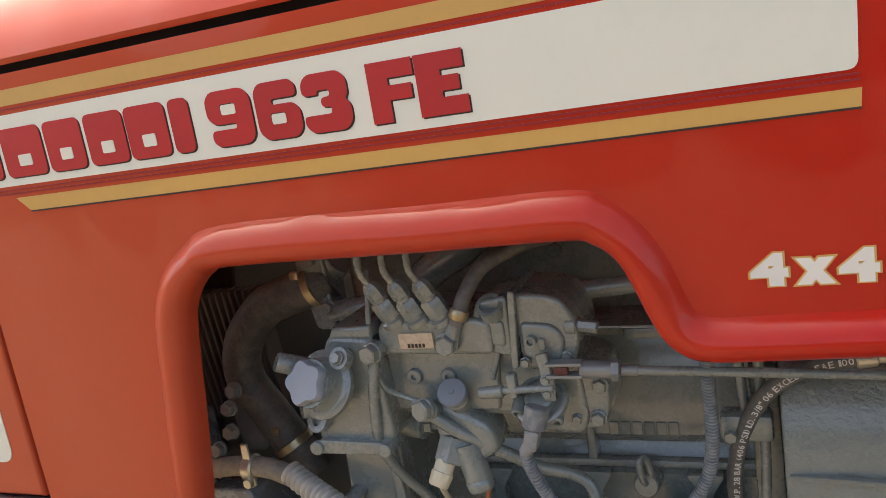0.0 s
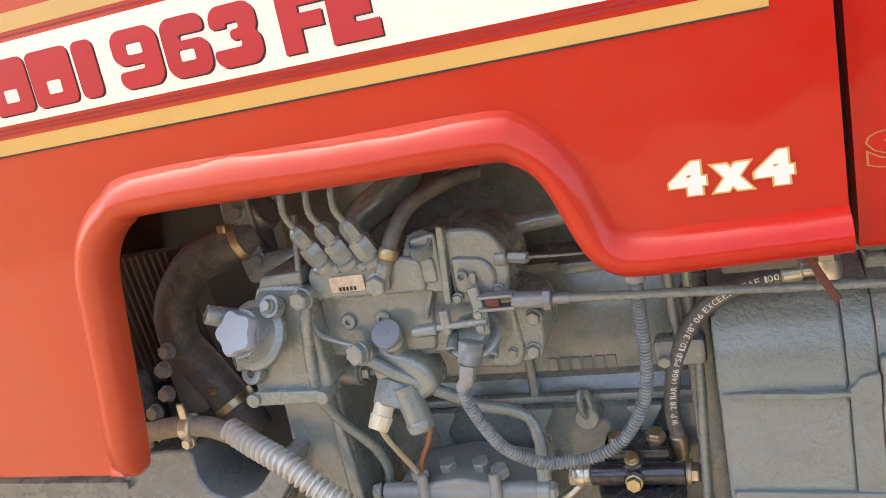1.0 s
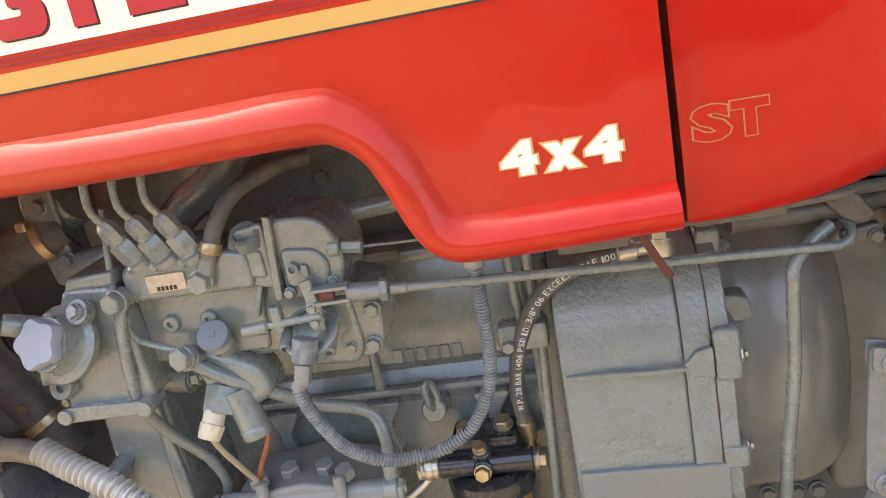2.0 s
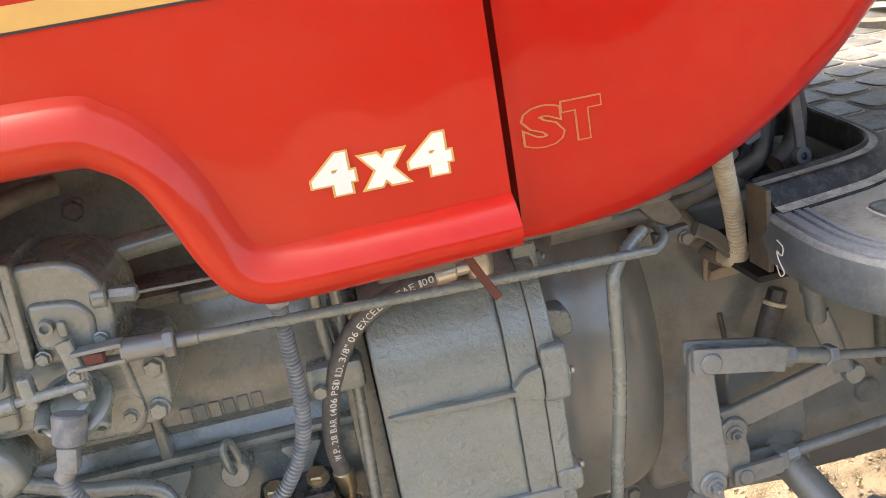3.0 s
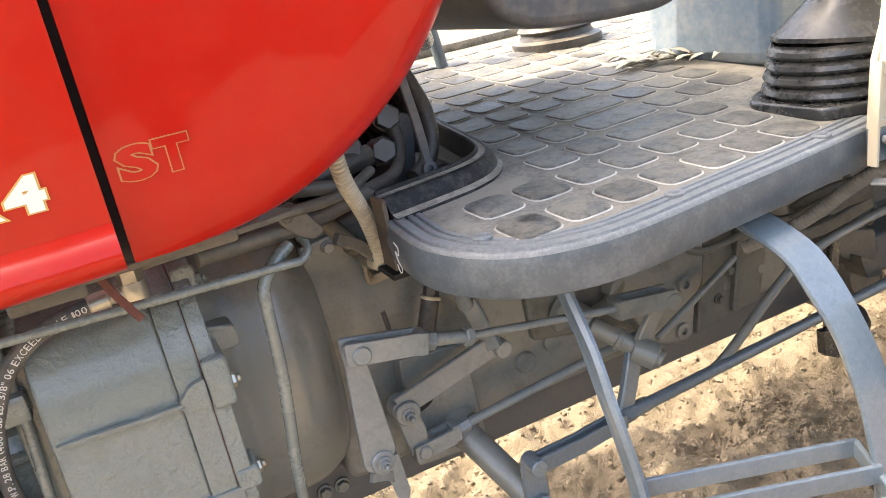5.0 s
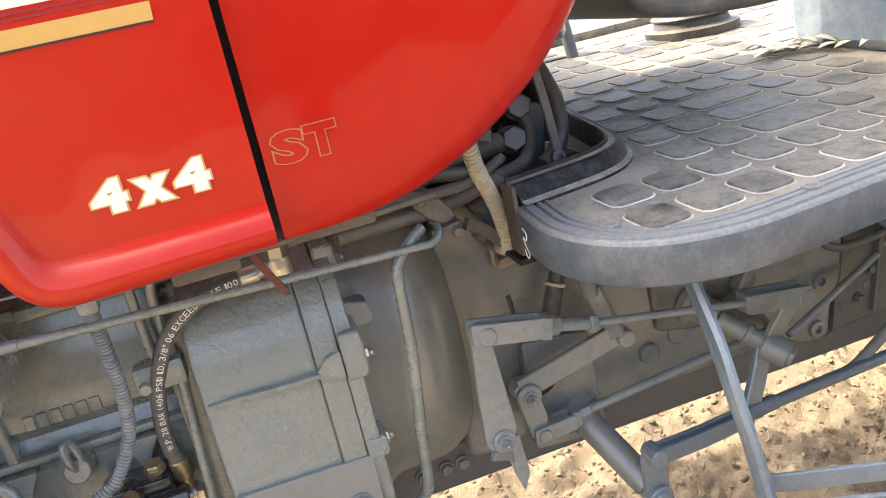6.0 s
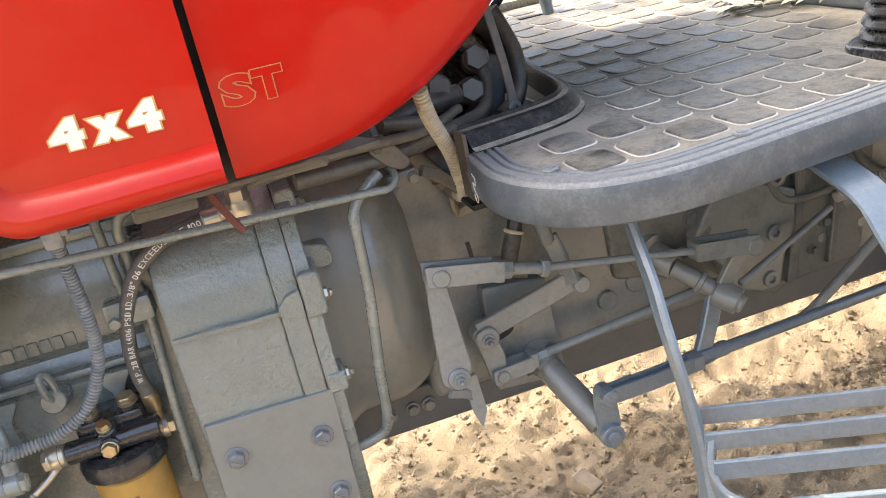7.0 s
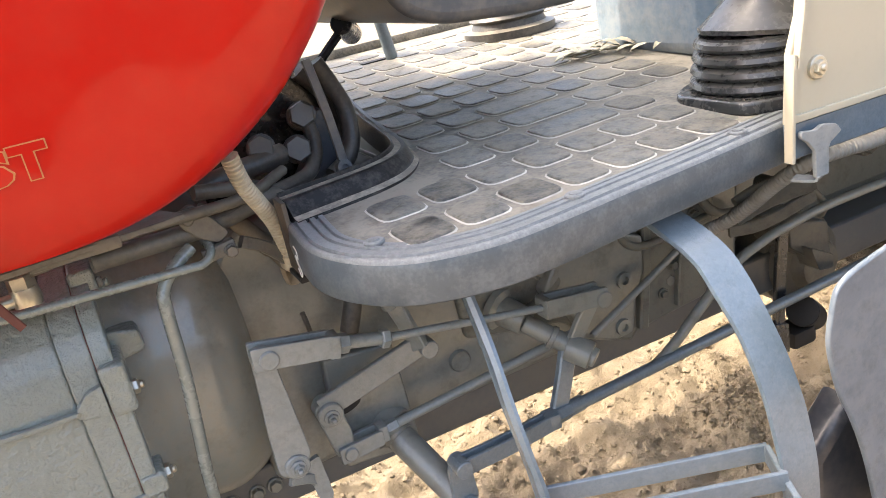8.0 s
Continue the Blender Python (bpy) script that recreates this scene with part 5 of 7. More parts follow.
for x, z in ((0.201, 0.682), (0.104, 0.690), (0.203, 0.603), (0.110, 0.610)):
    bm = bmesh.new()
    bolt(bm, (x, 0.6490, z), (0, -1, 0), 0.017, 0.010, 0.0135)
    box(bm, (x, 0.6345, z), (0.013, 0.0015, 0.002), 0, Matrix.Rotation(0.6, 4, "Y"))
    part("bolt", bm, BOLT, plate)
bm = bmesh.new()
lathe(bm, (0.236, 0.955, 0.770), (1, 0, 0), [(0.272, 0), (0.268, 0.008), (0.259, 0.018), (0.2535, 0.028), (0.2525, 0.042), (0.2515, 0.054), (0.2530, 0.068), (0.2520, 0.082), (0.2485, 0.094), (0.2425, 0.105), (0.233, 0.118), (0.219, 0.130), (0.20, 0.139), (0.17, 0.144)], 96)
for v in bm.verts:
    if v.co.z < 0.66:
        v.co.z = 0.66 - (0.66 - v.co.z) * 0.58
part("clutch_housing", bm, mat("stained_grey_paint", (0.192, 0.202, 0.180), 0.28, dirt=(0.23, 0.18, 0.12), dirt_amount=0.24, scale=5, fine=120, bump=0.35, vary=0.10, grain=0.002, grime=0.4, coat=1.0, coat_rough=0.16), tractor, "grey rounded clutch housing with dusty stains")
bm = bmesh.new()
prism(bm, rounded([(0.36, 0.592), (0.60, 0.604), (1.12, 0.610), (1.16, 0.95), (0.62, 0.93), (0.40, 0.935), (0.36, 0.90)], 0.02), 0.785, 1.15, 0.01)
box(bm, (1.50, 1.02, 0.77), (0.85, 0.20, 0.38), 0.03)
box(bm, (1.0, 1.02, 0.57), (1.3, 0.10, 0.12), 0.02)
gear = part("gearbox", bm, GREY_DUSTY, tractor, "brown-stained grey gearbox casing")
bm = bmesh.new()
prism(bm, rounded([(0.808, 0.806), (0.926, 0.754), (0.921, 0.699), (0.903, 0.661), (0.894, 0.614), (0.859, 0.612), (0.818, 0.631), (0.796, 0.675), (0.758, 0.724)], 0.006), 0.752, 0.79, 0.006)
cover = part("side_cover", bm, GREY_DUSTY, gear)
bm = bmesh.new()
prism(bm, rounded([(0.445, 0.590), (0.548, 0.580), (0.540, 0.735), (0.450, 0.745)], 0.006), 0.764, 0.79, 0.003)
part("side_cover", bm, GREY_DUSTY, gear)
# near-black disc on the cover paints the shade of an oval hole
bm = bmesh.new()
prism(bm, [(0.467 + 0.016 * math.cos(a) , 0.674 + 0.0065 * math.sin(a) + 0.004 * math.cos(a)) for a in np.linspace(0, 2 * math.pi, 20, endpoint=False)], 0.7615, 0.764, 0)
part("cover_hole", bm, DARK, gear, "near-black oval disc painting the shade of a hole")
for x, z in ((0.885, 0.70), (0.893, 0.78), (0.875, 0.63)):
    bm = bmesh.new()
    lathe(bm, (x, 0.757, z), (0, -1, 0), [(0.013, 0), (0.012, 0.010), (0.006, 0.0105), (0.005, 0.004)], 18)
    part("hole_boss", bm, GREY_DUSTY, cover)
for x, z in ((1.03, 0.70), (1.055, 0.66), (0.985, 0.655)):
    bm = bmesh.new()
    bolt(bm, (x, 0.784, z), (0, -1, 0), 0.016, 0.009, 0.013)
    part("bolt", bm, GREY_DUSTY, gear)
for x, z, r in ((0.632, 0.662, 0.016), (0.678, 0.676, 0.015), (0.70, 0.715, 0.012), (0.70, 0.80, 0.024), (0.86, 0.80, 0.012), (0.90, 0.72, 0.012), (0.97, 0.78, 0.014)):
    bm = bmesh.new()
    cyl(bm, (x, 0.79, z), (x, 0.779, z), r, r * 0.94)
    part("boss", bm, GREY_DUSTY, gear)

# ribbed rear casting beside the gearbox
OLIVE = mat("dark_olive_casting", (0.112, 0.124, 0.112), 0.36, dirt=(0.155, 0.13, 0.10), dirt_amount=0.28, scale=14, fine=130, bump=0.5, vary=0.18, grain=0.003, grime=0.5, settle=0.4)
bm = bmesh.new()
prism(bm, rounded([(0.720, 0.820), (0.985, 0.835), (1.085, 0.80), (1.069, 0.677), (1.051, 0.607), (0.915, 0.596), (0.906, 0.585), (0.849, 0.608), (0.796, 0.657), (0.645, 0.690), (0.640, 0.80)], 0.010), 0.776, 0.80, 0.006)
casting = part("rear_casting", bm, OLIVE, gear, "dark olive ribbed casting with bolts")
for pts, w in (([(0.944, 0.772, 0.82), (0.940, 0.770, 0.735), (0.922, 0.772, 0.604)], 0.016), ([(1.01, 0.774, 0.82), (1.006, 0.772, 0.72), (0.992, 0.774, 0.615)], 0.011), ([(0.842, 0.774, 0.81), (0.838, 0.773, 0.735), (0.812, 0.774, 0.655)], 0.012)):
    bm = bmesh.new()
    strap(bm, pts, 0.016, w, 4, up=(0, 1, 0))
    part("rib", bm, OLIVE, casting)
for x, z, r in ((0.870, 0.728, 0.011), (0.990, 0.680, 0.010), (0.861, 0.652, 0.012), (0.772, 0.748, 0.014), (0.968, 0.640, 0.009), (0.895, 0.690, 0.013), (1.035, 0.745, 0.011), (0.790, 0.700, 0.010)):
    bm = bmesh.new()
    bolt(bm, (x, 0.775, z), (0, -1, 0), r * 1.3, 0.007, r)
    part("bolt", bm, OLIVE, casting)
for pts, r in (([(0.725, 0.772, 0.700), (0.752, 0.758, 0.712), (0.782, 0.760, 0.735), (0.796, 0.768, 0.775), (0.80, 0.78, 0.83)], 0.009), ([(0.88, 0.768, 0.83), (0.885, 0.755, 0.775), (0.905, 0.752, 0.745), (0.955, 0.756, 0.735), (1.05, 0.765, 0.74)], 0.006), ([(1.02, 0.765, 0.83), (1.03, 0.752, 0.78), (1.06, 0.750, 0.745), (1.12, 0.76, 0.73)], 0.007)):
    bm = bmesh.new()
    tube(bm, pts, r, 10)
    part("oil_pipe", bm, OLIVE, casting)

# added near-black filler: makes the gap below the clutch housing look shaded
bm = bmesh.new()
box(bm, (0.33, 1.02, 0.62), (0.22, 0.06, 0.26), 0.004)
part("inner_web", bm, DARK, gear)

# chassis beam
bm = bmesh.new()
prism(bm, [(0.24, 0.515), (2.2, 0.505), (2.2, 0.582), (0.24, 0.585)], 0.855, 0.93, 0.005)
beam = part("chassis_beam", bm, mat("dark_grey_paint", (0.088, 0.098, 0.106), 0.34, dirt=(0.15, 0.13, 0.1), dirt_amount=0.15, scale=10, bump=0.2), tractor)
for x in (0.30, 0.335, 0.36):
    bm = bmesh.new()
    bolt(bm, (x, 0.853, 0.552), (0, -1, 0), 0.015, 0.008, 0.011)
    part("bolt", bm, GREY_DUSTY, beam)

# drain pipe in front of the clutch housing
bm = bmesh.new()
tube(bm, [(0.345, 0.70, 0.945), (0.325, 0.69, 0.935), (0.308, 0.682, 0.918), (0.304, 0.678, 0.895), (0.301, 0.676, 0.83), (0.296, 0.678, 0.775), (0.290, 0.684, 0.715), (0.287, 0.692, 0.66), (0.281, 0.70, 0.632), (0.262, 0.702, 0.622), (0.225, 0.70, 0.618)], 0.0066, 12)
part("vertical_pipe", bm, GREY, tractor).location = (-0.005, -0.016, 0.009)

# bracket and lines under the cowl
bm = bmesh.new()
strap(bm, [(0.10, 0.60, 1.006), (0.19, 0.605, 1.006), (0.30, 0.62, 1.005), (0.33, 0.63, 1.004)], 0.006, 0.04, 3)
box(bm, (0.125, 0.59, 1.000), (0.06, 0.012, 0.014), 0.003)
box(bm, (0.245, 0.60, 1.004), (0.075, 0.012, 0.012), 0.003)
tube(bm, [(0.20, 0.66, 0.985), (0.30, 0.67, 0.99), (0.40, 0.69, 0.985), (0.46, 0.74, 0.99)], 0.006, 10)
tube(bm, [(0.25, 0.68, 0.97), (0.36, 0.70, 0.965), (0.43, 0.715, 0.972), (0.46, 0.74, 0.96)], 0.010, 12)
tube(bm, [(0.36, 0.71, 1.0), (0.42, 0.725, 0.985), (0.45, 0.76, 0.965)], 0.008, 12)
BROWN_GREY = mat("brown_grey_paint", (0.115, 0.112, 0.096), 0.38, dirt=(0.19, 0.16, 0.12), dirt_amount=0.25, scale=20, bump=0.3, vary=0.15, grime=0.4)
cowl_br = part("cowl_bracket", bm, BROWN_GREY, tractor)
bm = bmesh.new()
prism(bm, rounded([(0.335, 0.990), (0.352, 0.997), (0.368, 0.977), (0.381, 0.957), (0.368, 0.949), (0.350, 0.960), (0.336, 0.977)], 0.006), 0.684, 0.689, 0.0015)
cyl(bm, (0.345, 0.70, 0.981), (0.345, 0.682, 0.981), 0.006)
box(bm, (0.3655, 0.683, 0.943), (0.034, 0.012, 0.014), 0.002, Matrix.Rotation(-0.12, 4, "Y"))
bolt(bm, (0.376, 0.675, 0.941), (0, -1, 0), 0.011, 0.005, 0.007)
strap(bm, [(0.388, 0.682, 0.945), (0.41, 0.69, 0.93), (0.432, 0.70, 0.905)], 0.013, 0.008, 3)
part("pivot_bracket", bm, BROWN_GREY, cowl_br)
# near-black plates added to darken the tunnel and block light from beyond
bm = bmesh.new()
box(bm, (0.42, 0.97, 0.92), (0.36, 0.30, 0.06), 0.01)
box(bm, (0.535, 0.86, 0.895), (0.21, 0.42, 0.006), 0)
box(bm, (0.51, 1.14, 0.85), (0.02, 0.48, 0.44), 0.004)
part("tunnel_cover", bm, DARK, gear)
bm = bmesh.new()
strap(bm, [(0.163, 0.612, 1.004), (0.172, 0.611, 0.981), (0.1865, 0.607, 0.953)], 0.007, 0.004, 4, up=(1, 0, 0.4))
part("rusty_strip", bm, RUST, cowl_br, "rusty bent steel strip")
bm = bmesh.new()
corrugated(bm, [(0.394, 0.636, 1.04), (0.401, 0.646, 1.008), (0.423, 0.677, 0.960), (0.4325, 0.690, 0.924), (0.436, 0.696, 0.908)], 0.0090, 0.0024, 0.0044)
beige = part("beige_conduit", bm, BEIGE_HOSE, tractor, "ribbed beige conduit")
bm = bmesh.new()
tube(bm, [(0.4352, 0.695, 0.913), (0.437, 0.700, 0.901), (0.437, 0.712, 0.896), (0.437, 0.722, 0.894)], 0.0106, 14)
part("end_sleeve", bm, BEIGE_HOSE, beige)
SOILED = mat("soiled_tape", (0.20, 0.175, 0.13), 0.7, dirt=(0.12, 0.1, 0.075), dirt_amount=0.35, scale=40, bump=0.3)
bm = bmesh.new()
tube(bm, [(0.437, 0.716, 0.894), (0.437, 0.742, 0.890), (0.435, 0.762, 0.893), (0.427, 0.761, 0.906), (0.413, 0.755, 0.925), (0.402, 0.752, 0.942), (0.392, 0.750, 0.958)], 0.0102, 12)
lathe(bm, (0.427, 0.761, 0.906), (-0.6, -0.2, 0.8), [(0.0103, -0.004), (0.0122, -0.003), (0.0122, 0.004), (0.0103, 0.005)], 16)
part("conduit_tail", bm, SOILED, beige, "soiled tape binding")
bm = bmesh.new()
strap(bm, [(0.434, 0.760, 0.884), (0.437, 0.768, 0.866), (0.443, 0.775, 0.853), (0.456, 0.772, 0.855), (0.478, 0.766, 0.860), (0.505, 0.760, 0.870)], 0.012, 0.005, 4)
part("tape_end", bm, mat("pale_tape", (0.31, 0.26, 0.18), 0.65, dirt=(0.18, 0.15, 0.11), dirt_amount=0.3, scale=40, bump=0.3), beige, "loose pale tape end")
NUT = mat("dark_steel", (0.105, 0.106, 0.104), 0.36, metal=0.3, dirt=(0.14, 0.13, 0.11), dirt_amount=0.25, scale=50, bump=0.2)
for p in ((0.505, 0.780, 1.035), (0.489, 0.770, 1.001), (0.449, 0.770, 1.013)):
    bm = bmesh.new()
    ax = Vector((-0.18, -1, 0.22)).normalized()
    lathe(bm, Vector(p) - ax * 0.02, ax, [(0.0165, -0.02), (0.0165, 0.018), (0.013, 0.020)], 20)
    lathe(bm, p, ax, [(0.0155, 0), (0.0155, 0.012), (0.0135, 0.0145)], 6, spin=0.4)
    part("hose_union", bm, NUT, cowl_br, "dark steel hexagonal union")
bm = bmesh.new()
prism(bm, [(0.381, 0.909), (0.546, 0.924), (0.560, 0.980), (0.554, 1.031), (0.538, 1.067), (0.494, 1.087), (0.396, 1.072)], 0.85, 0.90, 0.005)
part("dash_support", bm, BLACK_METAL, tractor)

# ---- shift and clutch linkage ----
LINK = mat("worn_blue_grey_paint", (0.185, 0.208, 0.208), 0.34, dirt=(0.30, 0.28, 0.24), dirt_amount=0.12, scale=30, fine=240, bump=0.3, vary=0.08, grime=0.25, settle=0.2, coat=0.7, coat_rough=0.18)
bm = bmesh.new()
prism(bm, rounded([(0.360, 0.842), (0.380, 0.842), (0.392, 0.70), (0.372, 0.680), (0.352, 0.688), (0.354, 0.75)], 0.010), 0.652, 0.659, 0.0015)
link = part("clutch_lever", bm, LINK, tractor)
bm = bmesh.new()
for y in (0.646, 0.664):
    prism(bm, rounded([(0.360, 0.846), (0.446, 0.828), (0.443, 0.803), (0.359, 0.820)], 0.004), y - 0.003, y + 0.003, 0.001)
box(bm, (0.445, 0.655, 0.814), (0.012, 0.024, 0.026), 0.002, Matrix.Rotation(0.2, 4, "Y"))
cyl(bm, (0.449, 0.655, 0.813), (0.462, 0.656, 0.809), 0.0115, seg=6)
cyl(bm, (0.460, 0.656, 0.810), (0.505, 0.660, 0.796), 0.0075)
cyl(bm, (0.498, 0.659, 0.798), (0.508, 0.660, 0.795), 0.0115, seg=6)
cyl(bm, (0.505, 0.660, 0.796), (0.712, 0.668, 0.752), 0.0048)
part("adjusting_rod", bm, LINK, link)
bm = bmesh.new()
cyl(bm, (0.376, 0.67, 0.828), (0.376, 0.640, 0.828), 0.0105)
part("pin", bm, LINK, link)
bm = bmesh.new()
cyl(bm, (0.373, 0.69, 0.694), (0.373, 0.648, 0.694), 0.014)
bolt(bm, (0.373, 0.647, 0.694), (0, -1, 0), 0.011, 0.006, 0.009, 0.006)
part("pin", bm, LINK, link)
bm = bmesh.new()
prism(bm, rounded([(0.418, 0.705), (0.445, 0.710), (0.458, 0.655), (0.452, 0.622), (0.432, 0.628)], 0.010), 0.733, 0.741, 0.002)
cyl(bm, (0.436, 0.76, 0.692), (0.436, 0.725, 0.692), 0.016)
bolt(bm, (0.436, 0.725, 0.690), (0, -1, 0), 0.012, 0.006, 0.010, 0.008)
bell = part("bell_crank", bm, LINK, tractor)
bm = bmesh.new()
strap(bm, [(0.428, 0.735, 0.700), (0.50, 0.733, 0.718), (0.575, 0.730, 0.738)], 0.030, 0.008, 2, smooth=False)
cyl(bm, (0.572, 0.742, 0.730), (0.572, 0.716, 0.730), 0.0115)
strap(bm, [(0.562, 0.722, 0.735), (0.552, 0.735, 0.775), (0.545, 0.74, 0.80)], 0.022, 0.01, 2)
cyl(bm, (0.540, 0.735, 0.795), (0.525, 0.72, 0.855), 0.010)
cyl(bm, (0.53, 0.725, 0.835), (0.525, 0.72, 0.855), 0.0125)
part("brake_arm", bm, LINK, bell)
bm = bmesh.new()
for y in (0.730, 0.750):
    prism(bm, rounded([(0.434, 0.642), (0.492, 0.645), (0.492, 0.624), (0.434, 0.620)], 0.004), y - 0.003, y + 0.003, 0.001)
cyl(bm, (0.447, 0.755, 0.631), (0.447, 0.724, 0.631), 0.009)
box(bm, (0.494, 0.74, 0.636), (0.012, 0.022, 0.022), 0.002)
cyl(bm, (0.498, 0.74, 0.636), (0.516, 0.74, 0.638), 0.0095, seg=6)
cyl(bm, (0.51, 0.74, 0.638), (0.79, 0.743, 0.658), 0.0062)
part("brake_rod", bm, LINK, bell)
bm = bmesh.new()
prism(bm, rounded([(0.385, 0.66), (0.405, 0.665), (0.410, 0.61), (0.400, 0.585), (0.392, 0.61)], 0.004), 0.70, 0.707, 0.001)
strap(bm, [(0.365, 0.69, 0.655), (0.39, 0.70, 0.64), (0.40, 0.72, 0.61)], 0.012, 0.006, 3)
part("return_bracket", bm, LINK, bell)
# short sensor wire by the footplate
bm = bmesh.new()
cyl(bm, (0.505, 0.755, 0.815), (0.488, 0.750, 0.775), 0.0115)
cyl(bm, (0.510, 0.755, 0.83), (0.505, 0.755, 0.815), 0.010, seg=6)
tube(bm, [(0.488, 0.75, 0.778), (0.47, 0.745, 0.765), (0.447, 0.745, 0.775), (0.44, 0.75, 0.82)], 0.003, 8)
strap(bm, [(0.47, 0.75, 0.768), (0.51, 0.745, 0.755)], 0.01, 0.004, 2, smooth=False)
sensor = part("sensor_plug", bm, RUBBER, tractor)
bm = bmesh.new()
lathe(bm, (0.5055, 0.755, 0.8165), (-0.39, -0.11, -0.92), [(0.0115, 0), (0.0130, 0.001), (0.0130, 0.004), (0.0115, 0.005)], 20)
part("seal_ring", bm, BEIGE_HOSE, sensor, "cream seal ring")

# cross shafts and lower levers
bm = bmesh.new()
lathe(bm, (0.700, 0.786, 0.716), (0.030, -0.070, -0.022), [(0.030, 0), (0.030, 0.010), (0.021, 0.014), (0.019, 0.048), (0.016, 0.052)], 26)
cyl(bm, (0.715, 0.740, 0.703), (0.762, 0.695, 0.662), 0.0128)
lathe(bm, (0.738, 0.718, 0.683), (0.047, -0.045, -0.041), [(0.0125, 0), (0.0155, 0.001), (0.0155, 0.007), (0.0125, 0.008)], 20)
cyl(bm, (0.752, 0.702, 0.668), (0.772, 0.678, 0.655), 0.0185)
cyl(bm, (0.770, 0.682, 0.656), (0.776, 0.674, 0.651), 0.013)
cross = part("cross_shaft", bm, GREY_DUSTY, tractor)
bm = bmesh.new()
strap(bm, [(0.757, 0.700, 0.664), (0.772, 0.690, 0.70), (0.790, 0.676, 0.742)], 0.022, 0.010, 2, up=(1, 0, -0.4))
cyl(bm, (0.789, 0.69, 0.737), (0.789, 0.655, 0.737), 0.0115)
for y in (0.660, 0.682):
    prism(bm, rounded([(0.708, 0.765), (0.796, 0.752), (0.794, 0.728), (0.706, 0.740)], 0.003), y - 0.003, y + 0.003, 0.001)
box(bm, (0.711, 0.671, 0.752), (0.010, 0.024, 0.026), 0.002)
part("upper_lever", bm, GREY_DUSTY, cross)
bm = bmesh.new()
strap(bm, [(0.752, 0.703, 0.662), (0.735, 0.698, 0.62), (0.716, 0.694, 0.578)], 0.024, 0.012, 2, up=(1, 0, -0.4))
part("lower_lever", bm, STEP_GREY, cross)
bm = bmesh.new()
cyl(bm, (0.50, 0.80, 0.635), (0.52, 0.765, 0.615), 0.030)
cyl(bm, (0.51, 0.78, 0.622), (0.556, 0.684, 0.540), 0.019)
SP, SQ = Vector((0.516, 0.768, 0.612)), Vector((0.556, 0.684, 0.540))
lathe(bm, SP, SQ - SP, [(0.0285, -0.006), (0.0285, 0.004), (0.0215, 0.007), (0.0205, 0.012)], 26)
shaft2 = part("pedal_shaft", bm, GREY_DUSTY, tractor)
bm = bmesh.new()
prism(bm, rounded([(0.543, 0.595), (0.555, 0.612), (0.572, 0.606), (0.576, 0.54), (0.560, 0.517), (0.542, 0.526)], 0.010), 0.664, 0.673, 0.002)
cyl(bm, (0.559, 0.69, 0.534), (0.559, 0.656, 0.534), 0.0165)
cyl(bm, (0.559, 0.66, 0.534), (0.559, 0.652, 0.534), 0.010)
crank = part("crank_plate", bm, STEP_GREY, shaft2)
bm = bmesh.new()
for y0, y1 in ((0.650, 0.678), (0.664, 0.692)):
    strap(bm, [(0.552, y0, 0.600), (0.63, (y0 + y1) / 2 - 0.002, 0.592), (0.700, y1, 0.585)], 0.022, 0.006, 2, smooth=False)
cyl(bm, (0.558, 0.676, 0.599), (0.558, 0.645, 0.599), 0.0115)
box(bm, (0.702, 0.686, 0.585), (0.02, 0.024, 0.022), 0.003)
cyl(bm, (0.708, 0.688, 0.585), (0.735, 0.694, 0.583), 0.012, seg=6)
cyl(bm, (0.73, 0.693, 0.583), (1.6, 0.76, 0.560), 0.0085)
cyl(bm, (0.722, 0.691, 0.584), (0.760, 0.697, 0.582), 0.0105)
part("pull_rod", bm, STEP_GREY, crank, "blue-grey painted pull rod")
bm = bmesh.new()
tube(bm, [(0.864, 0.712, 0.571), (0.918, 0.715, 0.584), (1.046, 0.720, 0.666), (1.114, 0.720, 0.690), (1.180, 0.720, 0.700), (1.300, 0.730, 0.700), (1.60, 0.74, 0.69)], 0.0075, 10)
cyl(bm, (0.790, 0.700, 0.668), (0.976, 0.745, 0.714), 0.005)
part("slanted_rod", bm, GREY_DUSTY, crank)

# rear linkage and housings under the footplate
REAR = mat("oily_dark_casting", (0.105, 0.108, 0.096), 0.36, dirt=(0.15, 0.125, 0.09), dirt_amount=0.3, scale=16, bump=0.4, vary=0.25, grime=0.5, settle=0.5)
bm = bmesh.new()
cyl(bm, (1.33, 0.86, 0.55), (1.33, 1.05, 0.55), 0.085)
lathe(bm, (1.33, 0.86, 0.55), (0, -1, 0), [(0.075, 0), (0.072, 0.02), (0.05, 0.03), (0.04, 0.05)], 28)
axle = part("axle_housing", bm, REAR, tractor, "dark oily rear axle housing")
bm = bmesh.new()
strap(bm, [(1.179, 0.745, 0.687), (1.170, 0.745, 0.624), (1.162, 0.745, 0.538), (1.156, 0.745, 0.484)], 0.020, 0.010, 2, up=(1, 0, 0), smooth=False)
prism(bm, rounded([(1.138, 0.534), (1.173, 0.525), (1.173, 0.472), (1.140, 0.490)], 0.004), 0.735, 0.75, 0.003)
bar = part("hanger_bar", bm, BLACK_METAL, axle, "black upright flat bar")
bm = bmesh.new()
cyl(bm, (1.229, 0.760, 0.517), (1.325, 0.830, 0.445), 0.026)
box(bm, (1.230, 0.780, 0.467), (0.05, 0.05, 0.03), 0.006)
part("rubber_stop", bm, DARK, bar)
bm = bmesh.new()
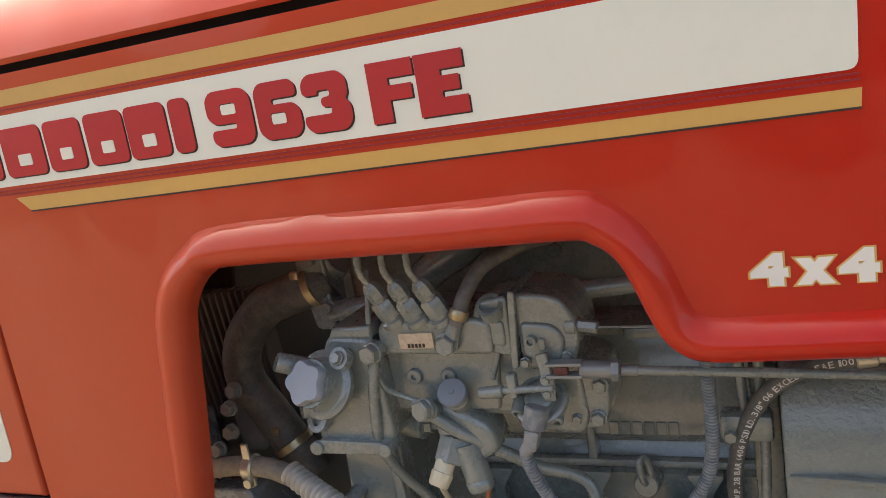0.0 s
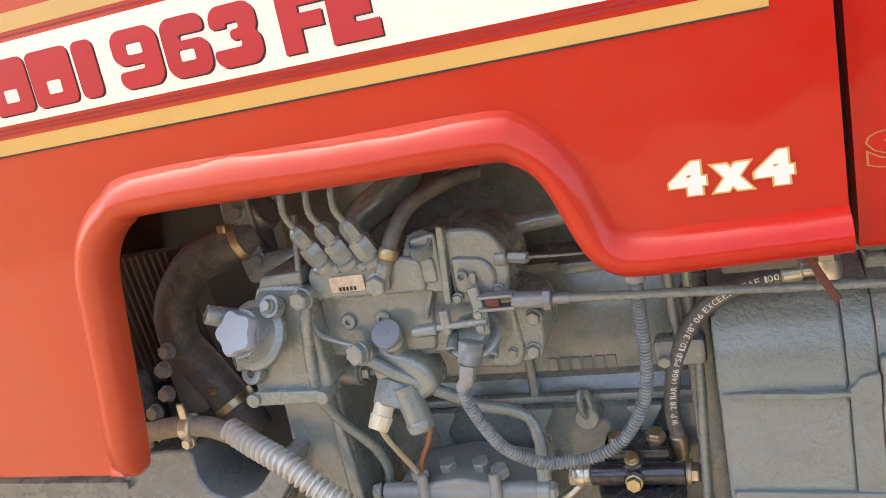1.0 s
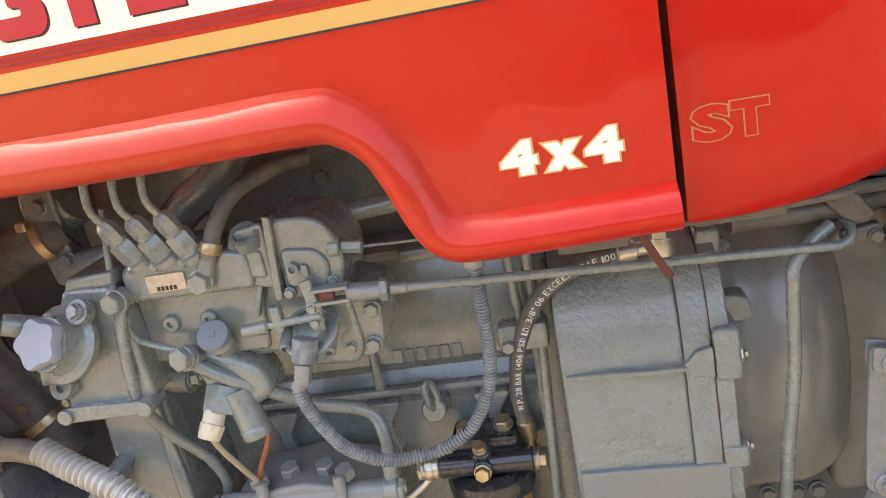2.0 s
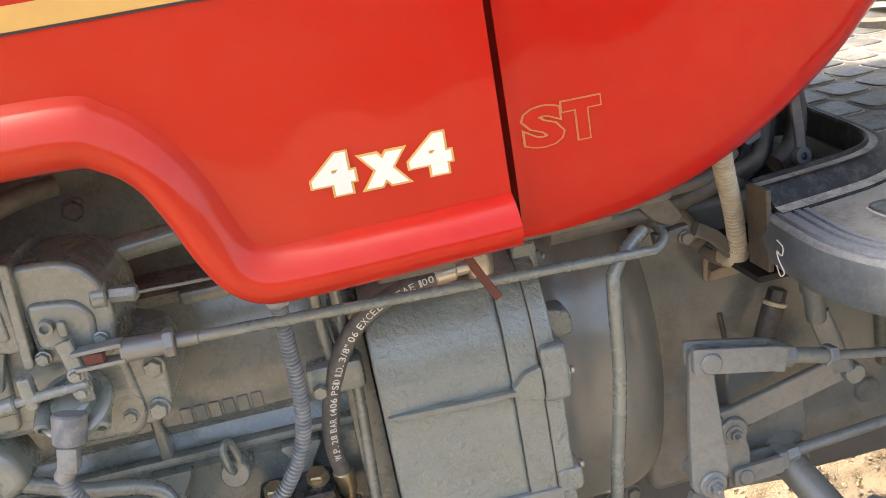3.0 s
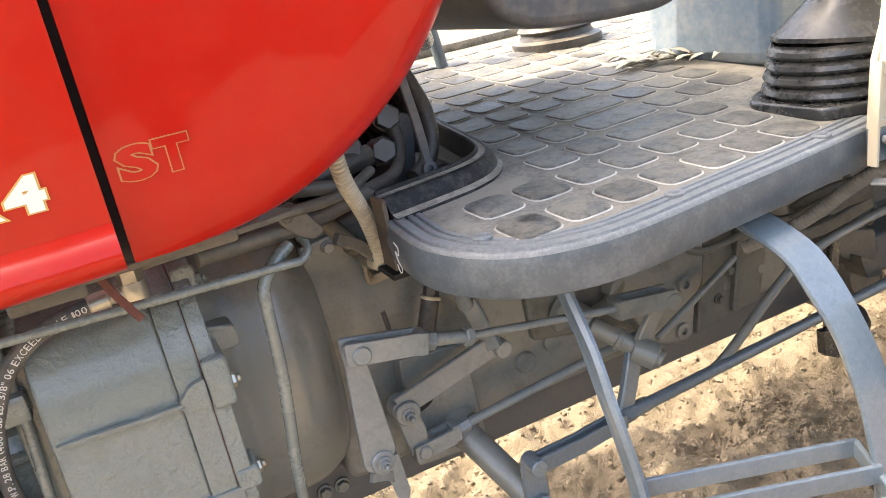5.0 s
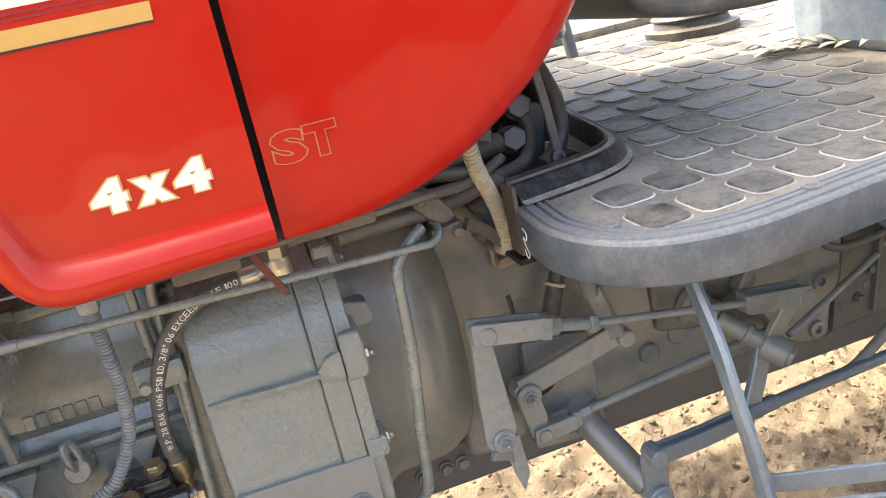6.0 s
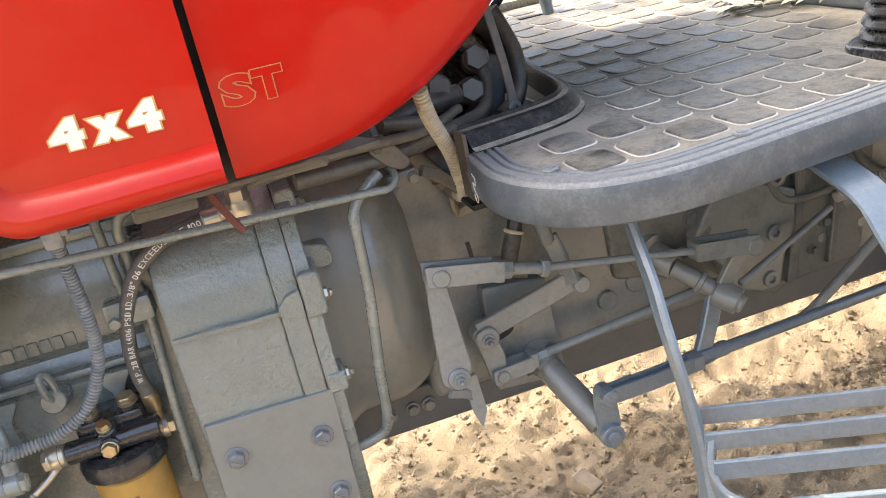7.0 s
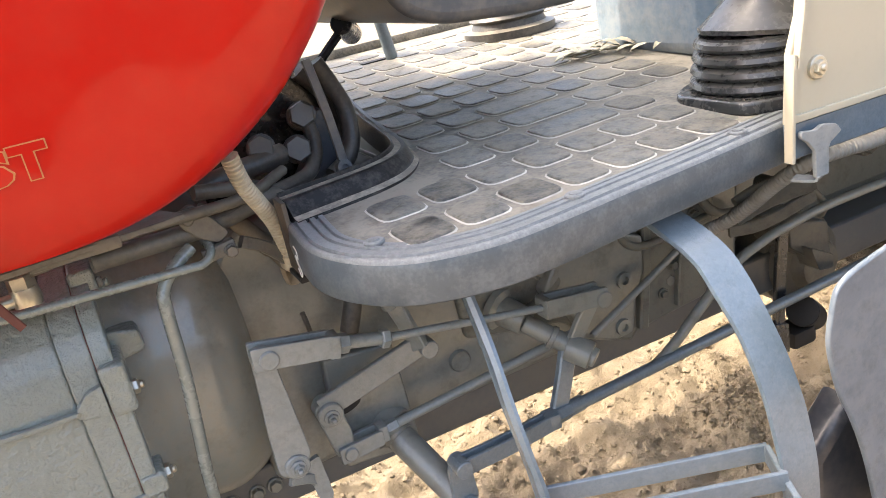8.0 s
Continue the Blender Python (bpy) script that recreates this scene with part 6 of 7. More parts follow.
prism(bm, rounded([(1.228, 0.667), (1.314, 0.644), (1.319, 0.577), (1.293, 0.574), (1.231, 0.622)], 0.008), 0.78, 0.86, 0.006)
prism(bm, rounded([(1.253, 0.620), (1.302, 0.593), (1.302, 0.568), (1.270, 0.574)], 0.006), 0.76, 0.80, 0.004)
part("valve_block", bm, REAR, axle)
bm = bmesh.new()
strap(bm, [(1.045, 0.700, 0.754), (1.088, 0.680, 0.773), (1.152, 0.660, 0.783)], 0.026, 0.010, 3)
strap(bm, [(1.042, 0.710, 0.732), (1.086, 0.690, 0.735), (1.162, 0.670, 0.758)], 0.018, 0.010, 3)
tube(bm, [(1.065, 0.720, 0.765), (1.109, 0.710, 0.779), (1.197, 0.700, 0.780)], 0.008, 10)
part("lift_arm", bm, REAR, axle)
for x, y, z, r, n in ((1.16, 0.80, 0.86, 0.020, 0.05), (1.21, 0.78, 0.80, 0.014, 0.07), (1.27, 0.80, 0.84, 0.024, 0.06), (1.33, 0.78, 0.76, 0.016, 0.05), (1.37, 0.80, 0.82, 0.022, 0.06), (1.24, 0.80, 0.72, 0.015, 0.05), (1.42, 0.79, 0.74, 0.020, 0.06), (1.12, 0.80, 0.72, 0.013, 0.03)):
    bm = bmesh.new()
    cyl(bm, (x, y + n, z), (x, y, z), r, r * 0.9)
    bolt(bm, (x, y, z), (0, -1, 0), r * 1.1, 0.010, r * 0.75)
    part("union", bm, REAR, axle)
for pts, r in (([(1.16, 0.80, 0.86), (1.22, 0.74, 0.83), (1.30, 0.74, 0.80), (1.40, 0.78, 0.79)], 0.007), ([(1.21, 0.78, 0.80), (1.22, 0.74, 0.75), (1.26, 0.74, 0.70), (1.30, 0.78, 0.66)], 0.006), ([(1.27, 0.80, 0.84), (1.32, 0.73, 0.86), (1.40, 0.73, 0.84), (1.46, 0.78, 0.78)], 0.008)):
    bm = bmesh.new()
    tube(bm, pts, r, 10)
    part("oil_pipe", bm, REAR, axle)

# ---- footplate ----
near_edge = [(0.4262, 0.632), (0.4242, 0.595), (0.4245, 0.555), (0.4345, 0.520), (0.454, 0.488), (0.4815, 0.463), (0.515, 0.4475), (0.5625, 0.438), (0.621, 0.4405), (0.69, 0.448), (0.79, 0.4575), (0.91, 0.472), (1.0, 0.485)]
near_edge = [tuple(v.to_2d()) for v in smooth_path([(a, b, 0) for a, b in near_edge], 4)]
LIP_IN = [(0.632, 1.06), (0.612, 0.94), (0.598, 0.84), (0.591, 0.765), (0.588, 0.735), (0.580, 0.704), (0.561, 0.681), (0.533, 0.668), (0.495, 0.660), (0.4315, 0.650)]
FAR_Y = 1.43
outline = offset_curve(near_edge, 0.036) + [(1.9, 0.60), (1.9, FAR_Y), (0.645, FAR_Y)] + LIP_IN
bm = bmesh.new()
top = [bm.verts.new((a, b, plat_z(b))) for a, b in outline]
low = [bm.verts.new((a, b, plat_z(b) - 0.012)) for a, b in outline]
bm.faces.new(top)
bm.faces.new(low[::-1])
for i in range(len(outline)):
    j = (i + 1) % len(outline)
    bm.faces.new((top[i], top[j], low[j], low[i]))
foot = part("footplate", bm, MAT_RUBBER, tractor, "dusty black rubber mat on the footplate")
# skirt and scuffed, grooved border
def edge_strip(profile):
    bm = bmesh.new()
    rows = [[bm.verts.new((a, b, plat_z(b) + dz)) for a, b in offset_curve(near_edge, d)] for d, dz in profile]
    for ra, rb in zip(rows, rows[1:]):
        for i in range(len(ra) - 1):
            bm.faces.new((ra[i], ra[i + 1], rb[i + 1], rb[i]))
    return bm


skirt = part("edge_skirt", edge_strip([(0.006, -0.041), (0.001, -0.041), (0.0, -0.0395), (-0.0008, -0.022), (0.0, -0.008), (0.0015, -0.003)]), SKIRT, foot, "dark grey folded edge")
part("grooved_border", edge_strip([(0.0012, -0.0036), (0.0020, -0.0008), (0.0034, 0.0006), (0.0056, 0.001), (0.0066, -0.0012), (0.0086, -0.0012), (0.0096, 0.0018), (0.0185, 0.0020), (0.0195, -0.001), (0.0215, -0.001), (0.0225, 0.002), (0.0275, 0.002), (0.0285, -0.001), (0.0305, -0.001), (0.0315, 0.0015), (0.036, 0.0012), (0.038, -0.002)]), EDGE_RUBBER, foot, "scuffed pale grey border with grooves")
bm = bmesh.new()
under = [(a, b) for a, b in offset_curve(near_edge, 0.006)] + [(1.9, 0.62), (1.9, FAR_Y), (0.62, FAR_Y), (0.62, 0.72), (0.45, 0.66)]
prism(bm, under, 0.9165, 0.936, 0.002, axis="z")
part("under_plate", bm, SLATE, foot)
# raised lip round the tunnel
bm = bmesh.new()
path = smooth_path([Vector((a, b, plat_z(b))) for a, b in LIP_IN], 5)
# across the lip, positive outwards over the mat, and up from it
sect = [(-0.006, -0.006), (0.034, -0.004), (0.033, 0.0008), (0.0285, 0.0016), (0.0235, 0.0036), (0.0200, 0.0075), (0.0158, 0.0130), (0.0122, 0.0172), (0.0098, 0.0190), (0.0074, 0.0196), (0.0052, 0.0188), (0.0036, 0.0186), (-0.0022, 0.0198), (-0.0030, 0.0236), (-0.0050, 0.0240), (-0.0060, 0.0215)]
rows_v = []
for i, p in enumerate(path):
    t = (path[min(i + 1, len(path) - 1)] - path[max(i - 1, 0)]).normalized()
    n = Vector((-t.y, t.x, 0))
    flare = 0.50 + 0.50 * max(0.0, -t.x) ** 4
    rows_v.append([bm.verts.new(p + n * (0.0098 + (a - 0.0098) * flare if a > 0.0098 else a) + Vector((0, 0, c))) for a, c in sect])
for ra, rb in zip(rows_v, rows_v[1:]):
    for k in range(len(sect)):
        bm.faces.new((ra[k], ra[(k + 1) % len(sect)], rb[(k + 1) % len(sect)], rb[k])).material_index = 1 if k in (2, 3, 10, 11) else 0
bm.faces.new(rows_v[0][::-1])
bm.faces.new(rows_v[-1])
LIP = mat("glossy_black_rubber", (0.014, 0.014, 0.014), 0.42, spec=0.22, coat=0.0, coat_rough=0.2, dirt=(0.22, 0.2, 0.17), dirt_amount=0.12, scale=60, fine=300, bump=0.3)
lip = part("tunnel_lip", bm, LIP, foot, "raised black rubber lip with dust in its groove")
lip.data.materials.append(mat("caked_dust", (0.34, 0.305, 0.24), 0.85, dirt=(0.08, 0.076, 0.068), dirt_amount=0.40, scale=34, fine=300, bump=0.5, vary=0.2))
bm = bmesh.new()
prism(bm, rounded([(0.4255, 0.624), (0.4305, 0.624), (0.4305, 0.6565), (0.4255, 0.6565)], 0.0015), 0.912, 0.9855, 0.001, axis="z")
part("end_plate", bm, mat("grimy_steel_end", (0.045, 0.040, 0.033), 0.45, dirt=(0.16, 0.125, 0.085), dirt_amount=0.32, scale=26, fine=200, bump=0.4, vary=0.3, grime=0.4), foot, "grimy brown end plate")
for x, y in ((0.4745, 0.5155), (0.6516, 0.470), (0.854, 0.483)):
    bm = bmesh.new()
    z = plat_z(y)
    lathe(bm, (x, y, z + 0.0012), (0, 0, 1), [(0.0095, 0), (0.0095, 0.0022), (0.0085, 0.003), (0.0055, 0.003), (0.005, 0.0042), (0.002, 0.0045)], 20)
    part("screw", bm, EDGE_RUBBER, skirt)
bm = bmesh.new()
tube(bm, [(0.4232, y, z) for y, z in ((0.606, 0.948), (0.598, 0.944), (0.600, 0.936), (0.607, 0.938), (0.604, 0.930), (0.597, 0.922), (0.603, 0.917), (0.608, 0.925))], 0.0006, 6)
part("chalk_mark", bm, PRINT, skirt, "white chalk mark")

# raised tread blocks of the mat
TX, TY, TW, TH = 0.0566, 0.0688, 0.0470, 0.0510


TILE_DUST = mat("packed_dust", (0.44, 0.42, 0.365), 0.85, scale=30, bump=0.2, vary=0.25)


def tread(w, h):
    bm = bmesh.new()
    base = rounded([(-w / 2, -h / 2), (w / 2, -h / 2), (w / 2, h / 2), (-w / 2, h / 2)], 0.013, 3)
    rings = [[bm.verts.new((a * (1 + g / w), b * (1 + g / h), z)) for a, b in base] for g, z in ((0.0036, 0.0004), (0.0002, 0.0012), (-0.0010, 0.0026), (-0.004, 0.0030))]
    n = len(base)
    for q, (ra, rb) in enumerate(zip(rings, rings[1:])):
        for i in range(n):
            bm.faces.new((ra[i], ra[(i + 1) % n], rb[(i + 1) % n], rb[i])).material_index = 1 if q == 0 else 0
    bm.faces.new(rings[-1])
    me = finish("tread_block", bm, TILE_RUBBER)
    me.materials.append(TILE_DUST)
    return me


tread_single, tread_long = tread(TW, TH), tread(TW * 2 + TX - TW, TH)
tilt = math.atan(0.065)


def edge_y(x):
    return float(np.interp(x, [p[0] for p in near_edge if p[0] > 0.50], [p[1] for p in near_edge if p[0] > 0.50]))


for j in range(15):
    i = -1
    while i < 12:
        i += 1
        x = 0.5745 + (i - 1) * TX + 0.0035 * j
        y = 0.5115 + j * TY + 0.055 * (x - 0.5745)
        long = j in (2, 3, 4, 8) and i == (3 if j == 8 else 4)
        if long:
            x += TX / 2
            i += 1
        if y - TH / 2 < edge_y(x) + 0.034 or y > FAR_Y - 0.05 or (y > 0.60 and x < 0.628):
            continue
        if (abs(x - 0.99) < 0.11 and abs(y - 0.59) < 0.10) or (x > 0.90 and y < 0.56) or (x > 1.01 and y < 0.93):
            continue
        if 0.76 < x < 0.83 and 1.26 < y < 1.33:
            continue
        ob = new("tread_block", tread_long if long else tread_single)
        ob.parent = foot
        ob.matrix_basis = Matrix.Translation((x, y, plat_z(y))) @ Matrix.Rotation(tilt, 4, "X") @ Matrix.Rotation(0.08 + 0.02 * random.uniform(-1, 1), 4, "Z")

# part blocks where the mat meets its border
tread_small = tread(TW * 0.55, TH * 0.46)
for x, y, turn in ((0.527, 0.519, 0.05),):
    ob = new("tread_block", tread_small)
    ob.parent = foot
    ob.matrix_basis = Matrix.Translation((x, y, plat_z(y))) @ Matrix.Rotation(tilt, 4, "X") @ Matrix.Rotation(turn, 4, "Z")

# gaiter of the gear lever
GC = Vector((0.992, 0.572, plat_z(0.572)))
bm = bmesh.new()
base = rounded([(GC.x - 0.098, GC.y - 0.055), (GC.x - 0.04, GC.y - 0.085), (GC.x + 0.098, GC.y - 0.085), (GC.x + 0.098, GC.y + 0.085), (GC.x - 0.05, GC.y + 0.085), (GC.x - 0.098, GC.y + 0.05)], 0.02, 4)
prism(bm, base, GC.z - 0.004, GC.z + 0.011, 0.004, axis="z")
GAITER = mat("dusty_gaiter_rubber", (0.026, 0.028, 0.029), 0.26, dirt=(0.16, 0.15, 0.13), dirt_amount=0.10, scale=22, fine=160, bump=0.15, settle=0.12)
gaiter = part("lever_gaiter", bm, GAITER, tractor, "ribbed black rubber gaiter")
bm = bmesh.new()
prof = [(0.084, 0.008)]
for k in range(4):
    z, r = 0.011 + k * 0.0145, 0.089 - k * 0.0025
    prof += [(r - 0.008, z), (r - 0.002, z + 0.0025), (r, z + 0.0055), (r - 0.002, z + 0.0105), (r - 0.007, z + 0.013)]
prof += [(0.0745, 0.070)]
lathe(bm, GC, (0, 0, 1), prof, 40)
part("bellows", bm, GAITER, gaiter)
bm = bmesh.new()
lathe(bm, GC + Vector((0, 0, 0.066)), (0.12, 0, 1), [(0.077, 0), (0.0775, 0.005), (0.071, 0.011), (0.040, 0.045), (0.030, 0.085), (0.020, 0.13), (0.014, 0.2)], 10)
part("boot_cone", bm, GAITER, gaiter)

# beige rear mudguard panel with bolt, bracket and strip
bm = bmesh.new()
prism(bm, [(0.8885, 0.957), (2.0, 0.935), (2.0, 1.6), (0.985, 1.6), (0.9075, 1.058), (0.8945, 1.024)], 0.452, 0.460, 0.002)
guard = part("mudguard_panel", bm, BEIGE, tractor, "beige painted sheet-metal panel")
bm = bmesh.new()
strap(bm, [(0.8885, 0.4515, 0.919), (0.8895, 0.4505, 0.957), (0.8945, 0.450, 1.024), (0.9075, 0.450, 1.058), (0.985, 0.450, 1.6)], 0.0045, 0.011, 3, up=(1, 0, 0))
prism(bm, [(0.891, 0.9575), (2.0, 0.9355), (2.0, 0.9425), (0.905, 0.9645), (0.891, 0.9665)], 0.4485, 0.4525, 0.001)
part("folded_edge", bm, BEIGE, guard)
bm = bmesh.new()
bolt(bm, (0.927, 0.450, 1.005), (0, -1, 0), 0.013, 0.007, 0.0115, 0.003)
part("bolt", bm, ZINC, guard)
bm = bmesh.new()
prism(bm, [(0.8915, 0.9195), (2.0, 0.905), (2.0, 0.9345), (0.8915, 0.9565)], 0.453, 0.462, 0.002)
part("lower_strip", bm, STEP_GREY, guard)
bm = bmesh.new()
prism(bm, rounded([(0.896, 0.950), (0.915, 0.9465), (0.924, 0.950), (0.943, 0.946), (0.950, 0.937), (0.934, 0.929), (0.9315, 0.922), (0.9315, 0.897), (0.9135, 0.897), (0.9135, 0.925), (0.905, 0.936), (0.895, 0.943)], 0.003), 0.4425, 0.4475, 0.001)
strap(bm, [(0.9225, 0.445, 0.899), (0.9215, 0.449, 0.8935), (0.912, 0.470, 0.893)], 0.018, 0.003, 3, up=(1, 0.4, 0))
part("bracket", bm, mat("faded_grey_paint", (0.26, 0.27, 0.26), 0.5, dirt=(0.34, 0.32, 0.28), dirt_amount=0.3, scale=40, bump=0.2, grime=0.3), guard, "faded grey bracket")
bm = bmesh.new()
corrugated(bm, [(0.905, 0.65, 0.775), (0.920, 0.62, 0.793), (0.934, 0.59, 0.812), (0.941, 0.56, 0.836), (0.945, 0.52, 0.871), (0.958, 0.485, 0.897), (0.996, 0.475, 0.901), (1.05, 0.47, 0.901), (1.3, 0.47, 0.905)], 0.0088, 0.001, 0.005)
part("grey_conduit", bm, mat("pale_grey_conduit", (0.27, 0.26, 0.23), 0.5, dirt=(0.2, 0.17, 0.13), dirt_amount=0.3, scale=40), guard)

# ---- step ----
def pressed_bar(pts, w, across=(1, 0, 0)):
    """A flat bar with a groove pressed along it, its width along `across`."""
    bm = bmesh.new()
    bar = smooth_path(pts, 6)
    sect = [(-1.0, 0.10), (-0.85, -0.14), (-0.38, -0.24), (-0.16, -0.07), (0.16, -0.07), (0.42, -0.24), (0.85, -0.16), (1.0, 0.06), (0.95, 0.24), (-0.95, 0.27)]
    rows = []
    for i, p in enumerate(bar):
        t = (bar[min(i + 1, len(bar) - 1)] - bar[max(i - 1, 0)]).normalized()
        side = (Vector(across) - t * t.dot(Vector(across))).normalized()
        n = side.cross(t)
        dent = 1 + 0.10 * noise.noise(p * 22.0)
        rows.append([bm.verts.new(p + side * (a * w * dent) - n * (b * w * (2 - dent))) for a, b in sect])
    for ra, rb in zip(rows, rows[1:]):
        for k in range(len(sect)):
            bm.faces.new((ra[k], ra[(k + 1) % len(sect)], rb[(k + 1) % len(sect)], rb[k]))
    bm.faces.new(rows[0][::-1])
    bm.faces.new(rows[-1])
    return bm


step = part("step", pressed_bar([(0.552, 0.548, 0.919), (0.553, 0.525, 0.875), (0.549, 0.490, 0.832), (0.546, 0.466, 0.790), (0.547, 0.450, 0.750), (0.552, 0.441, 0.700), (0.554, 0.433, 0.64), (0.552, 0.425, 0.60), (0.548, 0.42, 0.50)], 0.0200, (0.26, 0.966, 0.0)), STEP_GREY, tractor, "blue-grey painted steel mounting step")
part("side_bar", pressed_bar([(0.752, 0.56, 0.919), (0.757, 0.50, 0.897), (0.763, 0.44, 0.871), (0.764, 0.41, 0.843), (0.765, 0.38, 0.800), (0.766, 0.36, 0.755), (0.767, 0.35, 0.717), (0.766, 0.34, 0.665), (0.765, 0.34, 0.56)], 0.021), STEP_GREY, step, "dented blue-grey pressed bar")
SL, SR = Vector((0.561, 0.446, 0.688)), Vector((0.757, 0.369, 0.686))
out = Vector((-0.0165, -0.040, 0.0))
for k in range(3):
    bm = bmesh.new()
    strap(bm, [SL + out * k, SR + out * k], 0.0195, 0.005, 2, smooth=False)
    part("slat", bm, STEP_GREY, step)
bm = bmesh.new()
drop = Vector((0, 0, -0.012))
front = [SL + Vector((-0.004, -0.035, -0.004)), SL + out * 1.6 + drop, SL + out * 2.45 + drop + Vector((0.002, 0, 0)), SL.lerp(SR, 0.06) + out * 2.80 + drop, SL.lerp(SR, 0.16) + out * 3.0 + drop]
front += [SL.lerp(SR, k) + out * 3.0 + drop for k in (0.30, 0.5, 0.7, 0.84)]
front += [SL.lerp(SR, 0.94) + out * 2.8 + drop, SR + out * 2.4 + drop, SR + out * 1.4 + drop, SR]
strap(bm, front, 0.0185, 0.006, 5)
part("front_bar", bm, STEP_GREY, step)
bm = bmesh.new()
prism(bm, rounded([(0.792, 0.9165), (0.835, 0.9165), (0.835, 0.86), (0.80, 0.865)], 0.008), 0.60, 0.64, 0.004)
part("spacer_block", bm, BEIGE_HOSE, step, "beige block under the footplate")

# ---- beyond the footplate ----
bm = bmesh.new()
box(bm, (1.30, 0.86, 1.18), (0.5, 0.26, 0.42), 0.022, seg=4)
part("seat_base", bm, WALL_WHITE, tractor, "pale blue-grey painted seat base")
bm = bmesh.new()
prism(bm, rounded([(0.565, 1.17), (0.59, 1.125), (0.63, 1.108), (0.72, 1.100), (0.80, 1.098), (0.85, 1.12), (0.80, 1.55), (0.52, 1.55), (0.54, 1.30)], 0.02), 0.63, 1.06, 0.02)
part("steering_console", bm, SLATE, tractor, "dark grey rounded steering console")
# pedal, pin and far gaiter
bm = bmesh.new()
cyl(bm, (0.815, 1.28, 1.005), (0.80, 1.285, 1.13), 0.011)
cyl(bm, (0.80, 1.285, 1.12), (0.79, 1.285, 1.20), 0.018)
box(bm, (0.80, 1.285, 1.205), (0.09, 0.06, 0.012), 0.004)
part("pedal", bm, STEP_GREY, tractor)
bm = bmesh.new()
tube(bm, [(0.56, 0.90, 1.06), (0.60, 0.90, 1.095), (0.68, 0.90, 1.16)], 0.006, 8)
cyl(bm, (0.605, 0.875, 1.115), (0.632, 0.925, 1.095), 0.014)
part("lever", bm, BLACK_METAL, tractor)
bm = bmesh.new()
lathe(bm, (1.04, 1.24, plat_z(1.24)), (0, 0, 1), [(0.085, -0.002), (0.085, 0.012), (0.070, 0.016), (0.066, 0.026), (0.072, 0.032), (0.066, 0.040), (0.070, 0.048), (0.062, 0.058), (0.03, 0.13)], 32)
part("far_gaiter", bm, RUBBER, tractor, "ribbed black rubber gaiter")
bm = bmesh.new()
box(bm, (1.0, FAR_Y - 0.008, plat_z(FAR_Y) + 0.006), (0.8, 0.014, 0.02), 0.004)
part("far_lip", bm, MAT_RUBBER, foot)
# near-black slab on the mat, standing for the shade in the pedal slot
bm = bmesh.new()
box(bm, (0.785, 1.296, plat_z(1.296) + 0.0005), (0.05, 0.022, 0.002), 0)
part("pedal_slot", bm, DARK, foot)
# cables and duct in the tunnel
bm = bmesh.new()
tube(bm, [(0.539, 0.800, 1.086), (0.552, 0.800, 1.056), (0.562, 0.800, 1.027), (0.559, 0.790, 0.995), (0.545, 0.780, 0.972), (0.521, 0.770, 0.960)], 0.0105, 14)
part("tunnel_cable", bm, RUBBER, tractor)
bm = bmesh.new()
tube(bm, [(0.508, 0.775, 1.023), (0.509, 0.770, 1.004), (0.504, 0.765, 0.987), (0.488, 0.750, 0.975), (0.455, 0.730, 0.973), (0.410, 0.710, 0.973), (0.359, 0.700, 0.967)], 0.0085, 12)
part("tunnel_cable", bm, RUBBER, tractor)
bm = bmesh.new()
tube(bm, [(0.470, 0.770, 1.001), (0.448, 0.760, 1.000), (0.414, 0.750, 0.999), (0.362, 0.740, 0.994)], 0.0125, 12)
part("tunnel_cable", bm, RUBBER, tractor)
bm = bmesh.new()
tube(bm, [(0.528, 0.830, 1.080), (0.551, 0.830, 1.051), (0.560, 0.830, 1.018), (0.556, 0.830, 0.976)], 0.015, 14)
part("tunnel_hose", bm, RUBBER, tractor)
bm = bmesh.new()
strap(bm, [(0.514, 0.740, 1.097), (0.522, 0.735, 1.034), (0.526, 0.730, 0.974)], 0.010, 0.005, 3, up=(1, 0, 0))
lathe(bm, (0.524, 0.727, 0.976), (0.2, -1, 0.2), [(0.009, -0.004), (0.009, 0.003), (0.004, 0.003), (0.004, -0.004)], 16)
part("tunnel_strut", bm, SLATE, tractor)
bm = bmesh.new()
prism(bm, rounded([(0.529, 1.036), (0.547, 1.024), (0.537, 0.957), (0.503, 0.936), (0.476, 0.941), (0.501, 0.968)], 0.01), 0.80, 0.84, 0.008)
part("tunnel_duct", bm, mat("dark_blue_grey_plastic", (0.045, 0.055, 0.068), 0.4, dirt=DUST, dirt_amount=0.12, scale=14), tractor)
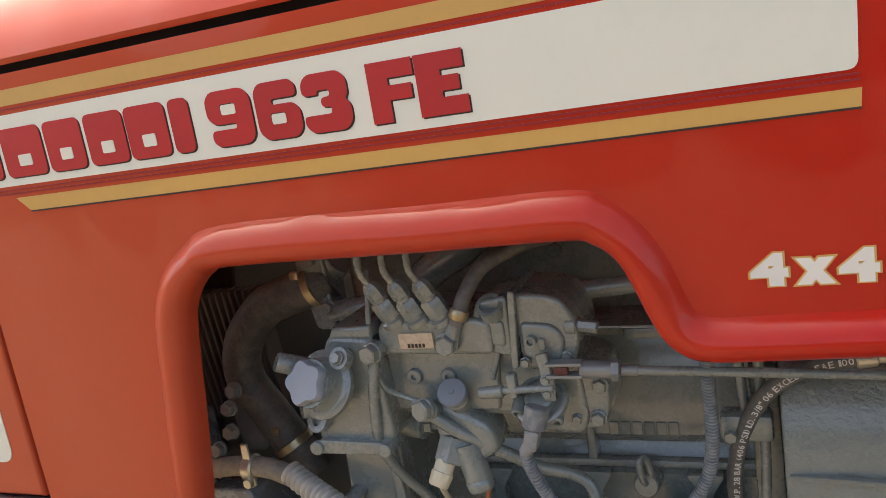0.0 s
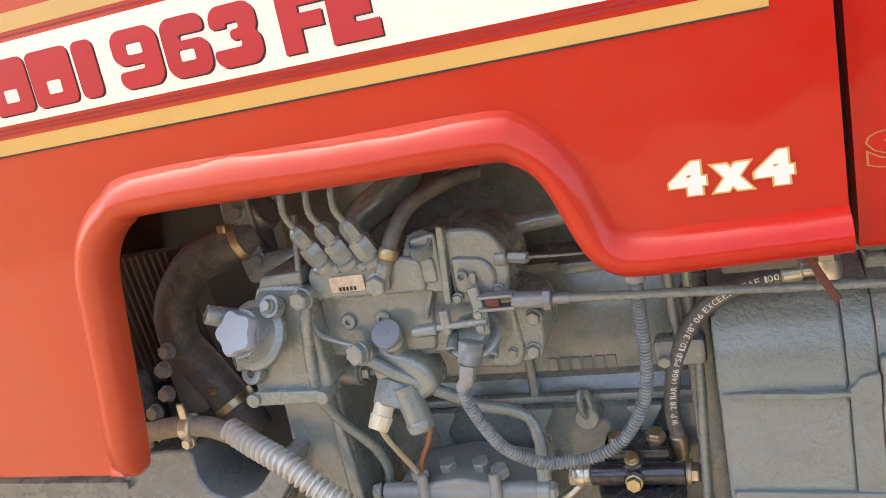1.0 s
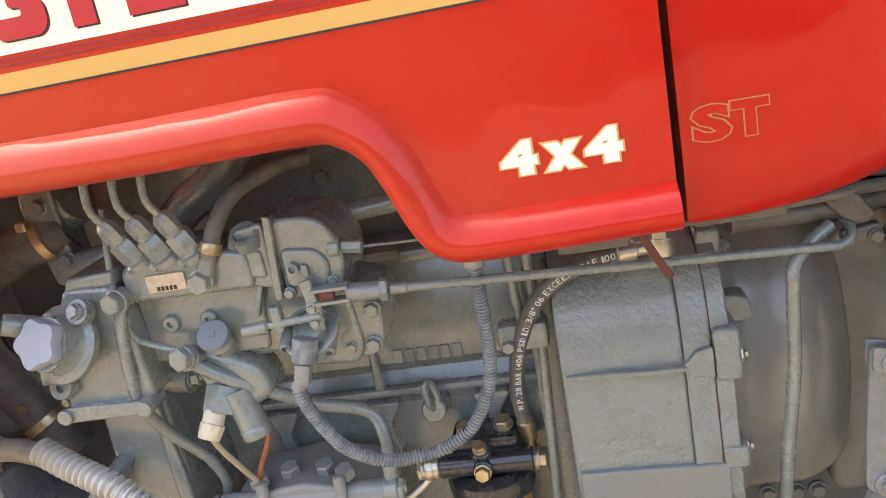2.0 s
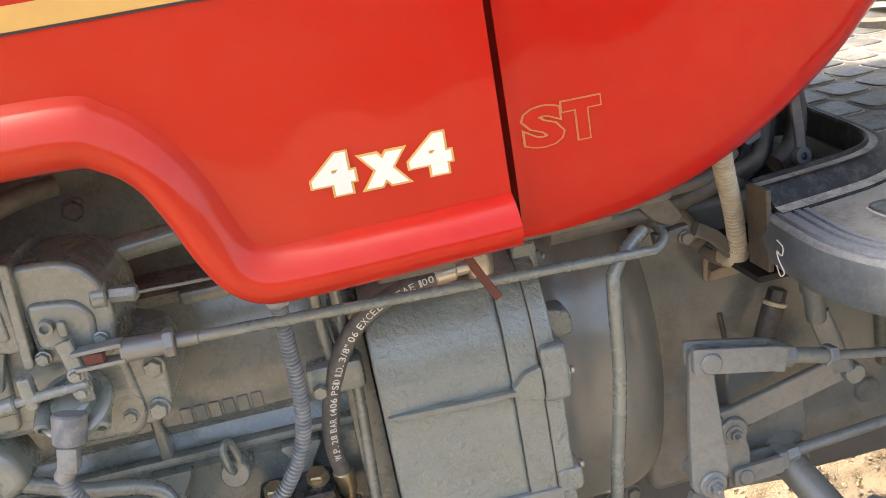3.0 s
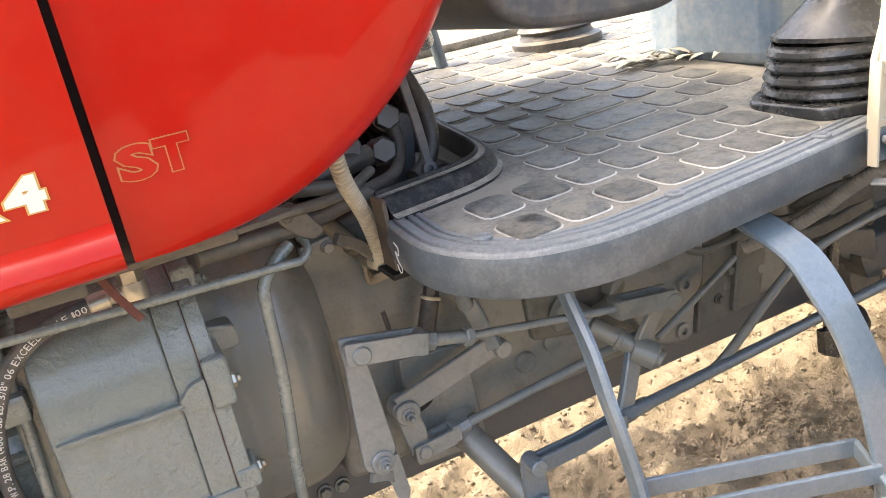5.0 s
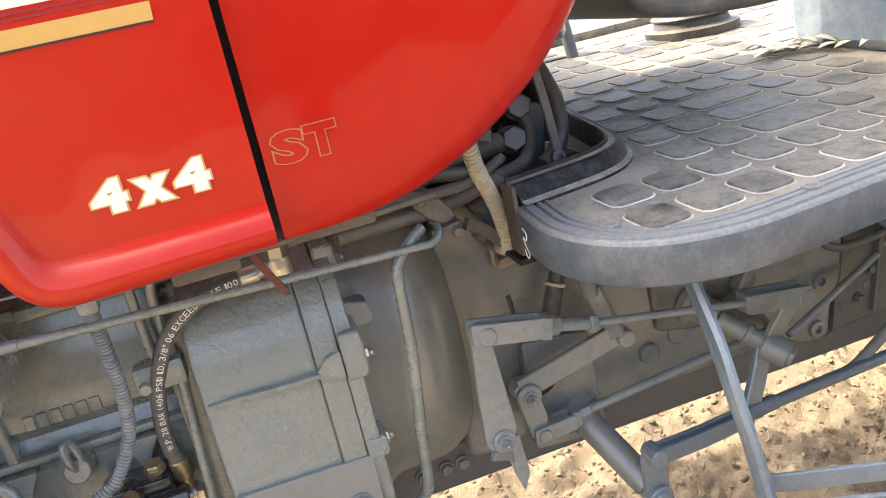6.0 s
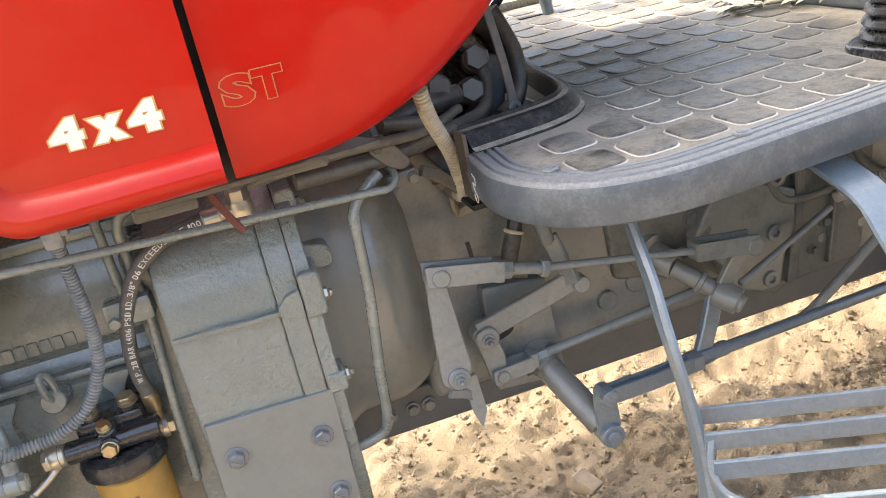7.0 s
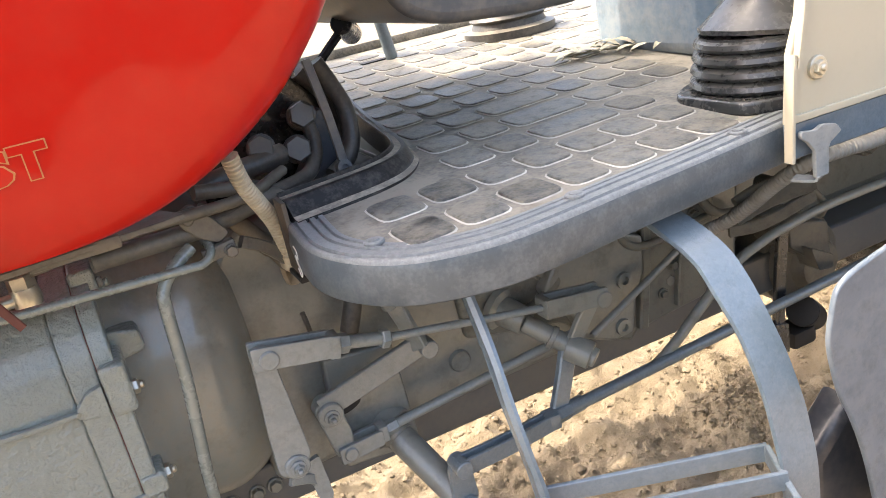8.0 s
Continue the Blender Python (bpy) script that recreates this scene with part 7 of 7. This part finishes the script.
# wheels
for x, y, r, w in ((2.42, 0.62, 0.72, 0.36), (2.42, 1.55, 0.72, 0.36), (-1.62, 0.52, 0.47, 0.26), (-1.62, 1.62, 0.47, 0.26)):
    bm = bmesh.new()
    lathe(bm, (x, y - w / 2, r - 0.03 + GROUND_Z), (0, 1, 0), [(r * 0.55, 0.03), (r * 0.78, 0), (r * 0.95, 0.02), (r, 0.08), (r, w - 0.08), (r * 0.95, w - 0.02), (r * 0.78, w), (r * 0.55, w - 0.03)], 40)
    wheel = part("wheel", bm, RUBBER, tractor)
    bm = bmesh.new()
    lathe(bm, (x, y - w / 2 + 0.05, r - 0.03 + GROUND_Z), (0, 1, 0), [(r * 0.2, 0), (r * 0.5, 0.01), (r * 0.56, 0.0), (r * 0.56, w - 0.1), (r * 0.2, w - 0.1)], 32)
    part("rim", bm, RED, wheel)
bm = bmesh.new()
cyl(bm, (2.42, 0.5, 0.81), (2.42, 1.7, 0.81), 0.10)
cyl(bm, (-1.62, 0.4, 0.56), (-1.62, 1.75, 0.56), 0.06)
box(bm, (2.1, 1.0, 0.75), (0.8, 0.5, 0.4), 0.05)
box(bm, (-1.35, 1.05, 0.66), (0.8, 0.3, 0.3), 0.04)
part("axles", bm, GREY_DUSTY, tractor)
# guard behind the step
bm = bmesh.new()
g_path = smooth2([(0.883, 0.874), (0.861, 0.871), (0.841, 0.867), (0.818, 0.861), (0.803, 0.851), (0.796, 0.830), (0.792, 0.805), (0.796, 0.778), (0.805, 0.745), (0.819, 0.714), (0.833, 0.673), (0.844, 0.629), (0.860, 0.552)], 4)
prism(bm, g_path + [(1.3, 0.45), (1.3, 0.95)], 0.325, 0.331, 0.002)
# step's blue-grey made darker, the guard's shade put into its paint
lower_guard = part("lower_guard", bm, mat("shaded_step_paint", (0.105, 0.130, 0.158), 0.36, dirt=(0.2, 0.2, 0.19), dirt_amount=0.2, scale=22, fine=110, bump=0.3, vary=0.18, grime=0.3), tractor, "blue-grey painted sheet guard")
bm = bmesh.new()
prism(bm, [(0.861, 0.703), (0.851, 0.693), (0.807, 0.653), (0.806, 0.599), (0.955, 0.474), (0.951, 0.625)], 0.36, 0.40, 0.012)
part("rubber_flap", bm, mat("dark_blue_plastic", (0.022, 0.025, 0.032), 0.3, dirt=(0.12, 0.11, 0.1), dirt_amount=0.2, scale=14), lower_guard, "dark blue-black flap")

# leaves on the mat
def leaf_shape(bm, p, heading, length, droop):
    d = Vector((math.cos(heading), math.sin(heading), 0))
    s = Vector((-d.y, d.x, 0))
    mid = [p + d * (length * t) + Vector((0, 0, 0.001 + droop * math.sin(t * 3.1))) for t in (0, 0.25, 0.5, 0.75, 1)]
    wid = [0.002, 0.0075, 0.0085, 0.0055, 0.0005]
    a = [bm.verts.new(m + s * w + Vector((0, 0, 0.0015))) for m, w in zip(mid, wid)]
    b = [bm.verts.new(m) for m in mid]
    c = [bm.verts.new(m - s * w + Vector((0, 0, 0.0015))) for m, w in zip(mid, wid)]
    for r0, r1 in ((a, b), (b, c)):
        for k in range(4):
            bm.faces.new((r0[k], r0[k + 1], r1[k + 1], r1[k]))


stem = [Vector((0.955 + 0.13 * t, 0.925 - 0.085 * t + 0.02 * math.sin(3 * t), 0)) for t in np.linspace(0, 1, 8)]
stem = [Vector((p.x, p.y, plat_z(p.y) + 0.0075)) for p in stem]
twig = thing("dry_twig", tuple(stem[3] - Vector((0, 0, 0.003))), "dry leafy twig lying on the rubber footplate mat", "twig")
bm = bmesh.new()
tube(bm, stem, 0.0018, 6)
part("stem", bm, LEAF, twig)
for k in range(1, 8):
    for side in (-1, 1):
        bm = bmesh.new()
        leaf_shape(bm, stem[k], -0.55 + side * (0.55 + 0.35 * random.random()) + math.pi, 0.040 + 0.03 * random.random(), 0.003 + 0.009 * random.random())
        part("leaf", bm, LEAF, twig)
